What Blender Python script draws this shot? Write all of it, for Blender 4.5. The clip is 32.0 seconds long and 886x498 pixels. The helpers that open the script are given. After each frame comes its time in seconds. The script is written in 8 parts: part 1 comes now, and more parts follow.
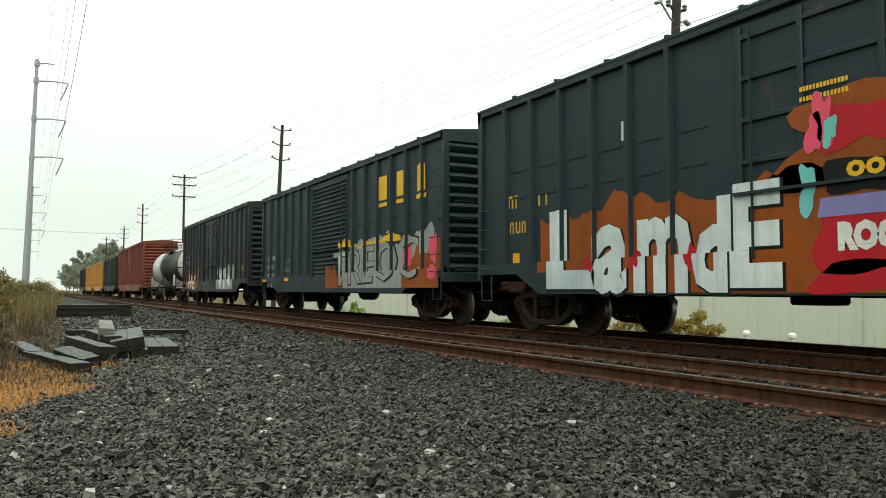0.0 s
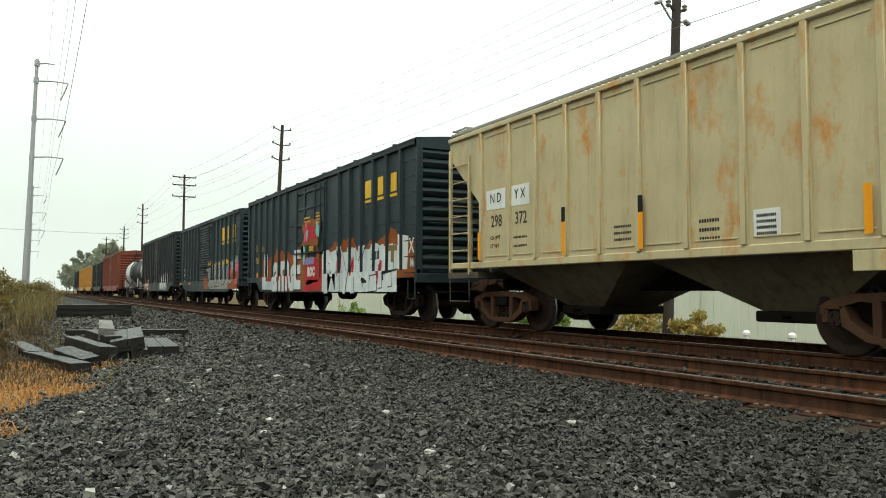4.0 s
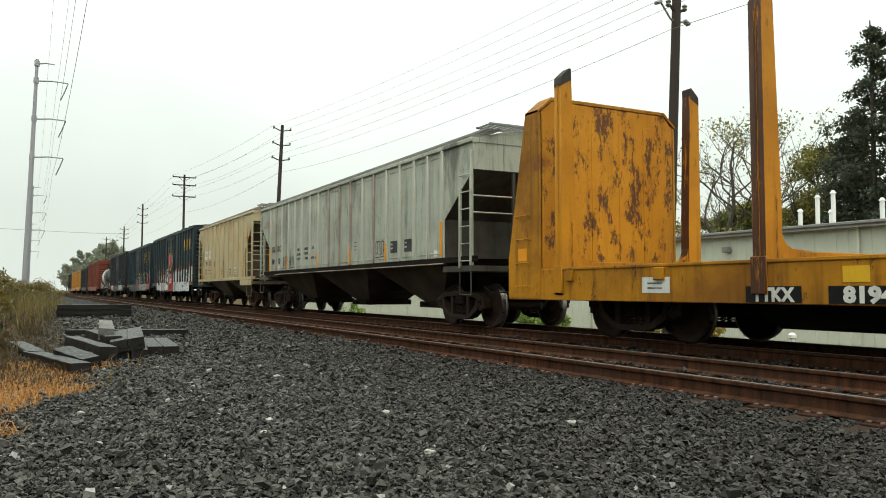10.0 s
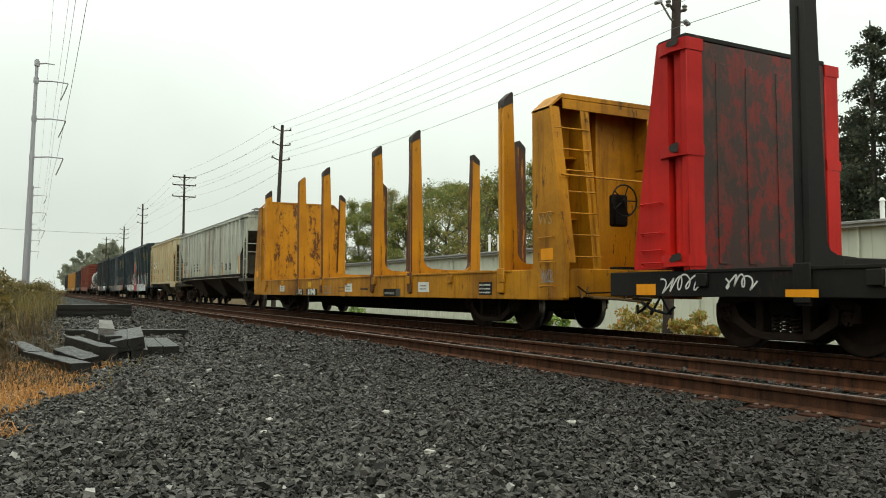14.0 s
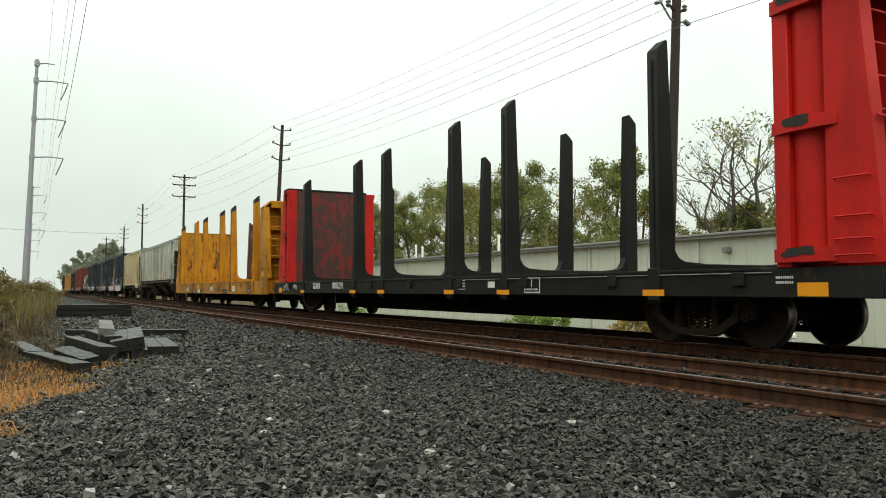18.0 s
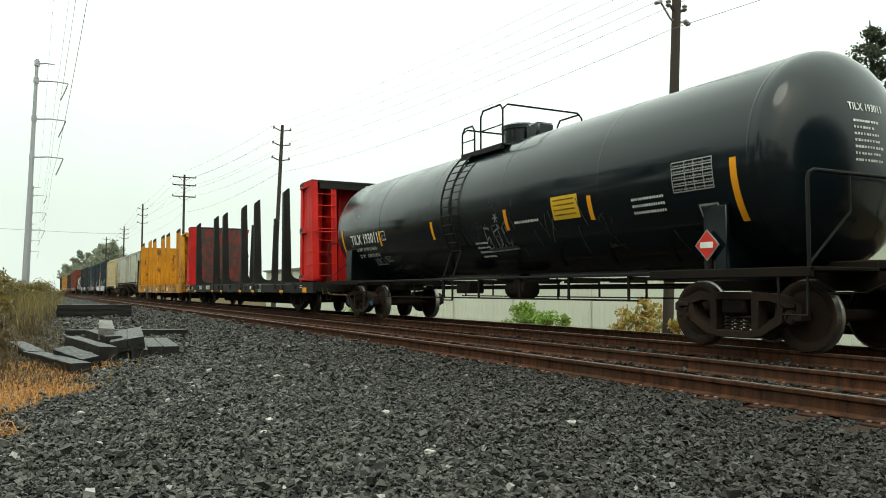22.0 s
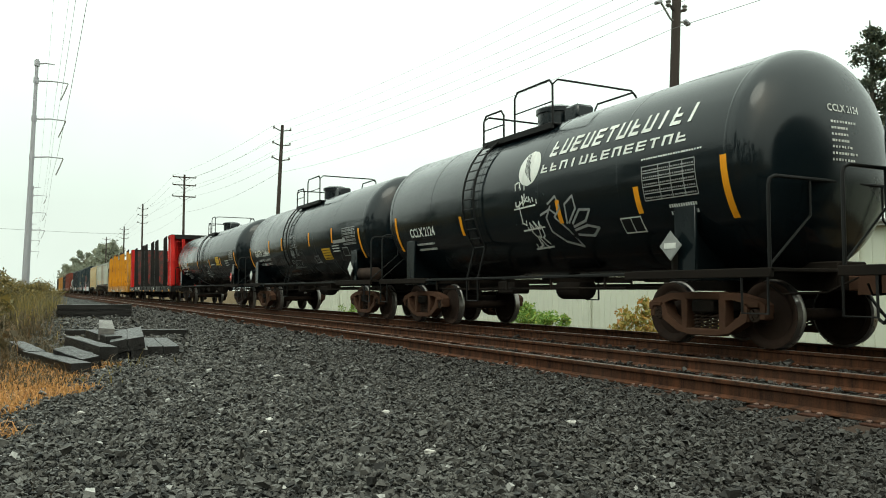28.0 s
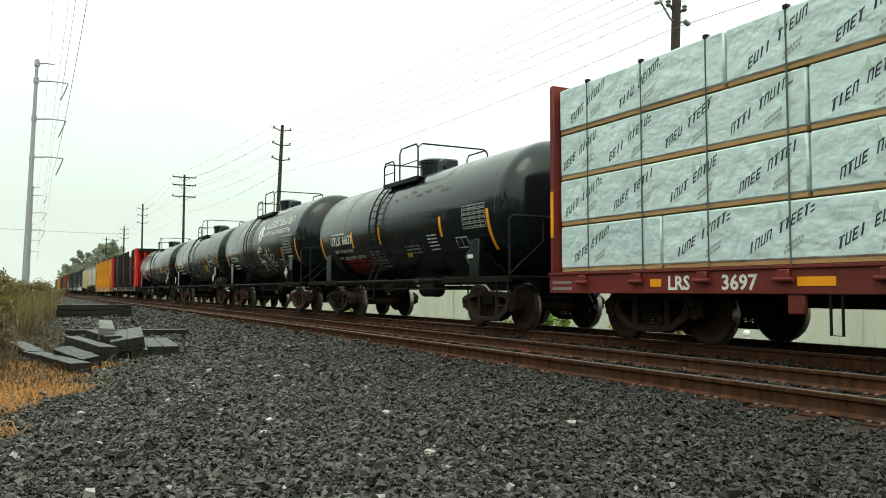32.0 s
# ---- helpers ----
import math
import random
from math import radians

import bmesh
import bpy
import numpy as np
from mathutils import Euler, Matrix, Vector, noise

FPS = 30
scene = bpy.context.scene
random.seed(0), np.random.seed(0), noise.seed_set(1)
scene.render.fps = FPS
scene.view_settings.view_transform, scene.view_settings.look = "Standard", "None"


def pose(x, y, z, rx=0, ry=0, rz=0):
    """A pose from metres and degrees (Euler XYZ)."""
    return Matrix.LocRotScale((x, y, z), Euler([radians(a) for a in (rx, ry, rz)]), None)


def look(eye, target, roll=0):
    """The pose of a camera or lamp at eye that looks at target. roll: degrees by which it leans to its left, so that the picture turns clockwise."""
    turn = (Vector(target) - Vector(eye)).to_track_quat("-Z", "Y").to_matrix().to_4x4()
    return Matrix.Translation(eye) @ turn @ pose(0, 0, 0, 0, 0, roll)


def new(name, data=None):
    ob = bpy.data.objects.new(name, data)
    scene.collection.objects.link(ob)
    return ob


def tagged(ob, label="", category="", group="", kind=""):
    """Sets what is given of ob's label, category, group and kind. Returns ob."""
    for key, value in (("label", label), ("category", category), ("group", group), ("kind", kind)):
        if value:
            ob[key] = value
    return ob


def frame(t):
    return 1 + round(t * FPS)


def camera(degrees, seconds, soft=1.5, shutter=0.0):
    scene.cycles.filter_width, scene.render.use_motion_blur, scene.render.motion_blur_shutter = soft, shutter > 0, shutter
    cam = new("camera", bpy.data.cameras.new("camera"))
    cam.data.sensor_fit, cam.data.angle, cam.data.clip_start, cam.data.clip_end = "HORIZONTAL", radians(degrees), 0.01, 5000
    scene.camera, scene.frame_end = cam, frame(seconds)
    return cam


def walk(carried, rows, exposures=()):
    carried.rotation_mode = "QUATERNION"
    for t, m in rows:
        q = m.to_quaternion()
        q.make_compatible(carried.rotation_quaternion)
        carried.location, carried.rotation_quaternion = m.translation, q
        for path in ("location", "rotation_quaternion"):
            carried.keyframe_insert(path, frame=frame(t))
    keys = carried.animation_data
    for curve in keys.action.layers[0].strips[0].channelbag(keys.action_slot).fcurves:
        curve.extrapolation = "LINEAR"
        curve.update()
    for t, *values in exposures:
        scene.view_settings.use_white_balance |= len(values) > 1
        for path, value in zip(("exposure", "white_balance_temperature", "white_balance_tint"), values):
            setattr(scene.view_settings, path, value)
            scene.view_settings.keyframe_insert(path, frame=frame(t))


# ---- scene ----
# The camera stands still beside the line, a metre over the ballast, and looks slantwise along two tracks.
cam = camera(59.2, 32.0, soft=1.0)
EYE = pose(0.0, 0.0, 0.79, 93.03, 0.0, -27.91)
walk(cam, [(0.0, EYE), (32.0, EYE)], exposures=[
    (0.0, 0.05, 6750, 0), (7.5, -0.02, 6750, 0), (9.0, -0.08, 6750, 2), (10.5, -0.18, 6800, 4), (12.0, -0.34, 6850, 4.5), (14.0, -0.24, 6850, 3),
    (17.0, -0.22, 6800, 3), (18.5, -0.14, 6800, 2), (20.0, 0.0, 6750, 0), (24.0, 0.05, 6700, -3), (32.0, 0.02, 6700, -3)])

# ---- light: a bright overcast sky with a weak, wide sun behind the cloud ----
world = bpy.data.worlds.new("world")
scene.world = world
world.use_nodes = True
wn = world.node_tree
wn.nodes.clear()
w_out = wn.nodes.new("ShaderNodeOutputWorld")
w_bg = wn.nodes.new("ShaderNodeBackground")
w_sky = wn.nodes.new("ShaderNodeTexSky")
w_sky.sky_type = "NISHITA"
w_sky.sun_disc = False
w_sky.sun_elevation = radians(48)
w_sky.sun_rotation = radians(200)
w_sky.air_density, w_sky.dust_density, w_sky.ozone_density = 1.0, 6.0, 1.0
w_mix = wn.nodes.new("ShaderNodeMix")
w_mix.data_type = "RGBA"
w_mix.inputs[0].default_value = 0.86
w_mix.inputs[7].default_value = (9.3, 10.0, 9.7, 1.0)
wn.links.new(w_sky.outputs[0], w_mix.inputs[6])
wn.links.new(w_mix.outputs[2], w_bg.inputs[0])
# an overcast dome is brighter overhead than at the horizon
w_co = wn.nodes.new("ShaderNodeTexCoord")
w_xyz = wn.nodes.new("ShaderNodeSeparateXYZ")
w_up = wn.nodes.new("ShaderNodeMapRange")
w_up.inputs[1].default_value, w_up.inputs[2].default_value = 0.1, 1.0
w_up.inputs[3].default_value, w_up.inputs[4].default_value = 0.112, 0.285
wn.links.new(w_co.outputs["Generated"], w_xyz.inputs[0])
wn.links.new(w_xyz.outputs[2], w_up.inputs[0])
w_cl = wn.nodes.new("ShaderNodeTexNoise")
w_cl.inputs["Scale"].default_value = 2.2
w_cl.inputs["Detail"].default_value = 5.0
w_cr = wn.nodes.new("ShaderNodeMapRange")
w_cr.inputs[1].default_value, w_cr.inputs[2].default_value = 0.3, 0.7
w_cr.inputs[3].default_value, w_cr.inputs[4].default_value = 0.88, 1.08
w_cm = wn.nodes.new("ShaderNodeMath")
w_cm.operation = "MULTIPLY"
wn.links.new(w_co.outputs["Generated"], w_cl.inputs["Vector"])
wn.links.new(w_cl.outputs[0], w_cr.inputs[0])
wn.links.new(w_up.outputs[0], w_cm.inputs[0])
wn.links.new(w_cr.outputs[0], w_cm.inputs[1])
wn.links.new(w_cm.outputs[0], w_bg.inputs[1])
wn.links.new(w_bg.outputs[0], w_out.inputs[0])

sun = new("sun", bpy.data.lights.new("sun", "SUN"))
sun.data.energy = 0.6
sun.data.angle = radians(25)
sun.data.color = (1.0, 0.96, 0.9)
sun.matrix_world = look((0, 0, 40), (14, 18, 0))


# ---- materials ----
def nodes_of(name):
    m = bpy.data.materials.new(name)
    m.use_nodes = True
    t = m.node_tree
    return m, t, t.nodes["Principled BSDF"]


def noise_tex(t, coord, scale, stretch=(1, 1, 1), detail=4.0, rough=0.6):
    mp = t.nodes.new("ShaderNodeMapping")
    mp.inputs["Scale"].default_value = stretch
    t.links.new(coord, mp.inputs[0])
    n = t.nodes.new("ShaderNodeTexNoise")
    n.inputs["Scale"].default_value = scale
    n.inputs["Detail"].default_value = detail
    n.inputs["Roughness"].default_value = rough
    t.links.new(mp.outputs[0], n.inputs["Vector"])
    return n.outputs[0]


def ramp(t, fac, lo, hi, a=0.0, b=1.0):
    r = t.nodes.new("ShaderNodeMapRange")
    r.inputs[1].default_value, r.inputs[2].default_value = lo, hi
    r.inputs[3].default_value, r.inputs[4].default_value = a, b
    t.links.new(fac, r.inputs[0])
    return r.outputs[0]


def mix(t, fac, a, b):
    m = t.nodes.new("ShaderNodeMix")
    m.data_type = "RGBA"
    for i, v in ((0, fac), (6, a), (7, b)):
        if hasattr(v, "is_linked"):
            t.links.new(v, m.inputs[i])
        elif i == 0:
            m.inputs[0].default_value = v
        else:
            m.inputs[i].default_value = (*v, 1.0)
    return m.outputs[2]


def bump(t, bsdf, height, strength, dist):
    b = t.nodes.new("ShaderNodeBump")
    b.inputs["Strength"].default_value = strength
    b.inputs["Distance"].default_value = dist
    t.links.new(height, b.inputs["Height"])
    t.links.new(b.outputs[0], bsdf.inputs["Normal"])


def surface(name, base, second, rough=0.7, metal=0.0, big=0.8, small=14.0, amount=0.5, bumpy=0.3, deep=0.004,
            stretch=(1, 1, 1), vary=0.0, spec=0.2):
    """A plain material of two mingled colours at two scales, with fine relief; vary: how far pieces differ by chance."""
    m, t, p = nodes_of(name)
    co = t.nodes.new("ShaderNodeTexCoord").outputs["Object"]
    a = noise_tex(t, co, big, stretch)
    b = noise_tex(t, co, small, stretch, 6.0)
    f1 = ramp(t, a, 0.35, 0.65, 0.0, amount)
    f2 = ramp(t, b, 0.3, 0.7, 0.0, amount)
    c = mix(t, f1, base, second)
    c = mix(t, f2, c, tuple(0.55 * x + 0.45 * y for x, y in zip(base, second)))
    if vary:
        info = t.nodes.new("ShaderNodeObjectInfo").outputs["Random"]
        c = mix(t, ramp(t, info, 0, 1, 0, vary), c, second)
    t.links.new(c, p.inputs["Base Color"])
    t.links.new(ramp(t, b, 0.3, 0.7, max(rough - 0.12, 0.05), min(rough + 0.12, 1.0)), p.inputs["Roughness"])
    p.inputs["Metallic"].default_value = metal
    p.inputs["Specular IOR Level"].default_value = spec
    if bumpy:
        bump(t, p, b, bumpy, deep)
    return m


def car_paint(name, base, dirt, rust=(0.16, 0.055, 0.022), rough=0.5, dirty=0.5, streaks=0.5, rusty=0.15, spots=0.0, spot=(0.05, 0.03, 0.02), spec=0.18, run=0.5, grime=0.0):
    """Weathered paint of a freight car: blotches, streaks that run down, rust and scraped spots."""
    m, t, p = nodes_of(name)
    co = t.nodes.new("ShaderNodeTexCoord").outputs["Object"]
    big = noise_tex(t, co, 0.55, (1, 1, 1.4), 5.0)
    st = noise_tex(t, co, 5.0, (1, 1, 0.09), 6.0, 0.65)
    fine = noise_tex(t, co, 30.0, (1, 1, 0.6), 5.0)
    ru = noise_tex(t, co, 1.7, (1, 1, 0.55), 8.0, 0.72)
    c = mix(t, ramp(t, big, 0.38, 0.7, 0.0, dirty), base, dirt)
    c = mix(t, ramp(t, st, 0.5, 0.78, 0.0, streaks), c, tuple(0.6 * x for x in dirt))
    c = mix(t, ramp(t, fine, 0.35, 0.75, 0.0, 0.22), c, dirt)
    c = mix(t, ramp(t, ru, 0.62 - 0.1 * rusty, 0.68, 0.0, min(1.0, rusty * 2.2)), c, rust)
    if grime:
        gr = noise_tex(t, co, 1.15, (1, 1, 0.3), 7.0, 0.72)
        c = mix(t, ramp(t, gr, 0.53, 0.68, 0.0, grime), c, tuple(0.42 * x for x in dirt))
        dr = noise_tex(t, co, 11.0, (1, 1, 0.045), 4.0, 0.7)
        c = mix(t, ramp(t, dr, 0.6, 0.72, 0.0, grime), c, tuple(0.3 * x for x in dirt))
    if spots:
        sp = noise_tex(t, co, 4.2, (1.0, 1.0, run), 9.0, 0.8)
        c = mix(t, ramp(t, sp, 0.60 - 0.08 * spots, 0.635 - 0.07 * spots, 0.0, 0.88), c, spot)
    t.links.new(c, p.inputs["Base Color"])
    t.links.new(ramp(t, big, 0.3, 0.7, max(0.05, rough - 0.1), min(1.0, rough + 0.2)), p.inputs["Roughness"])
    p.inputs["Specular IOR Level"].default_value = spec
    bump(t, p, fine, 0.16, 0.004)
    return m


M = {}
M["box_blue"] = car_paint("dark_blue_paint", (0.013, 0.025, 0.031), (0.030, 0.040, 0.042), dirty=0.6, streaks=0.5, rusty=0.10)
M["box_brown"] = car_paint("brown_black_paint", (0.013, 0.018, 0.022), (0.034, 0.032, 0.030), dirty=0.6, streaks=0.6, rusty=0.12)
M["box_red"] = car_paint("oxide_red_paint", (0.16, 0.035, 0.02), (0.09, 0.045, 0.03), dirty=0.5, streaks=0.5, rusty=0.2)
M["box_yellow"] = car_paint("faded_yellow_paint", (0.42, 0.20, 0.035), (0.22, 0.11, 0.04), dirty=0.5, streaks=0.5, rusty=0.2)
M["hop_tan"] = car_paint("cream_paint", (0.50, 0.42, 0.255), (0.36, 0.285, 0.165), rust=(0.46, 0.20, 0.04), dirty=0.5, streaks=0.28, rusty=0.9, grime=0.25)
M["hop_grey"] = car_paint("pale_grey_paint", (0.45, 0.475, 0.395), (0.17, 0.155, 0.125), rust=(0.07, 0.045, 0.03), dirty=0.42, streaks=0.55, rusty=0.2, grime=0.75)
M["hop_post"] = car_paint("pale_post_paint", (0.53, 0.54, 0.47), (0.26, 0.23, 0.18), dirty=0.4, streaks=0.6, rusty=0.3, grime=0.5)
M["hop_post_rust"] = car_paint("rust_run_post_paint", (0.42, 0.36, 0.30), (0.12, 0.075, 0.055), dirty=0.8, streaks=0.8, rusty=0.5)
# both end colours: dirt, darkened further by the slope sheets' painted-in shade
M["hop_end"] = car_paint("grimy_shaded_end", (0.10, 0.095, 0.08), (0.028, 0.022, 0.018), dirty=1.0, streaks=0.8, rusty=0.3)
M["hop_bay_tan"] = car_paint("brown_cream_bay", (0.20, 0.165, 0.11), (0.07, 0.052, 0.037), dirty=0.9, streaks=0.8, rusty=0.4)
M["hop_end_tan"] = car_paint("grimy_shaded_cream_end", (0.13, 0.107, 0.076), (0.05, 0.04, 0.03), dirty=0.9, streaks=0.7, rusty=0.3)
M["stake_brown"] = car_paint("rusted_stake", (0.085, 0.034, 0.018), (0.03, 0.02, 0.016), dirty=0.8, streaks=0.8, rusty=0.4, spots=1.1, spot=(0.46, 0.17, 0.01), run=0.1)
M["stake_yellow"] = car_paint("worn_yellow_stake", (0.52, 0.225, 0.010), (0.25, 0.09, 0.012), dirty=0.7, streaks=0.9, rusty=0.25, spots=0.55, spot=(0.06, 0.027, 0.014), run=0.12)
M["flat_yellow"] = car_paint("railroad_yellow_paint", (0.52, 0.225, 0.010), (0.15, 0.058, 0.012), dirty=0.8, streaks=0.9, rusty=0.35, spots=0.25, spot=(0.06, 0.03, 0.016), run=0.3)
M["panel_yellow"] = car_paint("scraped_yellow_paint", (0.54, 0.245, 0.014), (0.32, 0.12, 0.014), dirty=0.7, streaks=0.6, rusty=0.3, spots=1.0, spot=(0.06, 0.026, 0.018), run=0.4)
M["flat_black"] = car_paint("flat_car_black_paint", (0.010, 0.010, 0.010), (0.034, 0.029, 0.024), dirty=0.5, streaks=0.4, rusty=0.12, spec=0.1)
M["flat_red"] = car_paint("bright_red_paint", (0.55, 0.016, 0.012), (0.24, 0.010, 0.01), dirty=0.55, streaks=0.5, rusty=0.08)
M["panel_red"] = car_paint("scraped_red_paint", (0.20, 0.022, 0.018), (0.06, 0.045, 0.04), dirty=1.0, streaks=0.9, rusty=0.1, spots=1.75, spot=(0.045, 0.036, 0.032))
M["flat_maroon"] = car_paint("maroon_paint", (0.16, 0.022, 0.018), (0.08, 0.03, 0.022), dirty=0.5, streaks=0.4, rusty=0.15)
M["tank_black"] = car_paint("tank_black_paint", (0.0035, 0.0065, 0.0085), (0.008, 0.012, 0.013), rough=0.11, dirty=0.5, streaks=0.5, rusty=0.0, spec=0.34)
M["tank_white"] = car_paint("tank_white_paint", (0.55, 0.55, 0.53), (0.12, 0.11, 0.10), rough=0.4, dirty=0.6, streaks=0.7, rusty=0.1)
M["under"] = surface("underframe_grime", (0.010, 0.009, 0.008), (0.026, 0.018, 0.014), 0.85, amount=0.6, bumpy=0.5, spec=0.05)
M["truck"] = surface("truck_cast_steel", (0.02, 0.015, 0.013), (0.055, 0.034, 0.024), 0.8, big=2.5, amount=0.7, bumpy=0.6, spec=0.08)
M["truck_rust"] = surface("rusty_cast_steel", (0.06, 0.032, 0.022), (0.11, 0.055, 0.034), 0.85, big=2.5, amount=0.7, bumpy=0.6, spec=0.08)
M["wheel"] = surface("wheel_steel", (0.045, 0.027, 0.02), (0.02, 0.015, 0.013), 0.75, metal=0.1, big=3.0, amount=0.7, spec=0.08)
M["tread"] = surface("bright_tread_steel", (0.30, 0.28, 0.26), (0.18, 0.16, 0.15), 0.35, metal=0.9)
M["blue_cap"] = surface("blue_bearing_cap", (0.05, 0.16, 0.26), (0.03, 0.06, 0.09), 0.5, big=9.0)
M["white_paint"] = car_paint("stencil_white", (0.74, 0.74, 0.70), (0.35, 0.34, 0.31), dirty=0.5, streaks=0.4, rusty=0.0)
M["black_paint"] = car_paint("stencil_black", (0.009, 0.009, 0.009), (0.024, 0.023, 0.022), dirty=0.3, streaks=0.2, rusty=0.0, spec=0.1)
M["stencil_grey"] = car_paint("worn_stencil_black", (0.03, 0.03, 0.028), (0.12, 0.105, 0.08), dirty=0.6, streaks=0.5, rusty=0.0, spec=0.1)
M["orange_paint"] = car_paint("reflective_orange", (0.80, 0.32, 0.012), (0.60, 0.20, 0.02), dirty=0.3, streaks=0.2, rusty=0.0)
M["yellow_paint"] = car_paint("stencil_yellow", (0.72, 0.42, 0.02), (0.38, 0.22, 0.04), dirty=0.4, streaks=0.3, rusty=0.05)
M["red_spray"] = car_paint("spray_red", (0.42, 0.012, 0.02), (0.25, 0.01, 0.015), dirty=0.4, streaks=0.3, rusty=0.0)
M["orange_spray"] = car_paint("spray_rust_orange", (0.27, 0.065, 0.008), (0.13, 0.035, 0.01), dirty=0.6, streaks=0.4, rusty=0.1)
M["aqua_spray"] = car_paint("spray_aqua", (0.16, 0.5, 0.46), (0.1, 0.3, 0.3), dirty=0.3, streaks=0.2, rusty=0.0)
M["violet_spray"] = car_paint("spray_violet", (0.22, 0.2, 0.42), (0.14, 0.12, 0.25), dirty=0.3, streaks=0.2, rusty=0.0)
M["white_spray"] = car_paint("spray_white", (0.66, 0.68, 0.67), (0.30, 0.37, 0.39), dirty=0.75, streaks=0.55, rusty=0.0)
M["silver_spray"] = car_paint("spray_silver", (0.30, 0.30, 0.29), (0.16, 0.16, 0.16), dirty=0.5, streaks=0.4, rusty=0.0)
M["pink_spray"] = car_paint("spray_pink", (0.7, 0.08, 0.14), (0.5, 0.05, 0.1), dirty=0.3, streaks=0.2, rusty=0.0)
M["rubbed_gold"] = car_paint("rubbed_gold", (0.20, 0.14, 0.05), (0.09, 0.065, 0.03), dirty=0.6, streaks=0.4, rusty=0.1)
M["rust_bloom"] = car_paint("faint_rust_bloom", (0.035, 0.020, 0.017), (0.010, 0.010, 0.010), dirty=0.9, streaks=0.6, rusty=0.0, rough=0.3)
M["scuff"] = car_paint("scuffed_grey", (0.07, 0.075, 0.075), (0.015, 0.016, 0.016), dirty=0.9, streaks=0.9, rusty=0.0)
M["hazard_red"] = surface("placard_red", (0.55, 0.03, 0.02), (0.4, 0.03, 0.02), 0.5, bumpy=0)
M["faded_spray"] = car_paint("faded_white_spray", (0.40, 0.30, 0.16), (0.30, 0.18, 0.05), dirty=0.9, streaks=0.7, rusty=0.0)
M["lumber"] = surface("sawn_lumber", (0.42, 0.26, 0.12), (0.30, 0.17, 0.07), 0.8, big=2.0, small=25, stretch=(1, 0.15, 1), amount=0.6)
M["rail_top"] = surface("worn_rail_head", (0.24, 0.21, 0.19), (0.14, 0.12, 0.11), 0.42, metal=0.7, big=0.6, stretch=(8, 0.3, 1), amount=0.6, bumpy=0.1)
M["tie"] = surface("old_creosoted_tie", (0.022, 0.016, 0.013), (0.055, 0.038, 0.03), 0.9, big=3.0, small=26, stretch=(0.2, 1, 1), amount=0.7, bumpy=0.7, deep=0.01, vary=0.4, spec=0.03)
M["tie_pile"] = surface("weathered_loose_tie", (0.004, 0.0035, 0.003), (0.032, 0.028, 0.026), 0.4, big=5.0, small=34, stretch=(1, 0.16, 1), amount=0.6, bumpy=0.9, deep=0.012, vary=0.0, spec=0.24)
M["tie_pale"] = surface("bleached_loose_tie", (0.035, 0.031, 0.028), (0.26, 0.245, 0.23), 0.6, big=5.0, small=34, stretch=(1, 0.16, 1), amount=0.85, bumpy=0.9, deep=0.012, spec=0.1)
M["plate"] = surface("rusty_tie_plate", (0.06, 0.027, 0.018), (0.03, 0.017, 0.013), 0.85, big=4.0, amount=0.6, spec=0.05)
M["clip"] = surface("pale_spike_head", (0.22, 0.15, 0.125), (0.09, 0.055, 0.045), 0.7, big=6.0, amount=0.6)
M["wood_pole"] = surface("utility_pole_wood", (0.03, 0.024, 0.021), (0.07, 0.054, 0.046), 0.9, big=1.2, small=18, stretch=(1, 1, 0.08), amount=0.7)
M["steel_pole"] = surface("galvanised_steel", (0.34, 0.34, 0.36), (0.24, 0.24, 0.26), 0.55, metal=0.3, big=0.4, amount=0.6, bumpy=0.1)
M["pale_stone"] = surface("pale_stone", (0.42, 0.40, 0.37), (0.26, 0.24, 0.22), 0.8, big=20.0, small=60.0)
M["wire"] = surface("wire_metal", (0.22, 0.22, 0.225), (0.16, 0.16, 0.165), 0.6, bumpy=0)
M["porcelain"] = surface("insulator_porcelain", (0.20, 0.19, 0.18), (0.12, 0.11, 0.10), 0.3, bumpy=0)
M["bldg"] = surface("pale_metal_siding", (0.56, 0.575, 0.475), (0.46, 0.475, 0.40), 0.55, big=0.12, small=2.0, amount=0.5, bumpy=0.1)
M["bldg_roof"] = surface("grey_metal_roof", (0.42, 0.43, 0.42), (0.32, 0.33, 0.32), 0.5, big=0.2, amount=0.5, bumpy=0.1)
M["bldg_trim"] = surface("grey_gutter_metal", (0.20, 0.20, 0.19), (0.28, 0.27, 0.26), 0.5, big=0.3, amount=0.5, bumpy=0.1)
M["pipe_white"] = surface("white_vent_pipe", (0.72, 0.72, 0.70), (0.6, 0.6, 0.58), 0.5, bumpy=0)
M["bark"] = surface("tree_bark", (0.06, 0.048, 0.04), (0.12, 0.10, 0.085), 0.95, big=2.0, small=14, stretch=(1, 1, 0.3), amount=0.7, bumpy=0.8, deep=0.02)
M["hose"] = surface("rubber_air_hose", (0.015, 0.015, 0.015), (0.03, 0.03, 0.03), 0.7, bumpy=0)


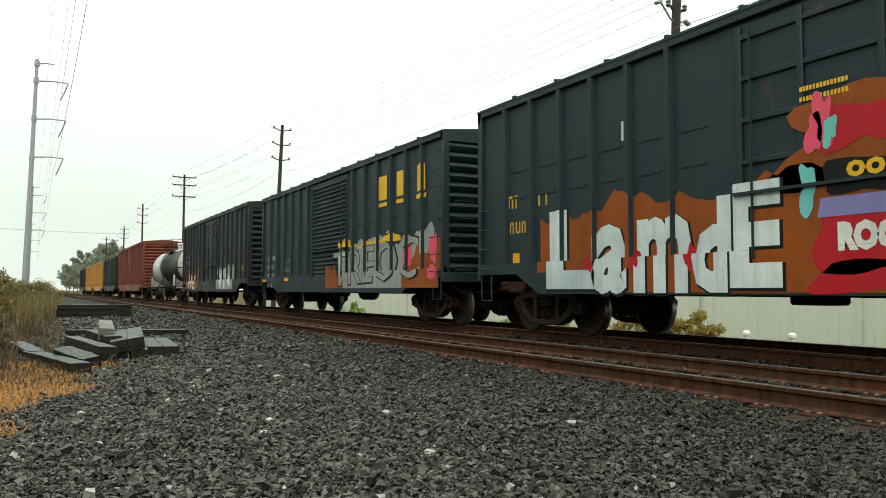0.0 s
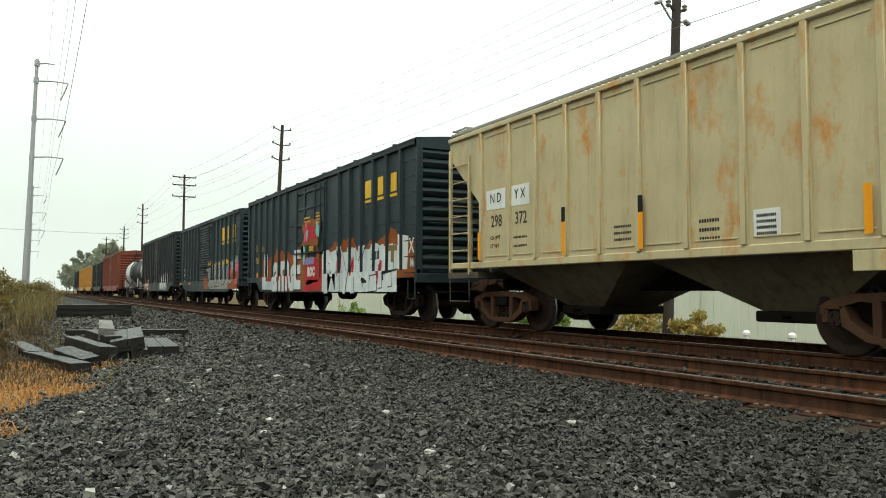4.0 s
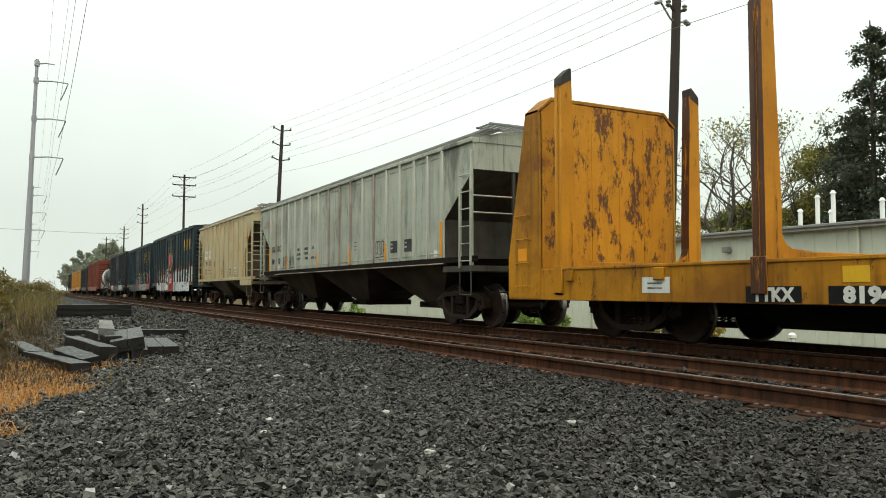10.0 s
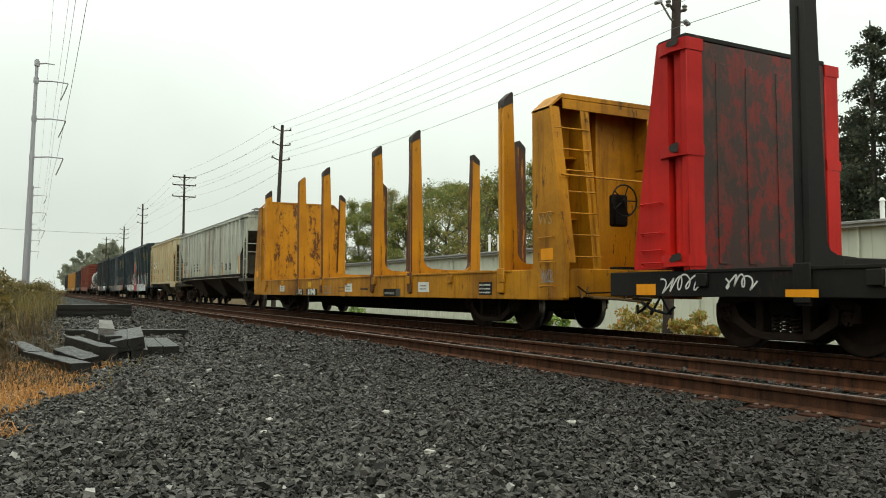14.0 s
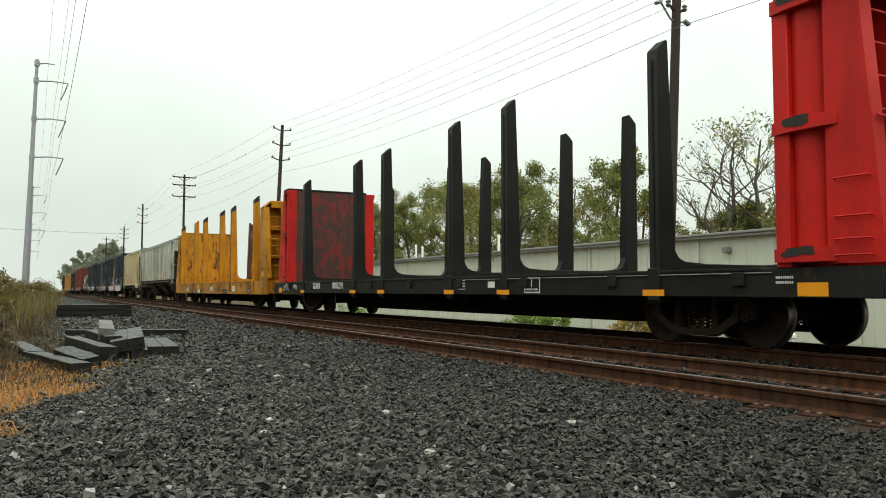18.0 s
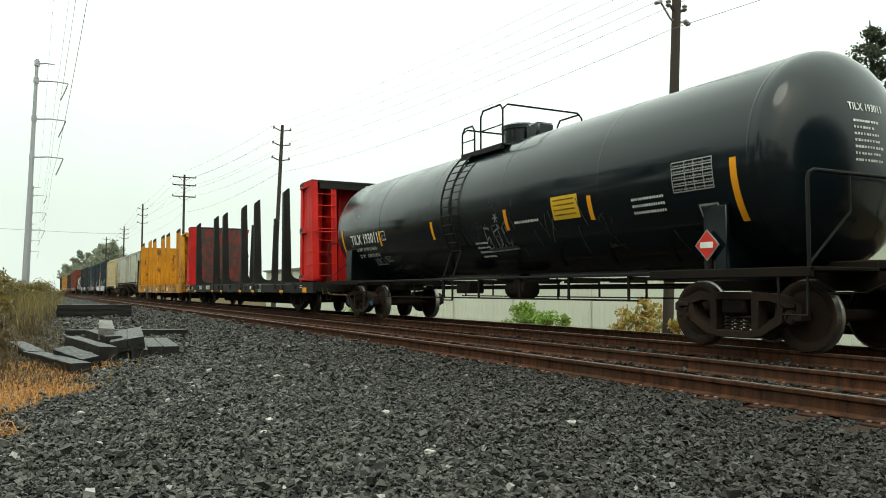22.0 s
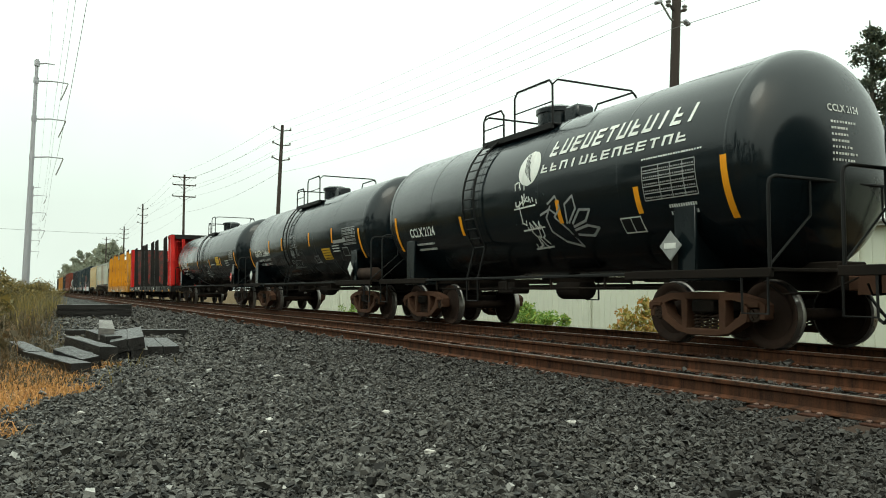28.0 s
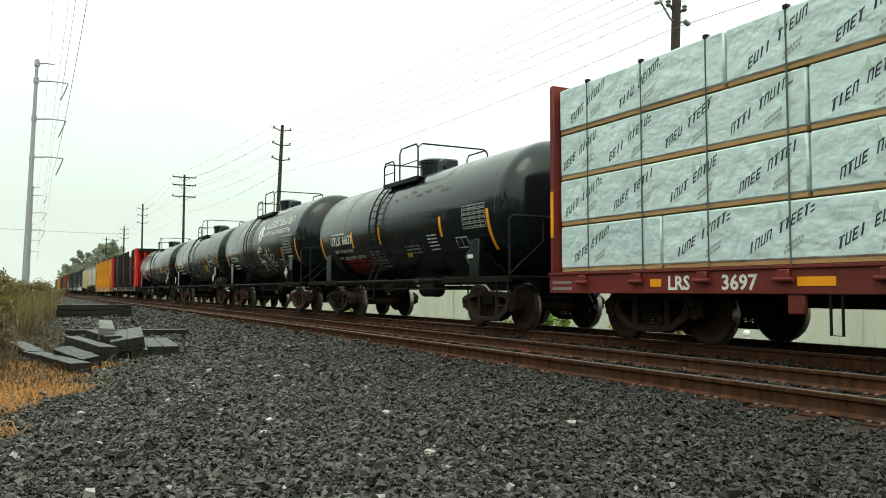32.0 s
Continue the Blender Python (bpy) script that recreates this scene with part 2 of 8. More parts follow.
def leafy(name, a, b, c):
    """Leaves that differ one from the next, and let some light through."""
    m, t, p = nodes_of(name)
    r = t.nodes.new("ShaderNodeNewGeometry").outputs["Random Per Island"]
    col = mix(t, ramp(t, r, 0.0, 0.6), a, b)
    col = mix(t, ramp(t, r, 0.72, 1.0), col, c)
    t.links.new(col, p.inputs["Base Color"])
    p.inputs["Roughness"].default_value = 0.6
    tr = t.nodes.new("ShaderNodeBsdfTranslucent")
    t.links.new(col, tr.inputs[0])
    ms = t.nodes.new("ShaderNodeMixShader")
    ms.inputs[0].default_value = 0.3
    t.links.new(p.outputs[0], ms.inputs[1])
    t.links.new(tr.outputs[0], ms.inputs[2])
    t.links.new(ms.outputs[0], t.nodes["Material Output"].inputs[0])
    return m


M["leaf_green"] = leafy("autumn_green_leaf", (0.075, 0.098, 0.027), (0.17, 0.195, 0.048), (0.38, 0.32, 0.065))
M["leaf_olive"] = leafy("autumn_olive_leaf", (0.10, 0.11, 0.032), (0.21, 0.20, 0.048), (0.38, 0.28, 0.055))
M["leaf_dark"] = leafy("conifer_needle", (0.02, 0.03, 0.018), (0.04, 0.05, 0.027), (0.075, 0.07, 0.03))
# paled towards grey-green: the haze of distance is put into this leaf colour
M["leaf_far"] = leafy("hazed_far_leaf", (0.20, 0.22, 0.17), (0.25, 0.27, 0.20), (0.30, 0.30, 0.20))
M["weed"] = leafy("roadside_weed", (0.085, 0.075, 0.026), (0.16, 0.12, 0.038), (0.27, 0.185, 0.042))
M["weed_dark"] = leafy("dark_weed", (0.042, 0.037, 0.021), (0.09, 0.064, 0.029), (0.16, 0.09, 0.037))
M["dry_grass"] = leafy("dry_orange_grass", (0.42, 0.19, 0.055), (0.52, 0.27, 0.09), (0.30, 0.13, 0.04))
M["bush"] = leafy("bright_bush_leaf", (0.10, 0.19, 0.03), (0.17, 0.27, 0.045), (0.30, 0.30, 0.05))
M["bush_red"] = leafy("turning_bush_leaf", (0.16, 0.19, 0.045), (0.34, 0.24, 0.05), (0.42, 0.19, 0.045))


def rail_material():
    """Rust on the webs of the rails, with darker runs of brown down the sides."""
    m, t, p = nodes_of("rusty_rail")
    co = t.nodes.new("ShaderNodeTexCoord").outputs["Object"]
    run = noise_tex(t, co, 9.0, (1, 1, 0.1), 6.0, 0.7)
    long = noise_tex(t, co, 0.8, (1, 1, 1), 4.0)
    fine = noise_tex(t, co, 60.0, (1, 1, 1), 4.0)
    c = mix(t, ramp(t, run, 0.36, 0.62), (0.018, 0.011, 0.009), (0.092, 0.038, 0.020))
    c = mix(t, ramp(t, long, 0.45, 0.7, 0.0, 0.6), c, (0.045, 0.027, 0.02))
    c = mix(t, ramp(t, fine, 0.45, 0.75, 0.0, 0.35), c, (0.12, 0.058, 0.032))
    t.links.new(c, p.inputs["Base Color"])
    p.inputs["Roughness"].default_value = 0.85
    p.inputs["Specular IOR Level"].default_value = 0.05
    bump(t, p, fine, 0.5, 0.004)
    return m


M["rail_side"] = rail_material()


def stone_material():
    m, t, p = nodes_of("ballast_stone")
    co = t.nodes.new("ShaderNodeTexCoord").outputs["Object"]
    r = t.nodes.new("ShaderNodeNewGeometry").outputs["Random Per Island"]
    c = mix(t, ramp(t, r, 0.0, 0.8), (0.009, 0.0086, 0.008), (0.094, 0.088, 0.079))
    c = mix(t, ramp(t, r, 0.93, 0.96), c, (0.10, 0.073, 0.055))
    c = mix(t, ramp(t, r, 0.80, 0.84), c, (0.12, 0.115, 0.105))
    c = mix(t, ramp(t, r, 0.990, 0.993), c, (0.34, 0.33, 0.31))
    xyz = t.nodes.new("ShaderNodeSeparateXYZ")
    t.links.new(co, xyz.inputs[0])
    c = mix(t, ramp(t, xyz.outputs[0], 1.5, 5.7, 0.0, 0.62), c, (0.014, 0.010, 0.008))
    n = noise_tex(t, co, 60.0, (1, 1, 1), 4.0)
    c = mix(t, ramp(t, n, 0.4, 0.75, 0.0, 0.35), c, (0.012, 0.012, 0.012))
    big = noise_tex(t, co, 0.5)
    c = mix(t, ramp(t, big, 0.5, 0.75, 0.0, 0.3), c, (0.028, 0.024, 0.021))
    t.links.new(c, p.inputs["Base Color"])
    t.links.new(ramp(t, n, 0.35, 0.7, 0.38, 0.62), p.inputs["Roughness"])
    p.inputs["Specular IOR Level"].default_value = 0.16
    bump(t, p, n, 0.3, 0.004)
    return m


M["stone"] = stone_material()


def gravel_material():
    """Ballast ground under the loose stones and in the distance; earth and litter away from the line."""
    m, t, p = nodes_of("ballast_ground")
    co = t.nodes.new("ShaderNodeTexCoord").outputs["Object"]
    v = t.nodes.new("ShaderNodeTexVoronoi")
    v.inputs["Scale"].default_value = 17.0
    t.links.new(co, v.inputs["Vector"])
    sep = t.nodes.new("ShaderNodeSeparateColor")
    t.links.new(v.outputs["Color"], sep.inputs[0])
    c = mix(t, ramp(t, sep.outputs[0], 0, 1), (0.028, 0.029, 0.028), (0.12, 0.12, 0.114))
    # shade in the gaps between the painted stones, as near-black colour
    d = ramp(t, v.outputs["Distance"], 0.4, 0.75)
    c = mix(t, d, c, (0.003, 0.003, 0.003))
    xyz = t.nodes.new("ShaderNodeSeparateXYZ")
    t.links.new(co, xyz.inputs[0])
    wob = noise_tex(t, co, 0.5, (1, 1, 1), 5.0)
    add = t.nodes.new("ShaderNodeMath")
    add.operation = "MULTIPLY_ADD"
    t.links.new(wob, add.inputs[0])
    add.inputs[1].default_value = 2.4
    t.links.new(xyz.outputs[0], add.inputs[2])
    earth_left = ramp(t, add.outputs[0], 1.5, 1.0)
    earth_right = ramp(t, add.outputs[0], 14.0, 14.6)
    f = t.nodes.new("ShaderNodeMath")
    f.operation = "MAXIMUM"
    t.links.new(earth_left, f.inputs[0])
    t.links.new(earth_right, f.inputs[1])
    soil = mix(t, ramp(t, noise_tex(t, co, 3.0, (1, 1, 1), 6.0), 0.35, 0.65), (0.06, 0.045, 0.028), (0.12, 0.085, 0.045))
    c = mix(t, f.outputs[0], c, soil)
    t.links.new(c, p.inputs["Base Color"])
    p.inputs["Roughness"].default_value = 0.85
    p.inputs["Specular IOR Level"].default_value = 0.03
    bump(t, p, v.outputs["Distance"], 0.9, -0.03)
    return m


M["ground"] = gravel_material()


# ---- tools for building ----
class Shape:
    """Gathers vertices and faces of one mesh."""

    def __init__(self):
        self.v, self.f = [], []

    def add(self, verts, faces):
        k = len(self.v)
        self.v.extend(verts)
        self.f.extend(tuple(i + k for i in q) for q in faces)
        return self

    def box(self, x0, x1, y0, y1, z0, z1, b=0.0, m=None):
        """A box, its edges chamfered by b, moved by the matrix m."""
        x0, x1, y0, y1, z0, z1 = min(x0, x1), max(x0, x1), min(y0, y1), max(y0, y1), min(z0, z1), max(z0, z1)
        if b <= 0:
            v = [(x, y, z) for x in (x0, x1) for y in (y0, y1) for z in (z0, z1)]
            f = [(0, 1, 3, 2), (4, 6, 7, 5), (0, 4, 5, 1), (2, 3, 7, 6), (0, 2, 6, 4), (1, 5, 7, 3)]
        else:
            b = min(b, (x1 - x0) / 2.01, (y1 - y0) / 2.01, (z1 - z0) / 2.01)
            v, idx = [], {}
            for i, (X, sx) in enumerate(((x0, 1), (x1, -1))):
                for j, (Y, sy) in enumerate(((y0, 1), (y1, -1))):
                    for k, (Z, sz) in enumerate(((z0, 1), (z1, -1))):
                        for a in range(3):
                            idx[i, j, k, a] = len(v)
                            v.append((X if a == 0 else X + sx * b, Y if a == 1 else Y + sy * b, Z if a == 2 else Z + sz * b))
            f = []
            for a in range(3):
                o = [q for q in range(3) if q != a]
                for s in (0, 1):
                    ring = []
                    for p, q in ((0, 0), (1, 0), (1, 1), (0, 1)):
                        c = [0, 0, 0]
                        c[a], c[o[0]], c[o[1]] = s, p, q
                        ring.append(idx[c[0], c[1], c[2], a])
                    f.append(tuple(ring))
                for p in (0, 1):
                    for q in (0, 1):
                        c0, c1 = [0, 0, 0], [0, 0, 0]
                        c0[o[0]] = c1[o[0]] = p
                        c0[o[1]] = c1[o[1]] = q
                        c1[a] = 1
                        f.append((idx[(*c0, o[0])], idx[(*c1, o[0])], idx[(*c1, o[1])], idx[(*c0, o[1])]))
            for i in (0, 1):
                for j in (0, 1):
                    for k in (0, 1):
                        f.append((idx[i, j, k, 0], idx[i, j, k, 1], idx[i, j, k, 2]))
        if m is not None:
            v = [tuple(m @ Vector(p)) for p in v]
        return self.add(v, f)

    def plate(self, outline, axis, a, b):
        """An outline of 2D points drawn out along axis ('x': points are y, z; 'y': x, z; 'z': x, y) from a to b."""
        n = len(outline)
        put = {"x": lambda p, t: (t, p[0], p[1]), "y": lambda p, t: (p[0], t, p[1]), "z": lambda p, t: (p[0], p[1], t)}[axis]
        v = [put(p, a) for p in outline] + [put(p, b) for p in outline]
        f = [tuple(range(n)), tuple(range(2 * n - 1, n - 1, -1))]
        f += [(i, (i + 1) % n, n + (i + 1) % n, n + i) for i in range(n)]
        return self.add(v, f)

    def tube(self, points, r, n=6, r1=None, closed=False):
        """A round bar along points, tapering from r to r1."""
        pts = [Vector(p) for p in points]
        r1 = r if r1 is None else r1
        v, f = [], []
        up = None
        for i, p in enumerate(pts):
            d = (pts[min(i + 1, len(pts) - 1)] - pts[max(i - 1, 0)]).normalized()
            if up is None:
                up = d.orthogonal().normalized()
            up = (up - d * up.dot(d)).normalized()
            side = d.cross(up)
            q = r + (r1 - r) * i / max(1, len(pts) - 1)
            for k in range(n):
                a = 2 * math.pi * k / n
                v.append(tuple(p + (up * math.cos(a) + side * math.sin(a)) * q))
        for i in range(len(pts) - 1):
            for k in range(n):
                f.append((i * n + k, i * n + (k + 1) % n, (i + 1) * n + (k + 1) % n, (i + 1) * n + k))
        f.append(tuple(range(n - 1, -1, -1)))
        f.append(tuple(range((len(pts) - 1) * n, len(pts) * n)))
        return self.add(v, f)

    def lathe(self, profile, axis, n=24, centre=(0, 0, 0), caps=True):
        """A profile of (along, radius) turned about axis."""
        v, f = [], []
        for a, r in profile:
            for k in range(n):
                t = 2 * math.pi * k / n
                c, s = r * math.cos(t), r * math.sin(t)
                p = {"x": (a, c, s), "y": (c, a, s), "z": (c, s, a)}[axis]
                v.append((p[0] + centre[0], p[1] + centre[1], p[2] + centre[2]))
        for i in range(len(profile) - 1):
            for k in range(n):
                f.append((i * n + k, i * n + (k + 1) % n, (i + 1) * n + (k + 1) % n, (i + 1) * n + k))
        if caps:
            f.append(tuple(range(n - 1, -1, -1)))
            f.append(tuple(range((len(profile) - 1) * n, len(profile) * n)))
        return self.add(v, f)

    def mesh(self, name, material, smooth=38):
        me = bpy.data.meshes.new(name)
        me.from_pydata(self.v, [], self.f)
        bm = bmesh.new()
        bm.from_mesh(me)
        bmesh.ops.recalc_face_normals(bm, faces=bm.faces)
        bm.to_mesh(me)
        bm.free()
        if material is not None:
            me.materials.append(material)
        if smooth:
            me.polygons.foreach_set("use_smooth", [True] * len(me.polygons))
            me.set_sharp_from_angle(angle=radians(smooth))
        return me


def part(name, shape, material, parent, label="", at=None, smooth=38):
    """Links a shape (or a ready mesh) as one object under a thing or under a part."""
    me = shape if isinstance(shape, bpy.types.Mesh) else shape.mesh(name, material, smooth)
    ob = new(name, me)
    ob.parent = parent
    if at is not None:
        ob.matrix_basis = at
    if label:
        ob["label"] = label
    return ob


def thing(name, label, category, at=None, group="", kind="", shape=None, material=None):
    """A top-level thing: an Empty at its base, or one mesh."""
    ob = new(name, shape.mesh(name, material) if shape else None)
    if at is not None:
        ob.matrix_basis = at
    return tagged(ob, label, category, group, kind)


def words(text, height, material, m, bold=0.0, wide=1.0, thick=0.003):
    """Lettering in the built-in font as a mesh: x runs along the text, y up; moved by the matrix m."""
    cu = bpy.data.curves.new("lettering", "FONT")
    cu.body, cu.size, cu.offset, cu.extrude, cu.resolution_u = text, height / 0.70, bold, thick, 2
    cu.align_x = "CENTER"
    ob = bpy.data.objects.new("lettering", cu)
    scene.collection.objects.link(ob)
    bpy.context.view_layer.update()
    me = bpy.data.meshes.new_from_object(ob)
    bpy.data.objects.remove(ob)
    bpy.data.curves.remove(cu)
    me.transform(m @ Matrix.Diagonal((wide, 1, 1, 1)))
    me.materials.clear()
    me.materials.append(material)
    return me


def side_frame(y, z, x):
    """From lettering space to the side of a car that faces the camera: text runs towards the rear, up is up."""
    return Matrix(((0, 0, -1, x), (-1, 0, 0, y), (0, 1, 0, z), (0, 0, 0, 1)))


GLYPHS = (((0, 0, 0.26, 1), (0, 0.8, 1, 1), (0.74, 0, 1, 1)), ((0, 0, 0.26, 1), (0, 0, 1, 0.2), (0, 0.42, 0.85, 0.6)), ((0, 0.8, 1, 1), (0.37, 0, 0.63, 0.8)),
          ((0, 0, 0.26, 1), (0.74, 0, 1, 1), (0, 0, 1, 0.2)), ((0.3, 0, 0.58, 1),), ((0, 0, 0.26, 1), (0, 0.8, 1, 1), (0, 0.4, 1, 0.58), (0, 0, 1, 0.18)))


def strokes_of(rnd, y, z, w, h, lean=0.0):
    """One letter-like sign of plain strokes: outlines of y, z that read towards the rear."""
    out = []
    for a0, b0, a1, b1 in rnd.choice(GLYPHS):
        out.append([(y - a * w - b * h * lean, z + b * h) for a, b in ((a0, b0), (a1, b0), (a1, b1), (a0, b1))])
    return out


def text_blocks(shape, count, y, z, x, height, step, seed=0, lean=0.0):
    """A row of letter-sized plain signs on the side of a car, reading towards the rear."""
    rnd = random.Random(seed)
    if height <= 0.075:
        count, step, height = count * 2, step / 2, height * 0.8
    for i in range(count):
        w = step * rnd.uniform(0.6, 0.82)
        yy = y - i * step
        for q in strokes_of(rnd, yy, z, w, height) if height > 0.075 else [[(yy, z), (yy - w, z), (yy - w, z + height), (yy, z + height)]]:
            shape.add([(x - 0.003, a, b) for a, b in q], [(0, 1, 2, 3)])
    return shape


# ---- ground and the two tracks (z = 0 at the rail tops of the far track) ----
TRACK_NEAR, TRACK_FAR, GAUGE = 6.46, 9.58, 1.505
NEAR_Z = -0.034
SPEED, SECONDS = 4.7, 32.0


def ground_height(x, y):
    """Level ballast beside the line, a shallow fall to the verge, and lower ground behind the far track."""
    z = -0.235
    if x < 5.0:
        z -= 0.035 * min(1.0, (5.0 - x) / 2.0)
    if x > 11.6:
        z -= 1.0 * min(1.0, (x - 11.6) / 2.5)
    z += 0.03 * (noise.noise(Vector((x * 0.45, y * 0.45, 0.0))))
    return z


def edge_x(y):
    """Where the ballast ends and the verge begins."""
    x = -0.25 + 0.26 * (y - 6.6) if y < 10.9 else 0.87
    if 10.9 <= y < 22:
        x = 0.87 - 0.05 * (y - 10.9)
    elif y >= 22:
        x = 0.35 + 0.05 * (y - 22)
    return x + 0.18 * math.sin(y * 2.3) + 0.1 * math.sin(y * 5.1)


def build_ground():
    xs = [-2500, -600, -150, -60, -30, -18] + [i * 0.75 - 12 for i in range(53)] + [30, 36, 45, 60, 90, 150, 400, 1200, 2500]
    ys = [-2000, -500, -200, -100, -50, -25] + [i * 0.9 - 14 for i in range(70)] + [52, 58, 66, 76, 90, 110, 140, 180, 240, 320, 450, 700, 1200, 2500, 4000]
    v = [(x, y, ground_height(x, y) if abs(x) < 400 else -0.9) for y in ys for x in xs]
    n = len(xs)
    f = [(j * n + i, j * n + i + 1, (j + 1) * n + i + 1, (j + 1) * n + i) for j in range(len(ys) - 1) for i in range(n - 1)]
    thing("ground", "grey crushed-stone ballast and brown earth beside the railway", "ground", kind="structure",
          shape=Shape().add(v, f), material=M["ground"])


build_ground()


def build_stones():
    """Loose ballast stones, one by one, over the ground in front and between the rails."""
    rng = np.random.default_rng(7)
    cube = np.array([(x, y, z) for x in (-1, 1) for y in (-1, 1) for z in (-1, 1)], float)
    quads = np.array([(0, 1, 3, 2), (4, 6, 7, 5), (0, 4, 5, 1), (2, 3, 7, 6), (0, 2, 6, 4), (1, 5, 7, 3)])
    forms = []
    for _ in range(60):
        c = cube * 0.8 + rng.uniform(-0.38, 0.38, (8, 3))
        c[1::2, :2] *= rng.uniform(0.35, 0.85)
        c[rng.integers(0, 8)] *= rng.uniform(0.45, 0.9)
        forms.append(c)
    spots = []
    for x0, x1, y0, y1, per, size in ((-0.6, 5.62, 0.8, 8.0, 2600, 0.0120), (-0.6, 5.62, 8.0, 13.0, 1600, 0.0138), (-0.4, 5.62, 13.0, 24.0, 520, 0.021),
                                      (5.75, 7.1, 2.5, 12.0, 500, 0.016), (7.35, 8.7, 3.5, 14.0, 300, 0.022), (-0.4, 5.62, 24.0, 46.0, 120, 0.032),
                                      (-0.6, 5.62, -16.0, 4.8, 85, 0.032), (5.75, 8.7, -16.0, 3.0, 60, 0.032)):
        k = int((x1 - x0) * (y1 - y0) * per)
        xy = np.column_stack((rng.uniform(x0, x1, k), rng.uniform(y0, y1, k)))
        spots.append(np.column_stack((xy, rng.lognormal(0.0, 0.27, k) * size * 1.1, np.full(k, y0 < -1.0))))
    s = np.concatenate(spots)
    edge = np.array([edge_x(y) for y in s[:, 1]])
    s = s[(s[:, 0] > edge + rng.normal(0, 0.12, len(s))) & ((s[:, 3] < 0.5) != ((0.468 * s[:, 0] + 0.884 * s[:, 1] < 3.5) | (s[:, 1] < 0.6 * s[:, 0] - 0.6)))]
    # the ends of the near track's ties stay bare
    on_tie = np.abs((s[:, 1] + 39.8 + 0.265) % 0.53 - 0.265) < 0.1
    s = s[(s[:, 0] < 5.2) | (s[:, 0] > 7.7) | (~on_tie & (rng.random(len(s)) < 0.75))]
    k = len(s)
    form = rng.integers(0, len(forms), k)
    base = np.array(forms)[form]
    half = rng.uniform(0, math.pi, k)
    q = np.column_stack((np.cos(half), rng.normal(0, 0.3, k), rng.normal(0, 0.3, k), np.sin(half)))
    q /= np.linalg.norm(q, axis=1)[:, None]
    w, x, y, z = q.T
    rot = np.stack((1 - 2 * (y * y + z * z), 2 * (x * y - z * w), 2 * (x * z + y * w), 2 * (x * y + z * w), 1 - 2 * (x * x + z * z), 2 * (y * z - x * w),
                    2 * (x * z - y * w), 2 * (y * z + x * w), 1 - 2 * (x * x + y * y)), axis=1).reshape(k, 3, 3)
    stretch = np.stack((rng.uniform(0.8, 1.7, k), rng.uniform(0.6, 1.2, k), rng.uniform(0.5, 1.0, k)), axis=1)[:, None, :]
    v = np.einsum("kij,knj->kni", rot, base * stretch) * s[:, 2][:, None, None]
    v[:, :, 2] *= 0.85
    gz = np.array([ground_height(a, b) for a, b in s[:, :2]])
    v[:, :, 0] += s[:, 0][:, None]
    v[:, :, 1] += s[:, 1][:, None]
    v[:, :, 2] += (gz + s[:, 2] * rng.uniform(-0.3, 2.6, k))[:, None]
    f = (quads[None] + (np.arange(k) * 8)[:, None, None]).reshape(-1, 4)
    me = bpy.data.meshes.new("ballast")
    me.vertices.add(k * 8)
    me.vertices.foreach_set("co", v.reshape(-1).astype(np.float32))
    me.loops.add(f.size)
    me.loops.foreach_set("vertex_index", f.reshape(-1).astype(np.int32))
    me.polygons.add(len(f))
    me.polygons.foreach_set("loop_start", np.arange(0, f.size, 4, dtype=np.int32))
    me.polygons.foreach_set("use_smooth", np.zeros(len(f), dtype=bool))
    me.update(calc_edges=True)
    me.materials.append(M["stone"])
    tagged(new("ballast", me), "loose dark grey crushed ballast stones beside the rails", "ballast", kind="stuff")


build_stones()

RAIL = [(-0.07, -0.17), (0.07, -0.17), (0.07, -0.158), (0.012, -0.135), (0.009, -0.05), (0.034, -0.035), (0.036, -0.006), (0.026, 0.0),
        (-0.026, 0.0), (-0.036, -0.006), (-0.034, -0.035), (-0.009, -0.05), (-0.012, -0.135), (-0.07, -0.158)]


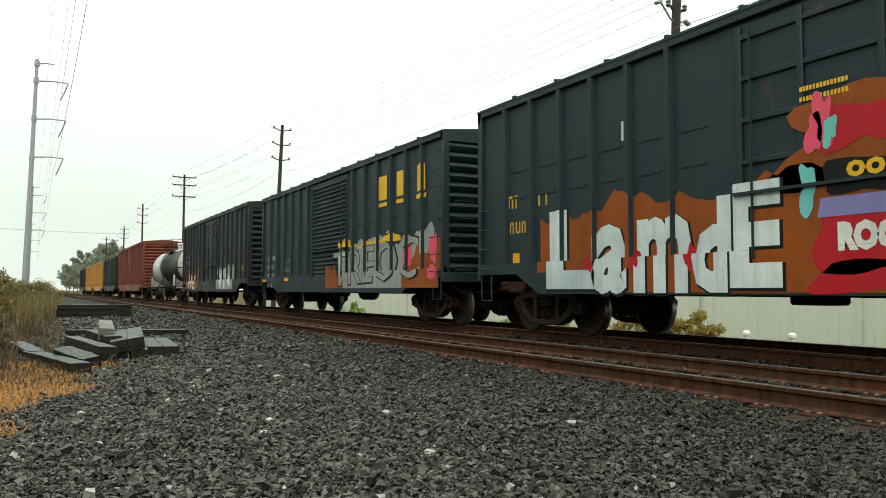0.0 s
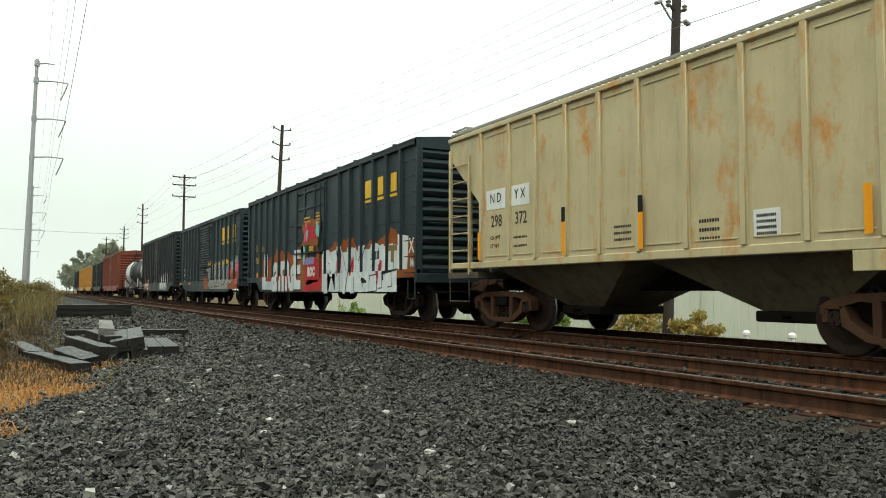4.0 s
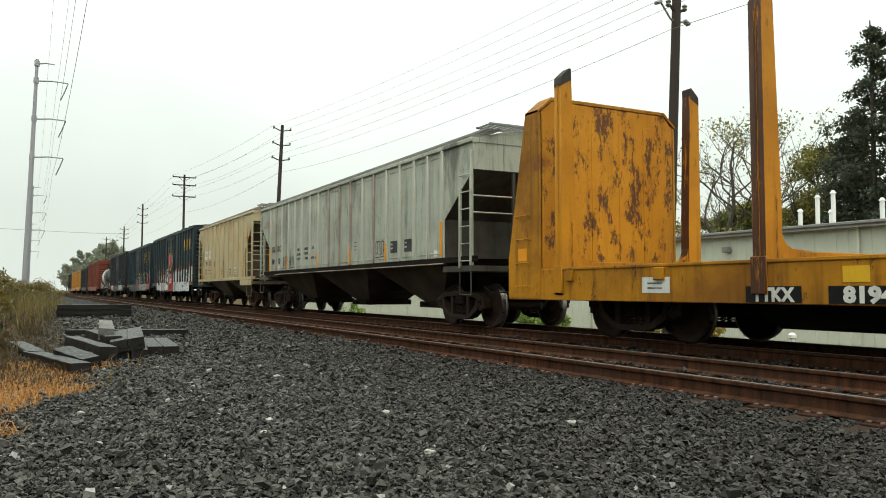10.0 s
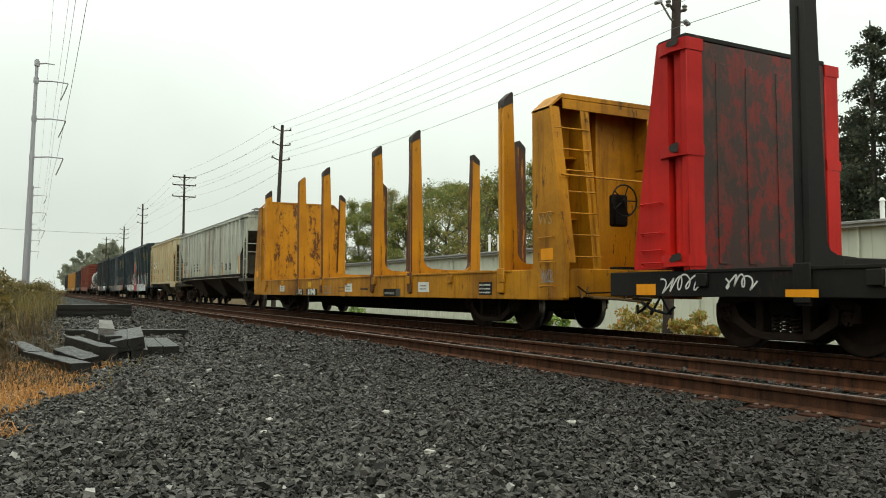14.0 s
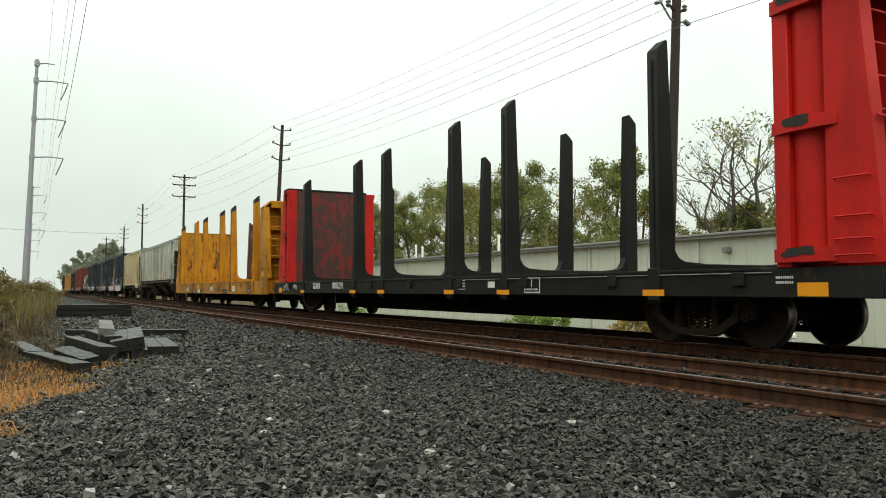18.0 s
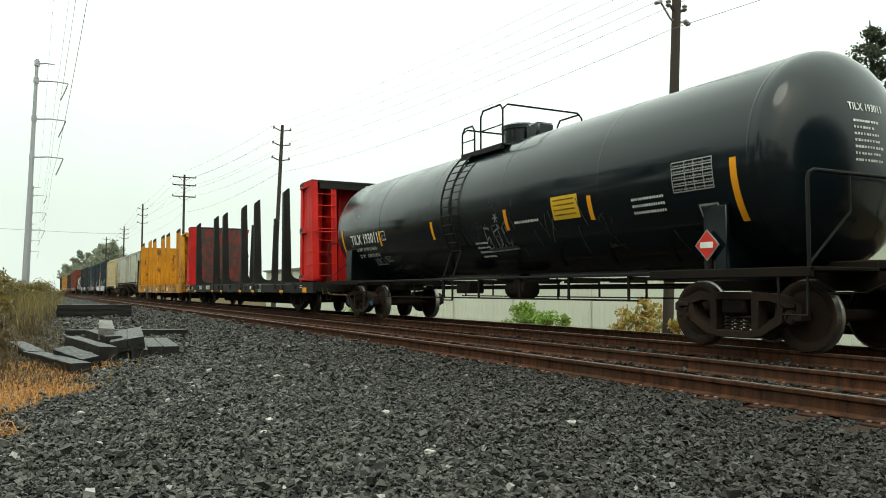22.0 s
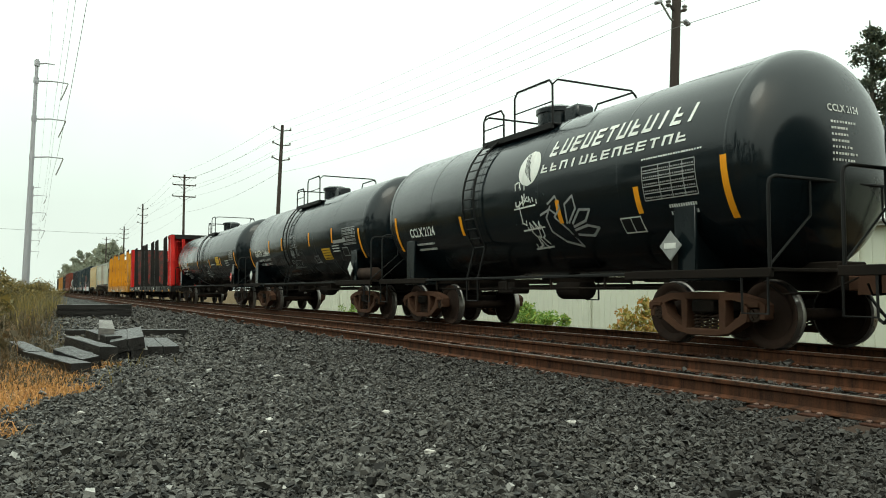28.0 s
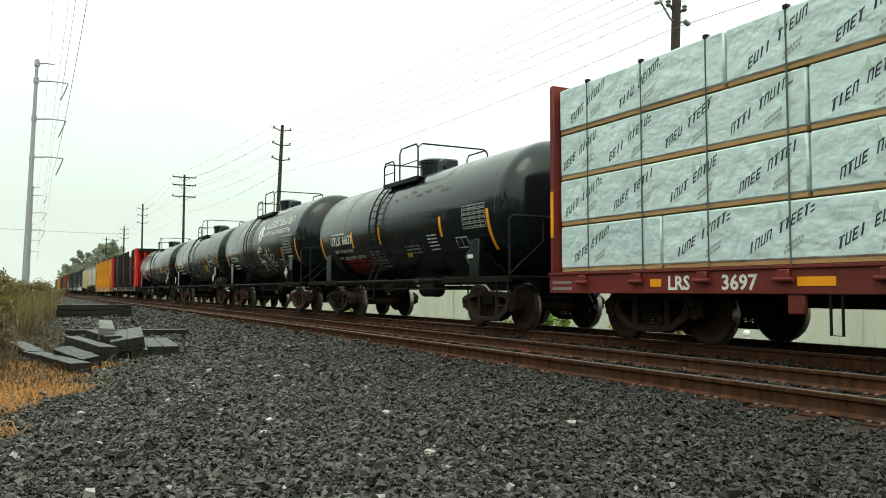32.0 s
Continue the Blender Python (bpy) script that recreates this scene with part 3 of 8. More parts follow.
def build_track(name, x, z, y0, y1, near0, near1, label):
    track = thing(name, label, "railway track", kind="structure")
    for side in (-1, 1):
        c = x + side * GAUGE / 2
        sh = Shape().plate([(c + a, z + b) for a, b in RAIL], "y", y0, y1)
        rail = part("rail", sh, M["rail_side"], track, "rusty brown steel rail")
        top = Shape().box(c - 0.022, c + 0.024, y0, y1, z - 0.001, z + 0.003)
        part("running_surface", top, M["rail_top"], rail, "dull worn steel rail head")
    tie = Shape().box(-1.3, 1.3, -0.115, 0.115, -0.36, -0.185, 0.012).mesh("tie", M["tie"], 0)
    plate = Shape().box(-0.17, 0.17, -0.09, 0.09, -0.186, -0.168, 0.004).mesh("tie_plate", M["plate"], 0)
    spikes = Shape()
    for sx in (-1, 1):
        for sy in (-0.055, 0.055):
            spikes.box(sx * 0.085 - 0.022, sx * 0.085 + 0.022, sy - 0.016, sy + 0.016, -0.168, -0.152, 0.004)
    spike = spikes.mesh("spikes", M["clip"], 0)
    rest = Shape()
    rnd = random.Random(3)
    y = y0 + 0.2
    while y < y1:
        m = pose(x + rnd.uniform(-0.05, 0.05), y + rnd.uniform(-0.03, 0.03), z + rnd.uniform(-0.008, 0.004), 0, 0, rnd.uniform(-1.2, 1.2))
        if near0 < y < near1:
            t = part("tie", tie, None, track, at=m)
            for side in (-1, 1):
                part("tie_plate", plate, None, t, at=pose(side * GAUGE / 2, 0, 0))
                part("rail_spikes", spike, None, t, at=pose(side * GAUGE / 2, 0, 0))
        else:
            rest.box(-1.3, 1.3, -0.115, 0.115, -0.36, -0.185, 0, m)
        y += 0.53
    far = part("far_ties", rest, M["tie"], track, smooth=0)
    far["kind"] = "stuff"
    return track


build_track("track_near", TRACK_NEAR, NEAR_Z, -40, 420, -2, 52, "empty railway track with rusty rails on wooden ties")
build_track("track_far", TRACK_FAR, 0.0, -190, 420, 0, 22, "railway track that carries the freight train")


# ---- the running gear that all cars share ----
WHEEL_R, AXLE, HALF = 0.457, 0.889, 1.61


def wheel_profile():
    r = WHEEL_R
    return [(-0.03, 0.0), (-0.03, 0.12), (0.0, 0.13), (0.035, 0.2), (0.045, 0.33), (0.0, r - 0.075), (-0.005, r - 0.012), (0.0, r - 0.002),
            (0.09, r + 0.004), (0.105, r + 0.026), (0.13, r + 0.024), (0.14, r - 0.01), (0.14, r - 0.075), (0.09, 0.33), (0.085, 0.2), (0.12, 0.12), (0.12, 0.0)]


def wheelset_mesh(cap):
    s = Shape()
    prof = wheel_profile()
    s.lathe([(-0.83 + a, q) for a, q in prof], "x", 32)
    s.lathe([(0.83 - a, q) for a, q in prof], "x", 32)
    s.lathe([(-0.75, 0.085), (0.75, 0.085)], "x", 12)
    for e in (-1, 1):
        s.lathe([(e * 0.84, 0.10), (e * 1.09, 0.10), (e * 1.10, 0.09)], "x", 16)
        for k in range(3):
            a = 2 * math.pi * k / 3
            s.box(e * 1.10, e * 1.125, 0.055 * math.cos(a) - 0.018, 0.055 * math.cos(a) + 0.018, 0.055 * math.sin(a) - 0.018, 0.055 * math.sin(a) + 0.018)
    me = s.mesh("wheelset", M["wheel"])
    me.materials.append(M["tread"])
    me.materials.append(M["blue_cap"] if cap else M["truck"])
    for p in me.polygons:
        c = p.center
        r = math.hypot(c[1], c[2])
        if r > WHEEL_R - 0.008 and abs(c[0]) < 0.84:
            p.material_index = 1
        elif abs(c[0]) > 1.085:
            p.material_index = 2
    return me


def side_frame_mesh(material):
    """A cast side frame: top chord, sloping tension arms, columns round the springs, journal jaws."""
    s = Shape()
    for e in (-1, 1):
        s.plate([(e * 0.30, 0.64), (e * 0.30, 0.76), (e * 0.62, 0.75), (e * 0.98, 0.66), (e * 1.07, 0.60), (e * 1.07, 0.50), (e * 1.02, 0.50), (e * 0.98, 0.585), (e * 0.78, 0.60), (e * 0.55, 0.66)], "x", -0.10, 0.08)
        s.plate([(e * 0.74, 0.61), (e * 0.80, 0.56), (e * 0.78, 0.37), (e * 0.48, 0.20), (e * 0.30, 0.17), (e * 0.30, 0.25), (e * 0.44, 0.29), (e * 0.66, 0.44)], "x", -0.11, 0.09)
        s.box(-0.10, 0.08, e * 0.29, e * 0.41, 0.22, 0.70, 0.012)
        s.box(-0.12, 0.10, e * 0.80, e * 0.985, 0.56, 0.63, 0.012)
        s.box(-0.09, 0.09, e * 0.97, e * 1.06, 0.40, 0.56, 0.012)
        s.box(-0.09, 0.09, e * 0.745, e * 0.80, 0.36, 0.56, 0.01)
    s.box(-0.11, 0.09, -0.33, 0.33, 0.15, 0.25, 0.015)
    s.box(-0.11, 0.09, -0.33, 0.33, 0.66, 0.77, 0.015)
    return s.mesh("side_frame", material)


def spring_mesh():
    turns = 4.5
    pts = [(0.05 * math.cos(a) - 0.01, 0.062 * math.sin(a), 0.25 + 0.22 * a / (2 * math.pi * turns)) for a in (2 * math.pi * turns * i / 30 for i in range(31))]
    return Shape().tube(pts, 0.016, 5).mesh("coil_spring", M["truck"])


WHEELS = wheelset_mesh(False)
WHEELS_BLUE = wheelset_mesh(True)
FRAMES = {"truck": side_frame_mesh(M["truck"]), "truck_rust": side_frame_mesh(M["truck_rust"])}
SPRINGS = spring_mesh()
BOLSTER = Shape().box(-1.14, 1.14, -0.2, 0.2, 0.47, 0.66, 0.03).box(-0.5, 0.5, -0.18, 0.18, 0.66, 0.78, 0.03).box(-0.8, 0.8, -0.62, -0.55, 0.36, 0.46).box(-0.8, 0.8, 0.55, 0.62, 0.36, 0.46).mesh("bolster", M["under"])
ROLLING = []


def add_trucks(car, spots, cast="truck", blue=False):
    for y in spots:
        b = part("bogie", BOLSTER, None, car, "four-wheel freight bogie", pose(0, y, 0))
        for e in (-1, 1):
            m = pose(e * 1.02, 0, 0) if e < 0 else pose(e * 1.02, 0, 0, 0, 0, 180)
            part("side_frame", FRAMES[cast], None, b, "", m)
            for y3 in (-0.15, 0.0, 0.15):
                part("coil_spring", SPRINGS, None, b, "", m @ pose(0, y3, 0))
            w = part("wheelset", WHEELS_BLUE if blue else WHEELS, None, b, "", pose(0, e * AXLE, WHEEL_R))
            ROLLING.append((w, e * AXLE))


def add_couplers(car, front, rear):
    """Couplers with their shanks, cut levers and hanging air hoses at both ends (y of the end sills)."""
    for e, y in ((1, front), (-1, rear)):
        s = Shape()
        s.box(-0.09, 0.09, y - e * 0.2, y + e * 0.5, 0.78, 0.98, 0.02)
        s.plate([(-0.16, y + e * 0.42), (0.2, y + e * 0.42), (0.22, y + e * 0.62), (0.1, y + e * 0.72), (0.02, y + e * 0.6), (-0.16, y + e * 0.74)], "z", 0.73, 1.03)
        c = part("coupler", s, M["truck_rust"], car, "rusty cast knuckle coupler")
        h = Shape()
        h.tube([(-0.3 * e, y, 0.8), (-0.3 * e, y + e * 0.25, 0.74), (-0.28 * e, y + e * 0.45, 0.5), (-0.2 * e, y + e * 0.62, 0.38), (-0.1 * e, y + e * 0.74, 0.42)], 0.022, 6)
        part("air_hose", h, M["hose"], c)
        lv = Shape().tube([(-1.35, y + e * 0.05, 0.86), (-1.2, y + e * 0.1, 0.74), (-0.4, y + e * 0.14, 0.76), (-0.1, y + e * 0.5, 1.0)], 0.014, 5)
        part("uncoupling_lever", lv, M["under"], car)


def ladder(s, x, y0, y1, zs, out=0.06, r=0.012):
    """Grab irons on the side of a car between y0 and y1 at the heights zs."""
    e = -1 if x < 0 else 1
    for z in zs:
        s.tube([(x, y0, z), (x + e * out, y0, z), (x + e * out, y1, z), (x, y1, z)], r, 5)
    return s


def brake_rig(car, y0, y1, z):
    s = Shape()
    s.tube([(-0.2, y0, z), (-0.2, y1, z)], 0.03, 6)
    s.tube([(0.35, y0, z + 0.05), (0.35, y1, z + 0.05)], 0.02, 6)
    s.lathe([(-0.5, 0.1), (-0.45, 0.2), (0.25, 0.2), (0.3, 0.1)], "y", 14, (-0.6, (y0 + y1) / 2 - 0.8, z - 0.02))
    s.box(-1.0, -0.6, (y0 + y1) / 2 + 0.6, (y0 + y1) / 2 + 1.2, z - 0.12, z + 0.14, 0.03)
    part("brake_rigging", s, M["under"], car)


# ---- box cars ----
def blob(cy, cz, w, h, seed, n=30, rough=0.35):
    """An uneven patch on the side of a car as an outline of y, z."""
    rnd = random.Random(seed)
    ph = [rnd.uniform(0, 6.28) for _ in range(5)]
    out = []
    for i in range(n):
        a = 2 * math.pi * i / n
        r = 1 + rough * sum(math.sin(a * (k + 2) + ph[k]) / (k + 1.5) for k in range(5))
        sq = max(abs(math.cos(a)), abs(math.sin(a))) ** -0.7
        out.append((cy + math.cos(a) * w / 2 * r * sq, cz + math.sin(a) * h / 2 * r * sq))
    return out


def patch_mesh(outlines):
    s = Shape()
    for o in outlines:
        s.add([(0.0, y, z) for y, z in o], [tuple(range(len(o)))])
    return s.mesh("patch", None, 0)


def join_bm(parts, name, material):
    bm = bmesh.new()
    for me in parts:
        bm.from_mesh(me)
    out = bpy.data.meshes.new(name)
    bm.to_mesh(out)
    bm.free()
    out.materials.append(material)
    return out


def on_side(me, name, material, car, px, ribs, lift, label="", door=1.5, z_sill=1.29):
    """Paint that lies on the panels, on the fronts of the posts, on the door and on the sill. me lies in the plane x = 0."""
    pieces = []

    def slab(y0, y1, z0, z1, x):
        bm = bmesh.new()
        bm.from_mesh(me)
        for co, no in (((0, y0, 0), (0, -1, 0)), ((0, y1, 0), (0, 1, 0)), ((0, 0, z0), (0, 0, -1)), ((0, 0, z1), (0, 0, 1))):
            bmesh.ops.bisect_plane(bm, geom=bm.verts[:] + bm.edges[:] + bm.faces[:], plane_co=co, plane_no=no, clear_outer=True)
        if bm.faces:
            bmesh.ops.translate(bm, verts=bm.verts[:], vec=(-x - lift, 0, 0))
            out = bpy.data.meshes.new("slab")
            bm.to_mesh(out)
            pieces.append(out)
        bm.free()

    ys = [v.co.y for v in me.vertices]
    lo, hi = min(ys), max(ys)
    slab(lo - 1, hi + 1, 0.0, z_sill, HALF + 0.004)
    cuts = [(-door, door, px + 0.078)] + [(r - 0.045, r + 0.045, HALF) for r in ribs]
    last = lo - 1
    for a, b, x in sorted(cuts):
        if b < lo or a > hi:
            continue
        if a > last:
            slab(last, a - 0.004, z_sill + 0.002, 9.0, px)
        slab(a, b, z_sill + 0.002, 9.0, x)
        last = b + 0.004
    slab(last, hi + 1, z_sill + 0.002, 9.0, px)
    return part(name, join_bm(pieces, name, material), None, car, label)


def flat_words(text, height, y, z, bold=0.0, wide=1.0, tilt=0.0):
    """Lettering in the plane x = 0, centred on y, standing on z."""
    return words(text, height, M["white_paint"], side_frame(y, z, 0.0) @ pose(0, 0, 0, 0, 0, tilt), bold, wide, 0.0)


def box_car(label, y_mid, length, mat, eave=4.42, sill=1.09, belly=0.73, rib_step=0.88, door=3.0, corrugated=False, trucks=6.0,
            cast="truck", stiffeners=(2.2, 2.62, 3.04, 3.46), first_rib=0.0):
    car = thing("box_car", label, "box car", group="cars of the freight train")
    hl, px, ex = length / 2, HALF - 0.075, 0.09
    s = Shape().box(-px, px, -hl + ex, hl - ex, sill, eave - 0.06)
    part("body_shell", s, mat, car)
    # side sills, deepened between the bogies
    for e in (-1, 1):
        t = hl - 2.1
        s = Shape().plate([(-hl, sill), (-hl, sill + 0.2), (hl, sill + 0.2), (hl, sill), (t + 0.7, sill), (t, belly), (-t, belly), (-t - 0.7, sill)], "x", e * (px - 0.03), e * (HALF + 0.004))
        part("side_sill", s, mat, car)
        s = Shape().box(e * (px - 0.02), e * HALF, -hl + 0.02, hl - 0.02, eave - 0.17, eave - 0.02, 0.012)
        part("top_chord", s, mat, car)
    # roof with seams
    r = Shape().plate([(-HALF - 0.01, eave - 0.02), (0, eave + 0.14), (HALF + 0.01, eave - 0.02), (HALF + 0.01, eave - 0.06), (-HALF - 0.01, eave - 0.06)], "y", -hl, hl)
    roof = part("roof", r, mat, car)
    r = Shape()
    k = int(length / 1.25)
    for i in range(1, k):
        y = -hl + length * i / k
        r.plate([(-HALF - 0.015, eave - 0.03), (-HALF - 0.015, eave + 0.02), (0, eave + 0.185), (HALF + 0.015, eave + 0.02), (HALF + 0.015, eave - 0.03), (0, eave + 0.13)], "y", y - 0.03, y + 0.03)
    part("roof_seams", r, mat, roof)
    # corrugated ends, one pressed sheet between corner posts
    for e in (-1, 1):
        n = 13
        dz = (eave - sill - 0.35) / n
        line = [(e * (hl - ex - 0.03), sill + 0.05)]
        for i in range(n):
            z0 = sill + 0.1 + dz * i
            line += [(e * (hl - ex), z0), (e * (hl - 0.02), z0 + dz * 0.3), (e * hl, z0 + dz * 0.5), (e * (hl - 0.02), z0 + dz * 0.7), (e * (hl - ex), z0 + dz * 0.92)]
        line += [(e * (hl - ex), eave - 0.2), (e * (hl - ex - 0.03), eave - 0.2)]
        part("corrugated_end", Shape().plate(line, "x", -px + 0.08, px - 0.08), mat, car, "pressed corrugated end wall")
        for q in (-1, 1):
            part("corner_post", Shape().box(q * (px - 0.1), q * HALF, e * (hl - 0.14), e * hl, sill, eave - 0.03, 0.02), mat, car)
        part("end_sill", Shape().box(-HALF, HALF, e * (hl - 0.1), e * (hl + 0.02), sill - 0.12, sill + 0.1, 0.01), mat, car)
        part("end_cap", Shape().plate([(-HALF, eave - 0.26), (-HALF, eave - 0.03), (0, eave + 0.12), (HALF, eave - 0.03), (HALF, eave - 0.26)], "y", e * (hl - 0.1), e * (hl - 0.005)), mat, car)
    # outside posts
    ribs = []
    y = first_rib or door / 2 + 0.42
    while y < hl - 0.35:
        ribs += [y, -y]
        y += rib_step
    rib = Shape().plate([(-0.075, 0), (-0.045, -0.075), (0.045, -0.075), (0.075, 0)], "z", sill + 0.19, eave - 0.16)
    rib.v = [(b, a, z) for a, b, z in rib.v]
    post = rib.mesh("post", mat)
    for y in ribs:
        part("side_post", post, None, car, at=pose(-px, y, 0))
        part("side_post", post, None, car, at=pose(px, y, 0, 0, 0, 180))
    # pressed horizontal stiffeners between the posts
    for y in ribs:
        for z in stiffeners:
            if abs(y) > door / 2 + 0.5:
                c = y - math.copysign(rib_step / 2, y)
                st = Shape().plate([(c - 0.26, z), (c + 0.26, z), (c + 0.22, z + 0.05), (c - 0.22, z + 0.05)], "x", -px - 0.012, -px + 0.01)
                part("pressed_rib", st, mat, car)
    # sliding door on rails
    for e in (-1, 1):
        d = part("sliding_door", Shape().box(e * (px - 0.02), e * (px + 0.035), -door / 2, door / 2, sill + 0.16, eave - 0.22, 0.01), mat, car, "closed sliding door")
        s = Shape()
        if corrugated:
            n = 22
            for i in range(n):
                z0 = sill + 0.2 + (eave - sill - 0.5) * i / n
                dz = (eave - sill - 0.5) / n
                s.plate([(e * (px + 0.03), z0), (e * (px + 0.085), z0 + dz * 0.35), (e * (px + 0.03), z0 + dz * 0.7)], "y", -door / 2 + 0.08, door / 2 - 0.08)
        else:
            for z in np.linspace(sill + 0.25, eave - 0.4, 6):
                s.box(e * (px + 0.03), e * (px + 0.07), -door / 2 + 0.05, door / 2 - 0.05, z - 0.035, z + 0.035, 0.01)
            for y in (-door / 2 + 0.1, -door / 6, door / 6, door / 2 - 0.1):
                s.box(e * (px + 0.03), e * (px + 0.075), y - 0.04, y + 0.04, sill + 0.2, eave - 0.26, 0.01)
        part("door_ribs", s, mat, d)
        for y in (-door / 2 + 0.3, door / 2 - 0.3):
            part("lock_rod", Shape().tube([(e * (px + 0.1), y, sill + 0.1), (e * (px + 0.1), y, eave - 0.3)], 0.018, 6), mat, d)
        part("lock_bar", Shape().box(e * (px + 0.07), e * (px + 0.13), -door / 2, door / 2, sill + 0.9, sill + 0.94), mat, d)
        part("door_rail", Shape().box(e * px, e * (px + 0.07), -door / 2 - 1.6, door / 2 + 1.6, sill + 0.04, sill + 0.14, 0.01), mat, car)
    # ladders and grab irons at the corners
    for e in (-1, 1):
        for q in (-1, 1):
            n = 9 if e * q > 0 else 4
            for i in range(n):
                if sill + 0.12 + 0.38 * i < eave - 0.2:
                    part("grab_iron", ladder(Shape(), e * HALF, q * (hl - 0.55), q * (hl - 0.1), [sill + 0.12 + 0.38 * i]), mat, car)
            s = Shape()
            s.tube([(e * (HALF - 0.02), q * (hl - 0.5), sill), (e * (HALF - 0.02), q * (hl - 0.5), sill - 0.5), (e * (HALF - 0.02), q * (hl - 0.12), sill - 0.5), (e * (HALF - 0.02), q * (hl - 0.12), sill)], 0.018, 5)
            part("corner_step", s, mat, car)
        for i in range(5):
            s = Shape().tube([(-1.3, e * hl, sill + 0.15 + 0.38 * i), (-1.3, e * (hl + 0.07), sill + 0.15 + 0.38 * i), (-0.85, e * (hl + 0.07), sill + 0.15 + 0.38 * i), (-0.85, e * hl, sill + 0.15 + 0.38 * i)], 0.012, 5)
            part("grab_iron", s, mat, car)
    part("underframe", Shape().box(-0.3, 0.3, -hl + 0.1, hl - 0.1, 0.86, sill + 0.02).box(-1.2, 1.2, -hl + 0.1, hl - 0.1, sill - 0.06, sill + 0.02), M["under"], car)
    brake_rig(car, -trucks + 1.6, trucks - 1.6, 0.72)
    add_trucks(car, (trucks + 0.35, -trucks) if trucks == 6.0 else (trucks, -trucks), cast)
    add_couplers(car, hl, -hl)
    return car, ribs, px


# ---- the train, from its far front to its rear: thing, y of its middle at the start ----
TRAIN = []


def far_cars():
    for y0, y1, mat, col in ((140.0, 155.0, "box_brown", "dark brown"), (123.0, 138.2, "box_yellow", "faded yellow"), (106.0, 121.2, "box_yellow", "faded yellow"),
                             (88.6, 104.2, "box_brown", "dark brown")):
        car, ribs, px = box_car(col + " box car far ahead in the train", 0, y1 - y0, M[mat], stiffeners=())
        TRAIN.append((car, (y0 + y1) / 2))
    car, ribs, px = box_car("oxide red high box car far ahead in the train", 0, 19.6, M["box_red"], eave=4.75, stiffeners=(), trucks=7.6)
    TRAIN.append((car, 76.2))


far_cars()


def bars_side(name, car, y, z, x, rows, cols, h, step, gap, material, seed=1, parent=None):
    """Small lettering that cannot be read: rows of plain bars on the side of a car."""
    sh = Shape()
    for r in range(rows):
        text_blocks(sh, cols, y, z - r * gap, x, h, step, seed + r)
    ob = part(name, sh, material, parent or car, "small unreadable lettering", smooth=0)
    ob["kind"] = "stuff"
    return ob


def letters(pairs):
    """Joined flat lettering from rows of (text, height, y, z, bold, wide, tilt)."""
    bm = bmesh.new()
    for row in pairs:
        bm.from_mesh(flat_words(*row))
    me = bpy.data.meshes.new("letters")
    bm.to_mesh(me)
    bm.free()
    return me


def slab_word(y, z, h, w, kind):
    """A bold emblem of plain slabs, with a bar under it: outlines of y, z."""
    t = 0.05 * kind
    slab = lambda a, b, c, d: [(y - a * w, z + c * h), (y - b * w, z + c * h), (y - b * w, z + d * h), (y - a * w, z + d * h)]
    return [slab(0, 1, -0.28, -0.12), slab(t, 1 - t, 0.0, 1.0)]


def wave_band(y0, y1, z0, z1, seed, amp=0.12, n=40):
    """A sprayed band with an uneven top: outlines of y, z, in short pieces."""
    rnd = random.Random(seed)
    ph = [rnd.uniform(0, 6.28) for _ in range(4)]
    top = lambda y: z1 + amp * (math.sin(y * 1.9 + ph[0]) + 0.6 * math.sin(y * 4.3 + ph[1]) + 0.45 * math.sin(y * 9.1 + ph[2]) + 0.3 * math.sin(y * 17.0 + ph[3]))
    out = []
    for i in range(n):
        a, b = y0 + (y1 - y0) * i / n, y0 + (y1 - y0) * (i + 1) / n
        out.append([(a, z0), (b, z0), (b, top(b)), (a, top(a))])
    return out


def dark_box():
    car, ribs, px = box_car("dark brown box car with sprayed graffiti along its foot", 0, 15.6, M["box_brown"], eave=4.5)
    TRAIN.append((car, 40.1))
    on_side(patch_mesh(wave_band(6.6, 3.2, 0.85, 1.75, 4, 0.18)), "graffiti", M["orange_spray"], car, px, ribs, 0.004, "orange spray")
    on_side(patch_mesh(wave_band(-1.6, -5.0, 0.84, 1.85, 5, 0.12)), "graffiti", M["silver_spray"], car, px, ribs, 0.004, "pale silver spray")
    on_side(letters([("VN", 0.85, -3.3, 0.95, 0.03, 1.6, 4), ("WE", 0.7, 5.0, 0.9, 0.03, 1.3, -3)]), "graffiti_letters", M["white_paint"], car, px, ribs, 0.008)
    bars_side("stencil_lettering", car, 6.9, 2.6, -px - 0.001, 2, 5, 0.2, 0.22, 0.35, M["white_paint"], 3)
    bars_side("stencil_lettering", car, -6.3, 1.6, -px - 0.001, 1, 2, 0.25, 0.25, 0.35, M["yellow_paint"], 5)


dark_box()


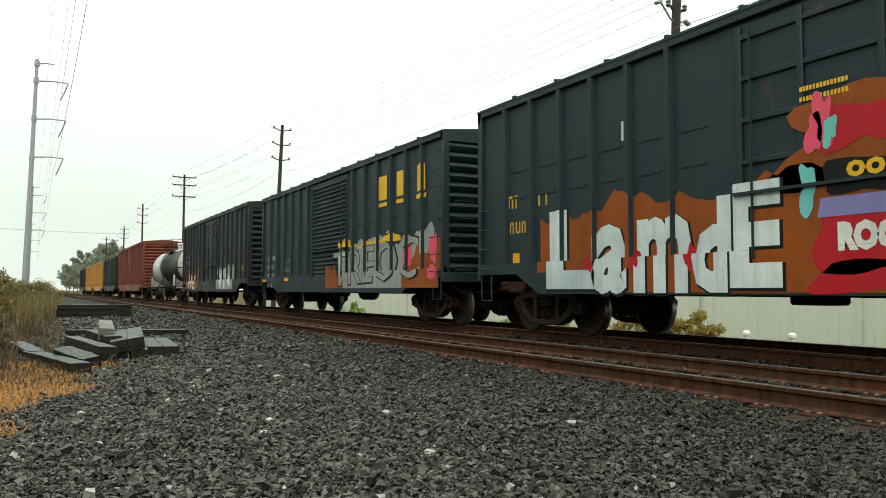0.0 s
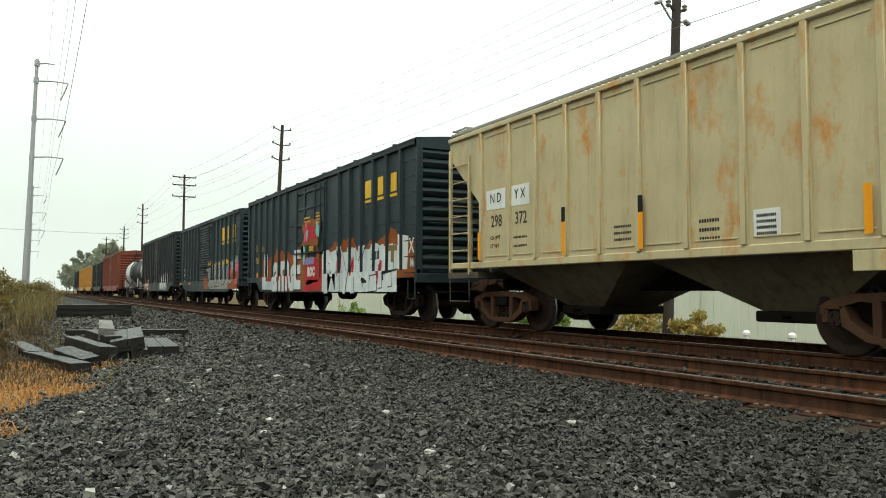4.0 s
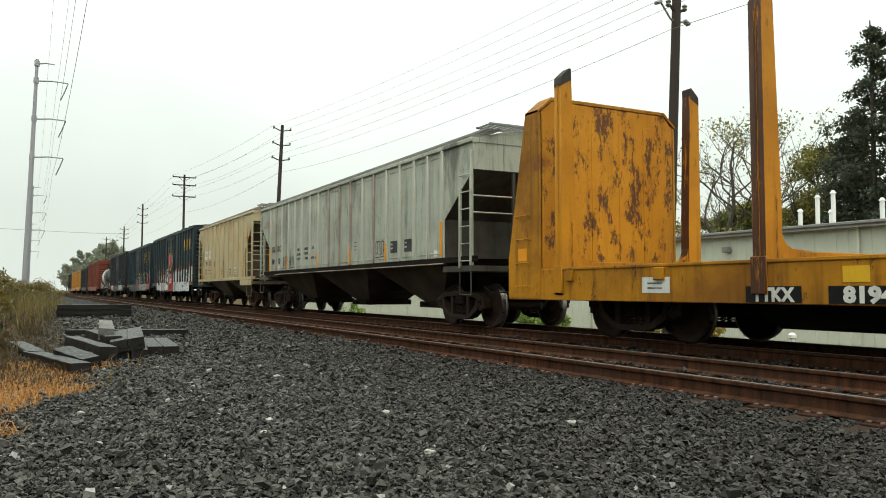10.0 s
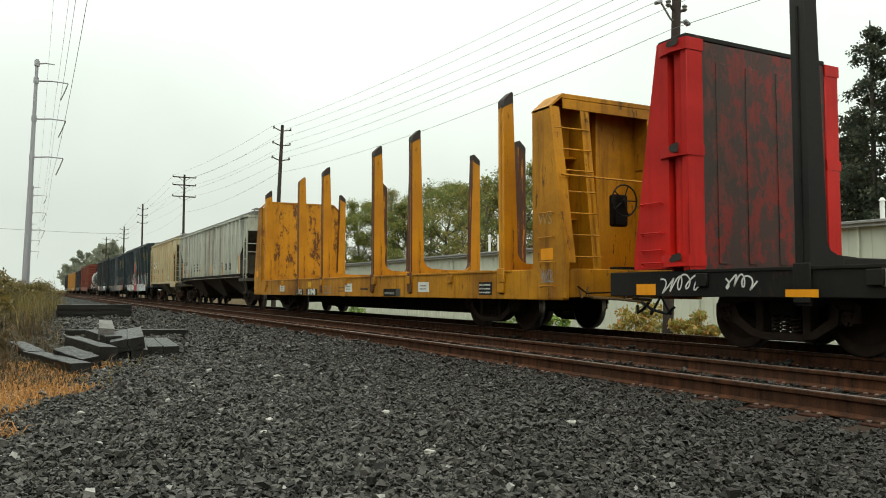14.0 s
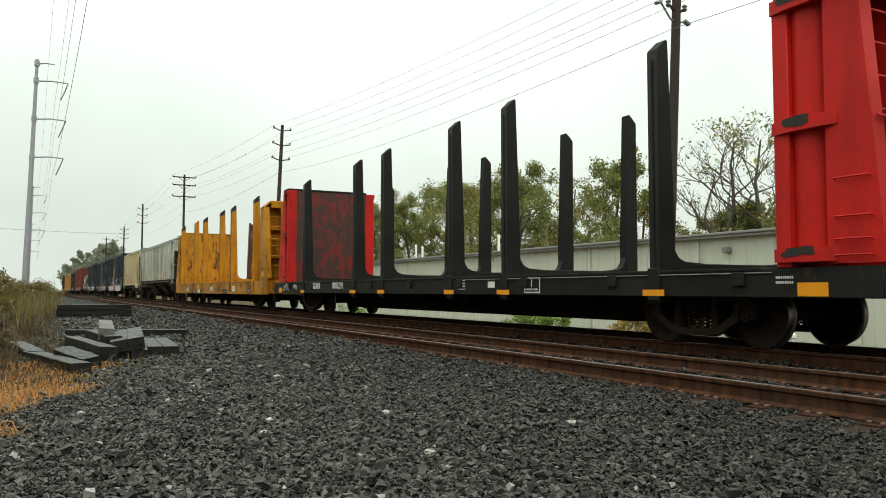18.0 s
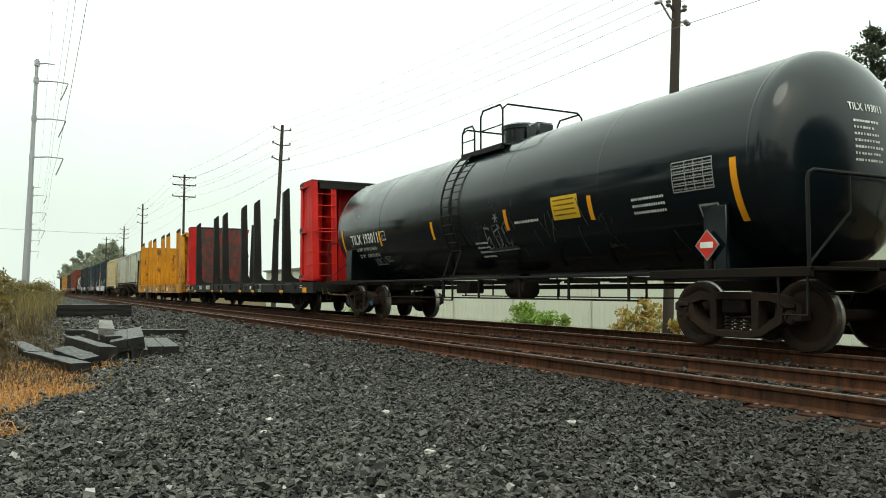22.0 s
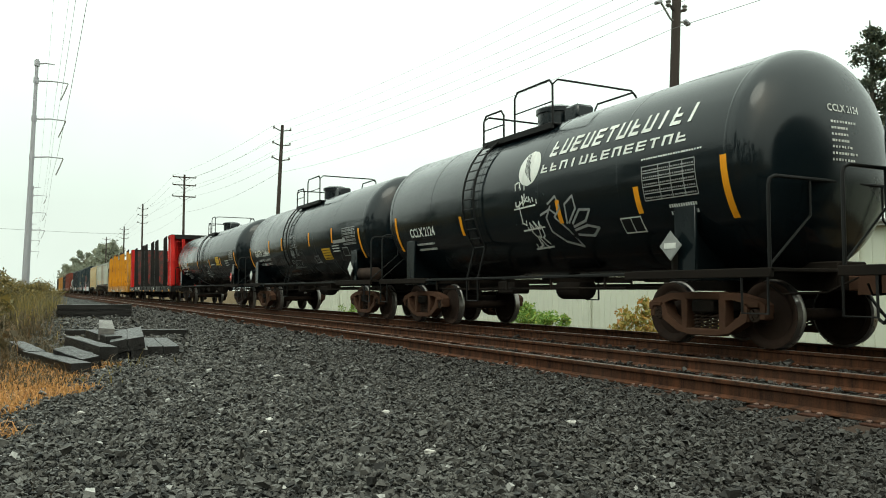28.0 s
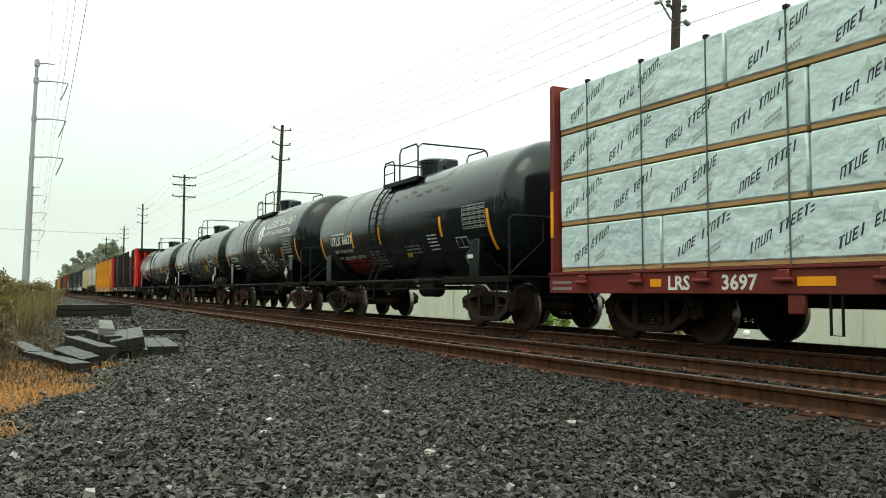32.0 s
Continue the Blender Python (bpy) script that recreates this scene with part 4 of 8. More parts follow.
def louvre_box():
    car, ribs, px = box_car("dark blue box car with a ribbed door and silver graffiti", 0, 15.1, M["box_blue"], eave=4.36, corrugated=True, door=3.2)
    TRAIN.append((car, 22.6))
    for k, y in enumerate((-3.85, -4.95, -6.1)):
        on_side(patch_mesh(slab_word(y, 3.12, 0.62, 0.52, k)), "emblem_slab", M["yellow_paint"], car, px, ribs, 0.016, "yellow emblem of plain slabs", 1.6)
    on_side(patch_mesh(wave_band(-1.1, -7.0, 0.85, 2.1, 8, 0.13)), "graffiti", M["silver_spray"], car, px, ribs, 0.004, "silver spray", 1.6)
    on_side(patch_mesh(wave_band(0.1, -1.4, 0.85, 1.35, 18, 0.2) + wave_band(-5.4, -7.35, 0.85, 1.75, 9, 0.22)), "graffiti", M["orange_spray"], car, px, ribs, 0.006, "orange and red spray", 1.6)
    for b in ((-5.6, 1.7, 0.35, 0.8, 3), (-6.95, 1.75, 0.3, 0.7, 4), (-7.0, 1.2, 0.5, 0.25, 6)):
        on_side(patch_mesh([blob(*b)]), "graffiti_patch", M["pink_spray"], car, px, ribs, 0.008, "pink spray", 1.6)
    on_side(letters([("TREOC", 1.0, -3.5, 1.0, 0.035, 1.25, 2)]), "graffiti_letters", M["black_paint"], car, px, ribs, 0.008, "", 1.6)
    on_side(letters([("TREOC", 0.98, -3.47, 1.02, 0.008, 1.25, 2)]), "graffiti_letters", M["silver_spray"], car, px, ribs, 0.010, "", 1.6)
    on_side(patch_mesh(wave_band(-1.0, -5.2, 2.02, 2.12, 10, 0.1)), "graffiti", M["yellow_paint"], car, px, ribs, 0.007, "", 1.6)
    bars_side("stencil_lettering", car, 6.9, 1.9, -px - 0.001, 4, 4, 0.16, 0.26, 0.33, M["white_paint"], 3)
    bars_side("stencil_lettering", car, 4.6, 1.75, -px - 0.001, 3, 3, 0.14, 0.2, 0.3, M["silver_spray"], 9)
    for y in (7.1, 4.2, -6.9):
        part("reflector", Shape().box(-HALF - 0.008, -HALF - 0.004, y - 0.25, y + 0.25, 1.11, 1.22), M["orange_paint"], car, smooth=0)


louvre_box()


def graffiti_box():
    car, ribs, px = box_car("dark blue box car with large white and red graffiti", 0, 15.97, M["box_blue"], rib_step=0.865, first_rib=2.68, stiffeners=(2.5, 3.0))
    TRAIN.append((car, 5.56))

    def paint(me, mat, lift, name="graffiti", label=""):
        return on_side(me, name, M[mat], car, px, ribs, lift, label)

    def patches(blobs, mat, lift):
        for o in blobs:
            paint(patch_mesh([o]), mat, lift, "graffiti_patch")

    paint(patch_mesh(wave_band(5.9, -7.9, 1.1, 2.12, 21, 0.13, 90)), "orange_spray", 0.004, "graffiti", "rust-orange spray along the foot")
    paint(patch_mesh(wave_band(5.0, -5.8, 0.76, 1.096, 31, 0.0, 30)), "orange_spray", 0.004, "graffiti", "rust-orange spray along the sill")
    patches([blob(-0.2, 2.55, 1.9, 0.9, 5)], "orange_spray", 0.004)
    # the word on the front half
    word = (("L", 1.22, 5.05, 0.89, 1.5), ("a", 1.4, 3.98, 0.83, 0.9), ("m", 1.45, 2.85, 0.83, 0.72), ("d", 1.15, 1.92, 0.84, 0.75), ("E", 1.2, 1.22, 0.9, 0.95))
    for c, h, y, z, w in word:
        paint(letters([(c, h, y - 0.03, z - 0.025, 0.10, w, 0)]), "black_paint", 0.006, "letter_outline", "black outline")
    for c, h, y, z, w in word:
        paint(letters([(c, h, y, z, 0.08, w, 0)]), "white_spray", 0.009, "graffiti_letter", "large white sprayed letter")
    patches([blob(2.3 + 1.1 * k, 1.25, 0.16, 0.3, 70 + k) for k in range(3)], "red_spray", 0.012)
    # the red figure on the door
    patches([blob(-0.35, 1.38, 1.35, 0.8, 11, rough=0.12), blob(-0.4, 0.95, 1.5, 0.35, 12, rough=0.2), blob(-0.3, 2.62, 0.95, 0.5, 13, rough=0.3)], "red_spray", 0.007)
    patches([blob(-0.3, 2.05, 1.0, 0.4, 14, rough=0.15)], "black_paint", 0.009)
    patches([blob(0.2, 2.75, 0.22, 0.55, 15), blob(0.32, 2.6, 0.18, 0.5, 16)], "pink_spray", 0.010)
    patches([blob(0.12, 2.6, 0.16, 0.3, 17), blob(-0.9, 2.7, 0.26, 0.5, 18), blob(0.42, 1.95, 0.22, 0.5, 19)], "aqua_spray", 0.011)
    paint(patch_mesh([[(0.3, 1.62), (-0.55, 1.62), (-0.6, 1.84), (0.25, 1.84)]]), "violet_spray", 0.011)
    paint(letters([("oo", 0.24, -0.3, 2.05, 0.012, 1.2, 0)]), "yellow_paint", 0.012)
    paint(letters([("ROC", 0.27, -0.3, 1.26, 0.03, 0.85, 0)]), "white_paint", 0.012)
    patches([blob(-1.22, 1.3, 0.22, 1.0, 20, rough=0.15)], "red_spray", 0.010)
    # the second word on the rear half, white on white with black outlines
    paint(patch_mesh(wave_band(-1.35, -6.9, 0.75, 1.92, 23, 0.06, 60)), "white_spray", 0.006, "graffiti", "broad white sprayed band")
    word = (("M", 1.2, -2.2, 0.80, 1.1), ("V", 1.15, -3.25, 0.78, 1.0), ("K", 1.15, -4.2, 0.80, 0.9), ("E", 1.0, -5.2, 0.84, 1.1), ("H", 0.95, -6.15, 0.95, 0.9))
    for c, h, y, z, w in word:
        paint(letters([(c, h, y - 0.025, z - 0.02, 0.08, w, 3)]), "black_paint", 0.008, "letter_outline", "black outline")
    for c, h, y, z, w in word:
        paint(letters([(c, h, y, z, 0.075, w, 3)]), "white_spray", 0.011, "graffiti_letter", "large white sprayed letter")
    patches([blob(-2.72, 1.5, 0.13, 0.5, 40), blob(-3.75, 1.45, 0.15, 0.55, 41), blob(-5.7, 1.3, 0.18, 0.5, 42)], "red_spray", 0.013)
    patches([blob(-4.75, 1.05, 0.3, 0.14, 43)], "black_paint", 0.013)
    paint(patch_mesh([[(-6.85, 1.3), (-7.35, 1.3), (-7.42, 2.1), (-6.85, 2.18)]]), "white_paint", 0.012, "graffiti_panel")
    for y, z, w, h2 in ((-5.3, 1.62, 0.16, 0.2), (-5.5, 1.62, 0.14, 0.2)):
        paint(patch_mesh([[(y, z), (y - w, z), (y - w, z + h2), (y, z + h2)]]), "scuff", 0.014, "notice_plate")
    paint(patch_mesh([[(-6.2, 1.78), (-6.75, 1.78), (-6.75, 1.93), (-6.2, 1.93)], [(-6.38, 1.5), (-6.58, 1.5), (-6.58, 1.78), (-6.38, 1.78)]]), "rubbed_gold", 0.014, "graffiti_block", "dull gold blocks")
    paint(patch_mesh([[(-6.05, 1.2), (-6.9, 1.28), (-6.9, 1.34), (-6.0, 1.28)], [(-6.0, 1.28), (-6.06, 1.2), (-6.1, 1.05), (-6.02, 1.05)]]), "black_paint", 0.015, "graffiti_line")
    paint(letters([("XS", 0.34, -7.66, 1.7, 0.012, 0.8, 0), ("Mo", 0.2, -7.66, 1.35, 0.01, 0.8, 0)]), "white_paint", 0.008, "graffiti_tag")
    for k, (y, w) in enumerate(((-4.66, 0.44), (-5.52, 0.4), (-6.33, 0.44))):
        paint(patch_mesh(slab_word(y, 3.28, 0.47, w, k)), "yellow_paint", 0.016, "emblem_slab", "yellow emblem of plain slabs")
    sh = Shape()
    text_blocks(sh, 2, 6.95, 2.33, -px - 0.001, 0.24, 0.2, 2)
    text_blocks(sh, 2, 6.0, 2.3, -px - 0.001, 0.24, 0.22, 3)
    text_blocks(sh, 4, 6.9, 1.85, -px - 0.001, 0.22, 0.2, 4)
    part("stencil_lettering", sh, M["yellow_paint"], car, "worn yellow lettering", smooth=0)["kind"] = "stuff"
    bars_side("stencil_lettering", car, 0.5, 3.12, -px - 0.08, 2, 7, 0.07, 0.09, 0.12, M["yellow_paint"], 6)
    bars_side("stencil_lettering", car, -0.7, 3.2, -px - 0.08, 4, 6, 0.06, 0.08, 0.1, M["yellow_paint"], 7)
    part("reflector", Shape().box(-px - 0.006, -px - 0.002, 6.58, 6.8, 1.3, 1.48), M["orange_paint"], car, smooth=0)
    part("sticker", Shape().box(-px - 0.006, -px - 0.002, 3.6, 3.72, 3.1, 3.4), M["white_paint"], car, smooth=0)


graffiti_box()


# ---- covered hoppers ----
def hopper(label, length, mat, grime, z_top, z_sill, z_knee, inset, posts, bays, trucks, cast, drop, z_low=0.36, bogies=None):
    car = thing("covered_hopper", label, "hopper car", group="cars of the freight train")
    hl = length / 2
    side = [(-hl, z_top - drop), (-hl, z_top), (hl, z_top), (hl, z_top - drop), (hl - inset, z_knee), (hl - inset, z_sill), (-hl + inset, z_sill), (-hl + inset, z_knee)]
    s = Shape().plate(side, "x", -HALF + 0.05, HALF - 0.05)
    body = part("body", s, mat, car)
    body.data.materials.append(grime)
    # grime carries dirt and the painted shade of slopes, ends and undersides
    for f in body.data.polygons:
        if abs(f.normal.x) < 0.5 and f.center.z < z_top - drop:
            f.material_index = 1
    r = Shape().plate([(-HALF + 0.03, z_top - 0.03), (-0.7, z_top + 0.2), (0.7, z_top + 0.2), (HALF - 0.03, z_top - 0.03), (HALF - 0.03, z_top - 0.1), (-HALF + 0.03, z_top - 0.1)], "y", -hl - 0.02, hl + 0.02)
    part("roof", r, mat, car)
    grey = mat is M["hop_grey"]
    plain = Shape().box(-0.05, 0.02, -0.05, 0.05, z_sill, z_top - 0.02, 0.012)
    rib = plain.mesh("side_post", M["hop_post"] if grey else mat)
    rusty = plain.mesh("side_post", M["hop_post_rust"]) if grey else rib
    for k, y in enumerate(posts):
        for e in (-1, 1):
            part("side_post", rusty if k in (1, 8, 9, 10, 12) else rib, None, car, at=pose(e * (HALF - 0.05), y, 0, 0, 0, 0 if e < 0 else 180))
        # a pressed ledge over and under each panel
        if k:
            for z in (z_sill + 0.1, z_top - 0.2):
                part("panel_ledge", Shape().box(-HALF + 0.035, -HALF + 0.055, y + 0.13, posts[k - 1] - 0.13, z - 0.012, z + 0.012, 0.004), mat, car)
    for e in (-1, 1):
        # the grey car's sill is darkened to stand for the shaded gap there
        part("side_sill", Shape().box(e * (HALF - 0.16), e * (HALF - 0.02), -hl, hl, z_sill - 0.13, z_sill + 0.004, 0.015), M["under"] if grey else mat, car)
        if grey:
            part("sill_flange", Shape().box(e * (HALF - 0.14), e * (HALF + 0.012), -hl + inset, hl - inset - 0.85, z_sill - 0.142, z_sill - 0.118, 0.006), M["hop_post_rust"], car, "pale worn edge of the sill")
        part("top_rail", Shape().box(e * (HALF - 0.08), e * (HALF + 0.004), -hl, hl, z_top - 0.09, z_top + 0.004, 0.015), mat, car)
        # slope sheet braces and end posts
        for x in (-HALF + 0.03, -0.55, 0.55, HALF - 0.03):
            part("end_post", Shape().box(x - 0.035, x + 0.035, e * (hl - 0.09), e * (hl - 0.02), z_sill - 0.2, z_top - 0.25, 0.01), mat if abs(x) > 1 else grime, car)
        for z in (z_sill + 0.9, z_sill + 1.25):
            part("end_rail", Shape().tube([(-HALF + 0.05, e * (hl - 0.05), z), (HALF - 0.05, e * (hl - 0.05), z)], 0.018, 5), mat, car)
        s = Shape()
        s.box(-HALF, HALF, e * (hl - inset), e * hl, z_sill - 0.32, z_sill - 0.2)
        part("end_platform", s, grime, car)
        for q in (-1, 1):
            s = Shape()
            a, b = hl - 0.05, hl - (0.52 if grey else 0.87)
            s.box(q * (HALF - 0.05), q * (HALF + 0.005), e * (b - 0.03), e * (b + 0.03), z_sill - 0.25, z_top - (1.0 if grey else 0.45), 0.008)
            lad = part("ladder", s, mat, car)
            for i in range(8):
                z = z_sill - 0.1 + 0.36 * i
                if z < z_top - 0.4:
                    part("rung", Shape().tube([(q * (HALF - 0.01), e * a, z), (q * (HALF - 0.01), e * b, z)], 0.014, 5), mat, lad)
            s = Shape()
            s.tube([(q * (HALF - 0.02), e * a, z_sill - 0.3), (q * (HALF - 0.02), e * a, z_sill - 0.8), (q * (HALF - 0.02), e * b, z_sill - 0.8), (q * (HALF - 0.02), e * b, z_sill - 0.3)], 0.016, 5)
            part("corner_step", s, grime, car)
        if not grey:
            # an end ladder beside the corner, and a cream skirt under it
            el = part("end_ladder", Shape().box(-1.1, -1.04, e * (hl - 0.07), e * (hl - 0.01), z_sill - 0.3, z_top - 0.3, 0.008), mat, car)
            for i in range(7):
                z = z_sill - 0.1 + 0.38 * i
                part("rung", Shape().tube([(-HALF + 0.04, e * (hl - 0.04), z), (-1.06, e * (hl - 0.04), z)], 0.014, 5), mat, el)
            if e < 0:
                part("skirt_plate", Shape().box(-HALF - 0.004, -HALF + 0.02, e * (hl - 0.02), e * (hl - 1.95), z_sill - 0.36, z_sill - 0.134, 0.006), mat, car, "cream skirt plate under the end platform")
    # running boards of grating along the eaves, on brackets
    for e in (-1, 1):
        s = Shape()
        for x in (1.06, 1.36):
            s.box(e * (x - 0.02), e * (x + 0.02), -hl - 0.3, hl + 0.3, z_top + 0.13, z_top + 0.17)
        k = int(length / 0.14)
        for i in range(k):
            y = -hl - 0.28 + (length + 0.56) * (i + 0.5) / k
            s.box(e * 1.06, e * 1.36, y - 0.02, y + 0.02, z_top + 0.135, z_top + 0.165)
        rb = part("running_board", s, M["bldg_trim"], car, "steel grating walkway along the roof edge")
        for i in range(12):
            y = -hl + length * (i + 0.5) / 12
            part("bracket", Shape().box(e * 1.3, e * 1.36, y - 0.02, y + 0.02, z_top - 0.04, z_top + 0.13), M["bldg_trim"], rb)
        cross = Shape()
        for i in range(22):
            x = -1.3 + 2.6 * i / 21
            cross.box(x - 0.02, x + 0.02, e * (hl - 0.25), e * (hl + 0.28), z_top + 0.24, z_top + 0.27)
        for y in (hl - 0.25, hl + 0.28):
            cross.box(-1.34, 1.34, e * (y - 0.02), e * (y + 0.02), z_top + 0.235, z_top + 0.275)
        part("end_running_board", cross, M["bldg_trim"], car, "grating platform across the end of the roof")
    for i in range(6):
        y = -hl + length * (i + 0.5) / 6
        part("hatch", Shape().box(-0.45, 0.45, y - 0.7, y + 0.7, z_top + 0.18, z_top + 0.27, 0.03), mat, car)
    # sloping bays with outlet gates
    span = (length - 2 * inset) / bays
    for i in range(bays):
        y0 = -hl + inset + span * i + 0.05
        y1 = y0 + span - 0.1
        c = (y0 + y1) / 2
        s = Shape()
        top = [(-1.45, y0), (1.45, y0), (1.45, y1), (-1.45, y1)]
        low = [(-0.62, c - 0.5), (0.62, c - 0.5), (0.62, c + 0.5), (-0.62, c + 0.5)]
        v = [(x, y, z_sill - 0.02) for x, y in top] + [(x, y, z_low + 0.14) for x, y in low]
        s.add(v, [(0, 1, 2, 3), (7, 6, 5, 4)] + [(k, (k + 1) % 4, 4 + (k + 1) % 4, 4 + k) for k in range(4)])
        bay = part("hopper_bay", s, M["hop_under"] if grey else M["hop_bay_tan"], car, "dark brown sloping hopper bay")
        part("outlet_gate", Shape().box(-0.75, 0.75, c - 0.55, c + 0.55, z_low, z_low + 0.15, 0.02).tube([(-0.95, c, z_low + 0.08), (0.95, c, z_low + 0.08)], 0.03, 6), M["under"], bay)
    part("centre_sill", Shape().box(-0.25, 0.25, -hl + 0.05, hl - 0.05, 0.78, 1.1), M["under"], car)
    add_trucks(car, bogies or (trucks, -trucks), cast)
    add_couplers(car, hl, -hl)
    return car


M["hop_under"] = surface("dark_brown_bay", (0.034, 0.026, 0.019), (0.11, 0.078, 0.052), 0.8, big=0.9, amount=0.75)


def side_text(car, name, text, h, y, z, x, mat, wide=1.0, bold=0.006, label=""):
    """Readable lettering on the side at -x, standing on z and centred on y."""
    ob = part(name, words(text, h, M[mat], side_frame(y, z, -x - 0.004), bold, wide, 0.002), None, car, label)
    if h < 0.1:
        ob["kind"] = "stuff"
    return ob


def side_mark(car, name, y0, y1, z0, z1, x, mat, label=""):
    return part(name, Shape().box(-x - 0.006, -x - 0.002, y0, y1, z0, z1), M[mat], car, label, smooth=0)


def scrawl_shape(y, z, w, h, seed, loops, thick):
    """A looping sprayed line in the plane x = 0."""
    rnd = random.Random(seed)
    s = Shape()
    pts, n = [], loops * 14
    ph = [rnd.uniform(0, 6.28) for _ in range(4)]
    for i in range(n):
        t = i / (n - 1)
        pts.append((y - w * (t + 0.10 * math.sin(t * loops * 6.28 + ph[0])), z + h * (0.5 + 0.36 * math.sin(t * loops * 6.28 + ph[1] + 0.8 * math.sin(t * 9 + ph[2])) + 0.12 * math.sin(t * 5 + ph[3]))))
    for (a, b), (c, d) in zip(pts, pts[1:]):
        l = math.hypot(c - a, d - b) or 1.0
        ny, nz = -(d - b) / l * thick, (c - a) / l * thick
        s.add([(0, a + ny, b + nz), (0, a - ny, b - nz), (0, c - ny, d - nz), (0, c + ny, d + nz)], [(0, 1, 2, 3)])
    return s


def plane_scrawl(car, x, y, z, w, h, seed, mat, loops, thick):
    s = scrawl_shape(y, z, w, h, seed, loops, thick)
    s.v = [(-x - 0.005, b, c) for a, b, c in s.v]
    return part("graffiti_tag", s, M[mat], car, "thin sprayed tag", smooth=0)


def tag_strokes(rnd, w, h, count):
    """Angular outlined letters side by side: open lines of (along, up)."""
    lines = []
    for i in range(count):
        x0, c = w * i / count, w / count
        j = lambda: rnd.uniform(-0.12, 0.12)
        forms = (((0, 0), (0.1, 1), (0.8, 0.9), (0.75, 0.5), (0.1, 0.45), (0.9, 0)), ((0.1, 0.1), (0.05, 0.9), (0.85, 1), (0.95, 0.1), (0.1, 0.1)),
                 ((0, 1), (0.4, 0), (0.9, 1)), ((0.1, 0), (0.1, 1), (0.85, 0.05), (0.85, 1)), ((0.9, 0.9), (0.2, 1), (0.1, 0.55), (0.85, 0.5), (0.8, 0), (0, 0.05)),
                 ((0.45, 0), (0.5, 1)), ((0, 0.95), (1, 1)), ((0.9, 1), (0.15, 0.95), (0.1, 0.02), (0.9, 0.0)))
        lines.append([(x0 + c * (a + j()), h * (b + j())) for a, b in rnd.choice(forms)])
    lines.append([(-0.05 * w, -0.1 * h), (1.08 * w, -0.04 * h)])
    return lines


def ribbon(s, line, y, z, thick):
    """A painted line of (along, up) in the plane x = 0."""
    for (a, b), (c, d) in zip(line, line[1:]):
        l = math.hypot(c - a, d - b) or 1.0
        u, v = (c - a) / l * thick * 0.6, (d - b) / l * thick * 0.6
        n, m = -(d - b) / l * thick, (c - a) / l * thick
        q = ((a - u + n, b - v + m), (a - u - n, b - v - m), (c + u - n, d + v - m), (c + u + n, d + v + m))
        s.add([(0, y - e, z + f) for e, f in q], [(0, 1, 2, 3)])


def tag_shape(y, z, w, h, seed, thick, count=5):
    s = Shape()
    for line in tag_strokes(random.Random(seed), w, h, count):
        ribbon(s, line, y, z, thick)
    return s


def plane_tag(car, x, y, z, w, h, seed, mat, thick):
    s = tag_shape(y, z, w, h, seed, thick)
    s.v = [(-x - 0.005, b, c) for a, b, c in s.v]
    return part("graffiti_tag", s, M[mat], car, "thin sprayed tag", smooth=0)


def wheel_brake(car, x, y, z, mat):
    """A hand brake: a spoked wheel on a dark gear housing."""
    h = part("brake_housing", Shape().box(x - 0.16, x + 0.16, y - 0.12, y + 0.05, z - 0.45, z + 0.12, 0.03), M["under"], car, "black hand brake housing")
    s = Shape()
    ring = [(x + 0.28 * math.cos(a), y - 0.2, z + 0.28 * math.sin(a)) for a in (2 * math.pi * i / 20 for i in range(21))]
    s.tube(ring, 0.016, 6)
    for k in range(5):
        a = 2 * math.pi * k / 5
        s.tube([(x, y - 0.17, z), (x + 0.28 * math.cos(a), y - 0.2, z + 0.28 * math.sin(a))], 0.012, 5)
    s.tube([(x, y - 0.1, z), (x, y - 0.22, z)], 0.03, 8)
    part("brake_wheel", s, mat, h)


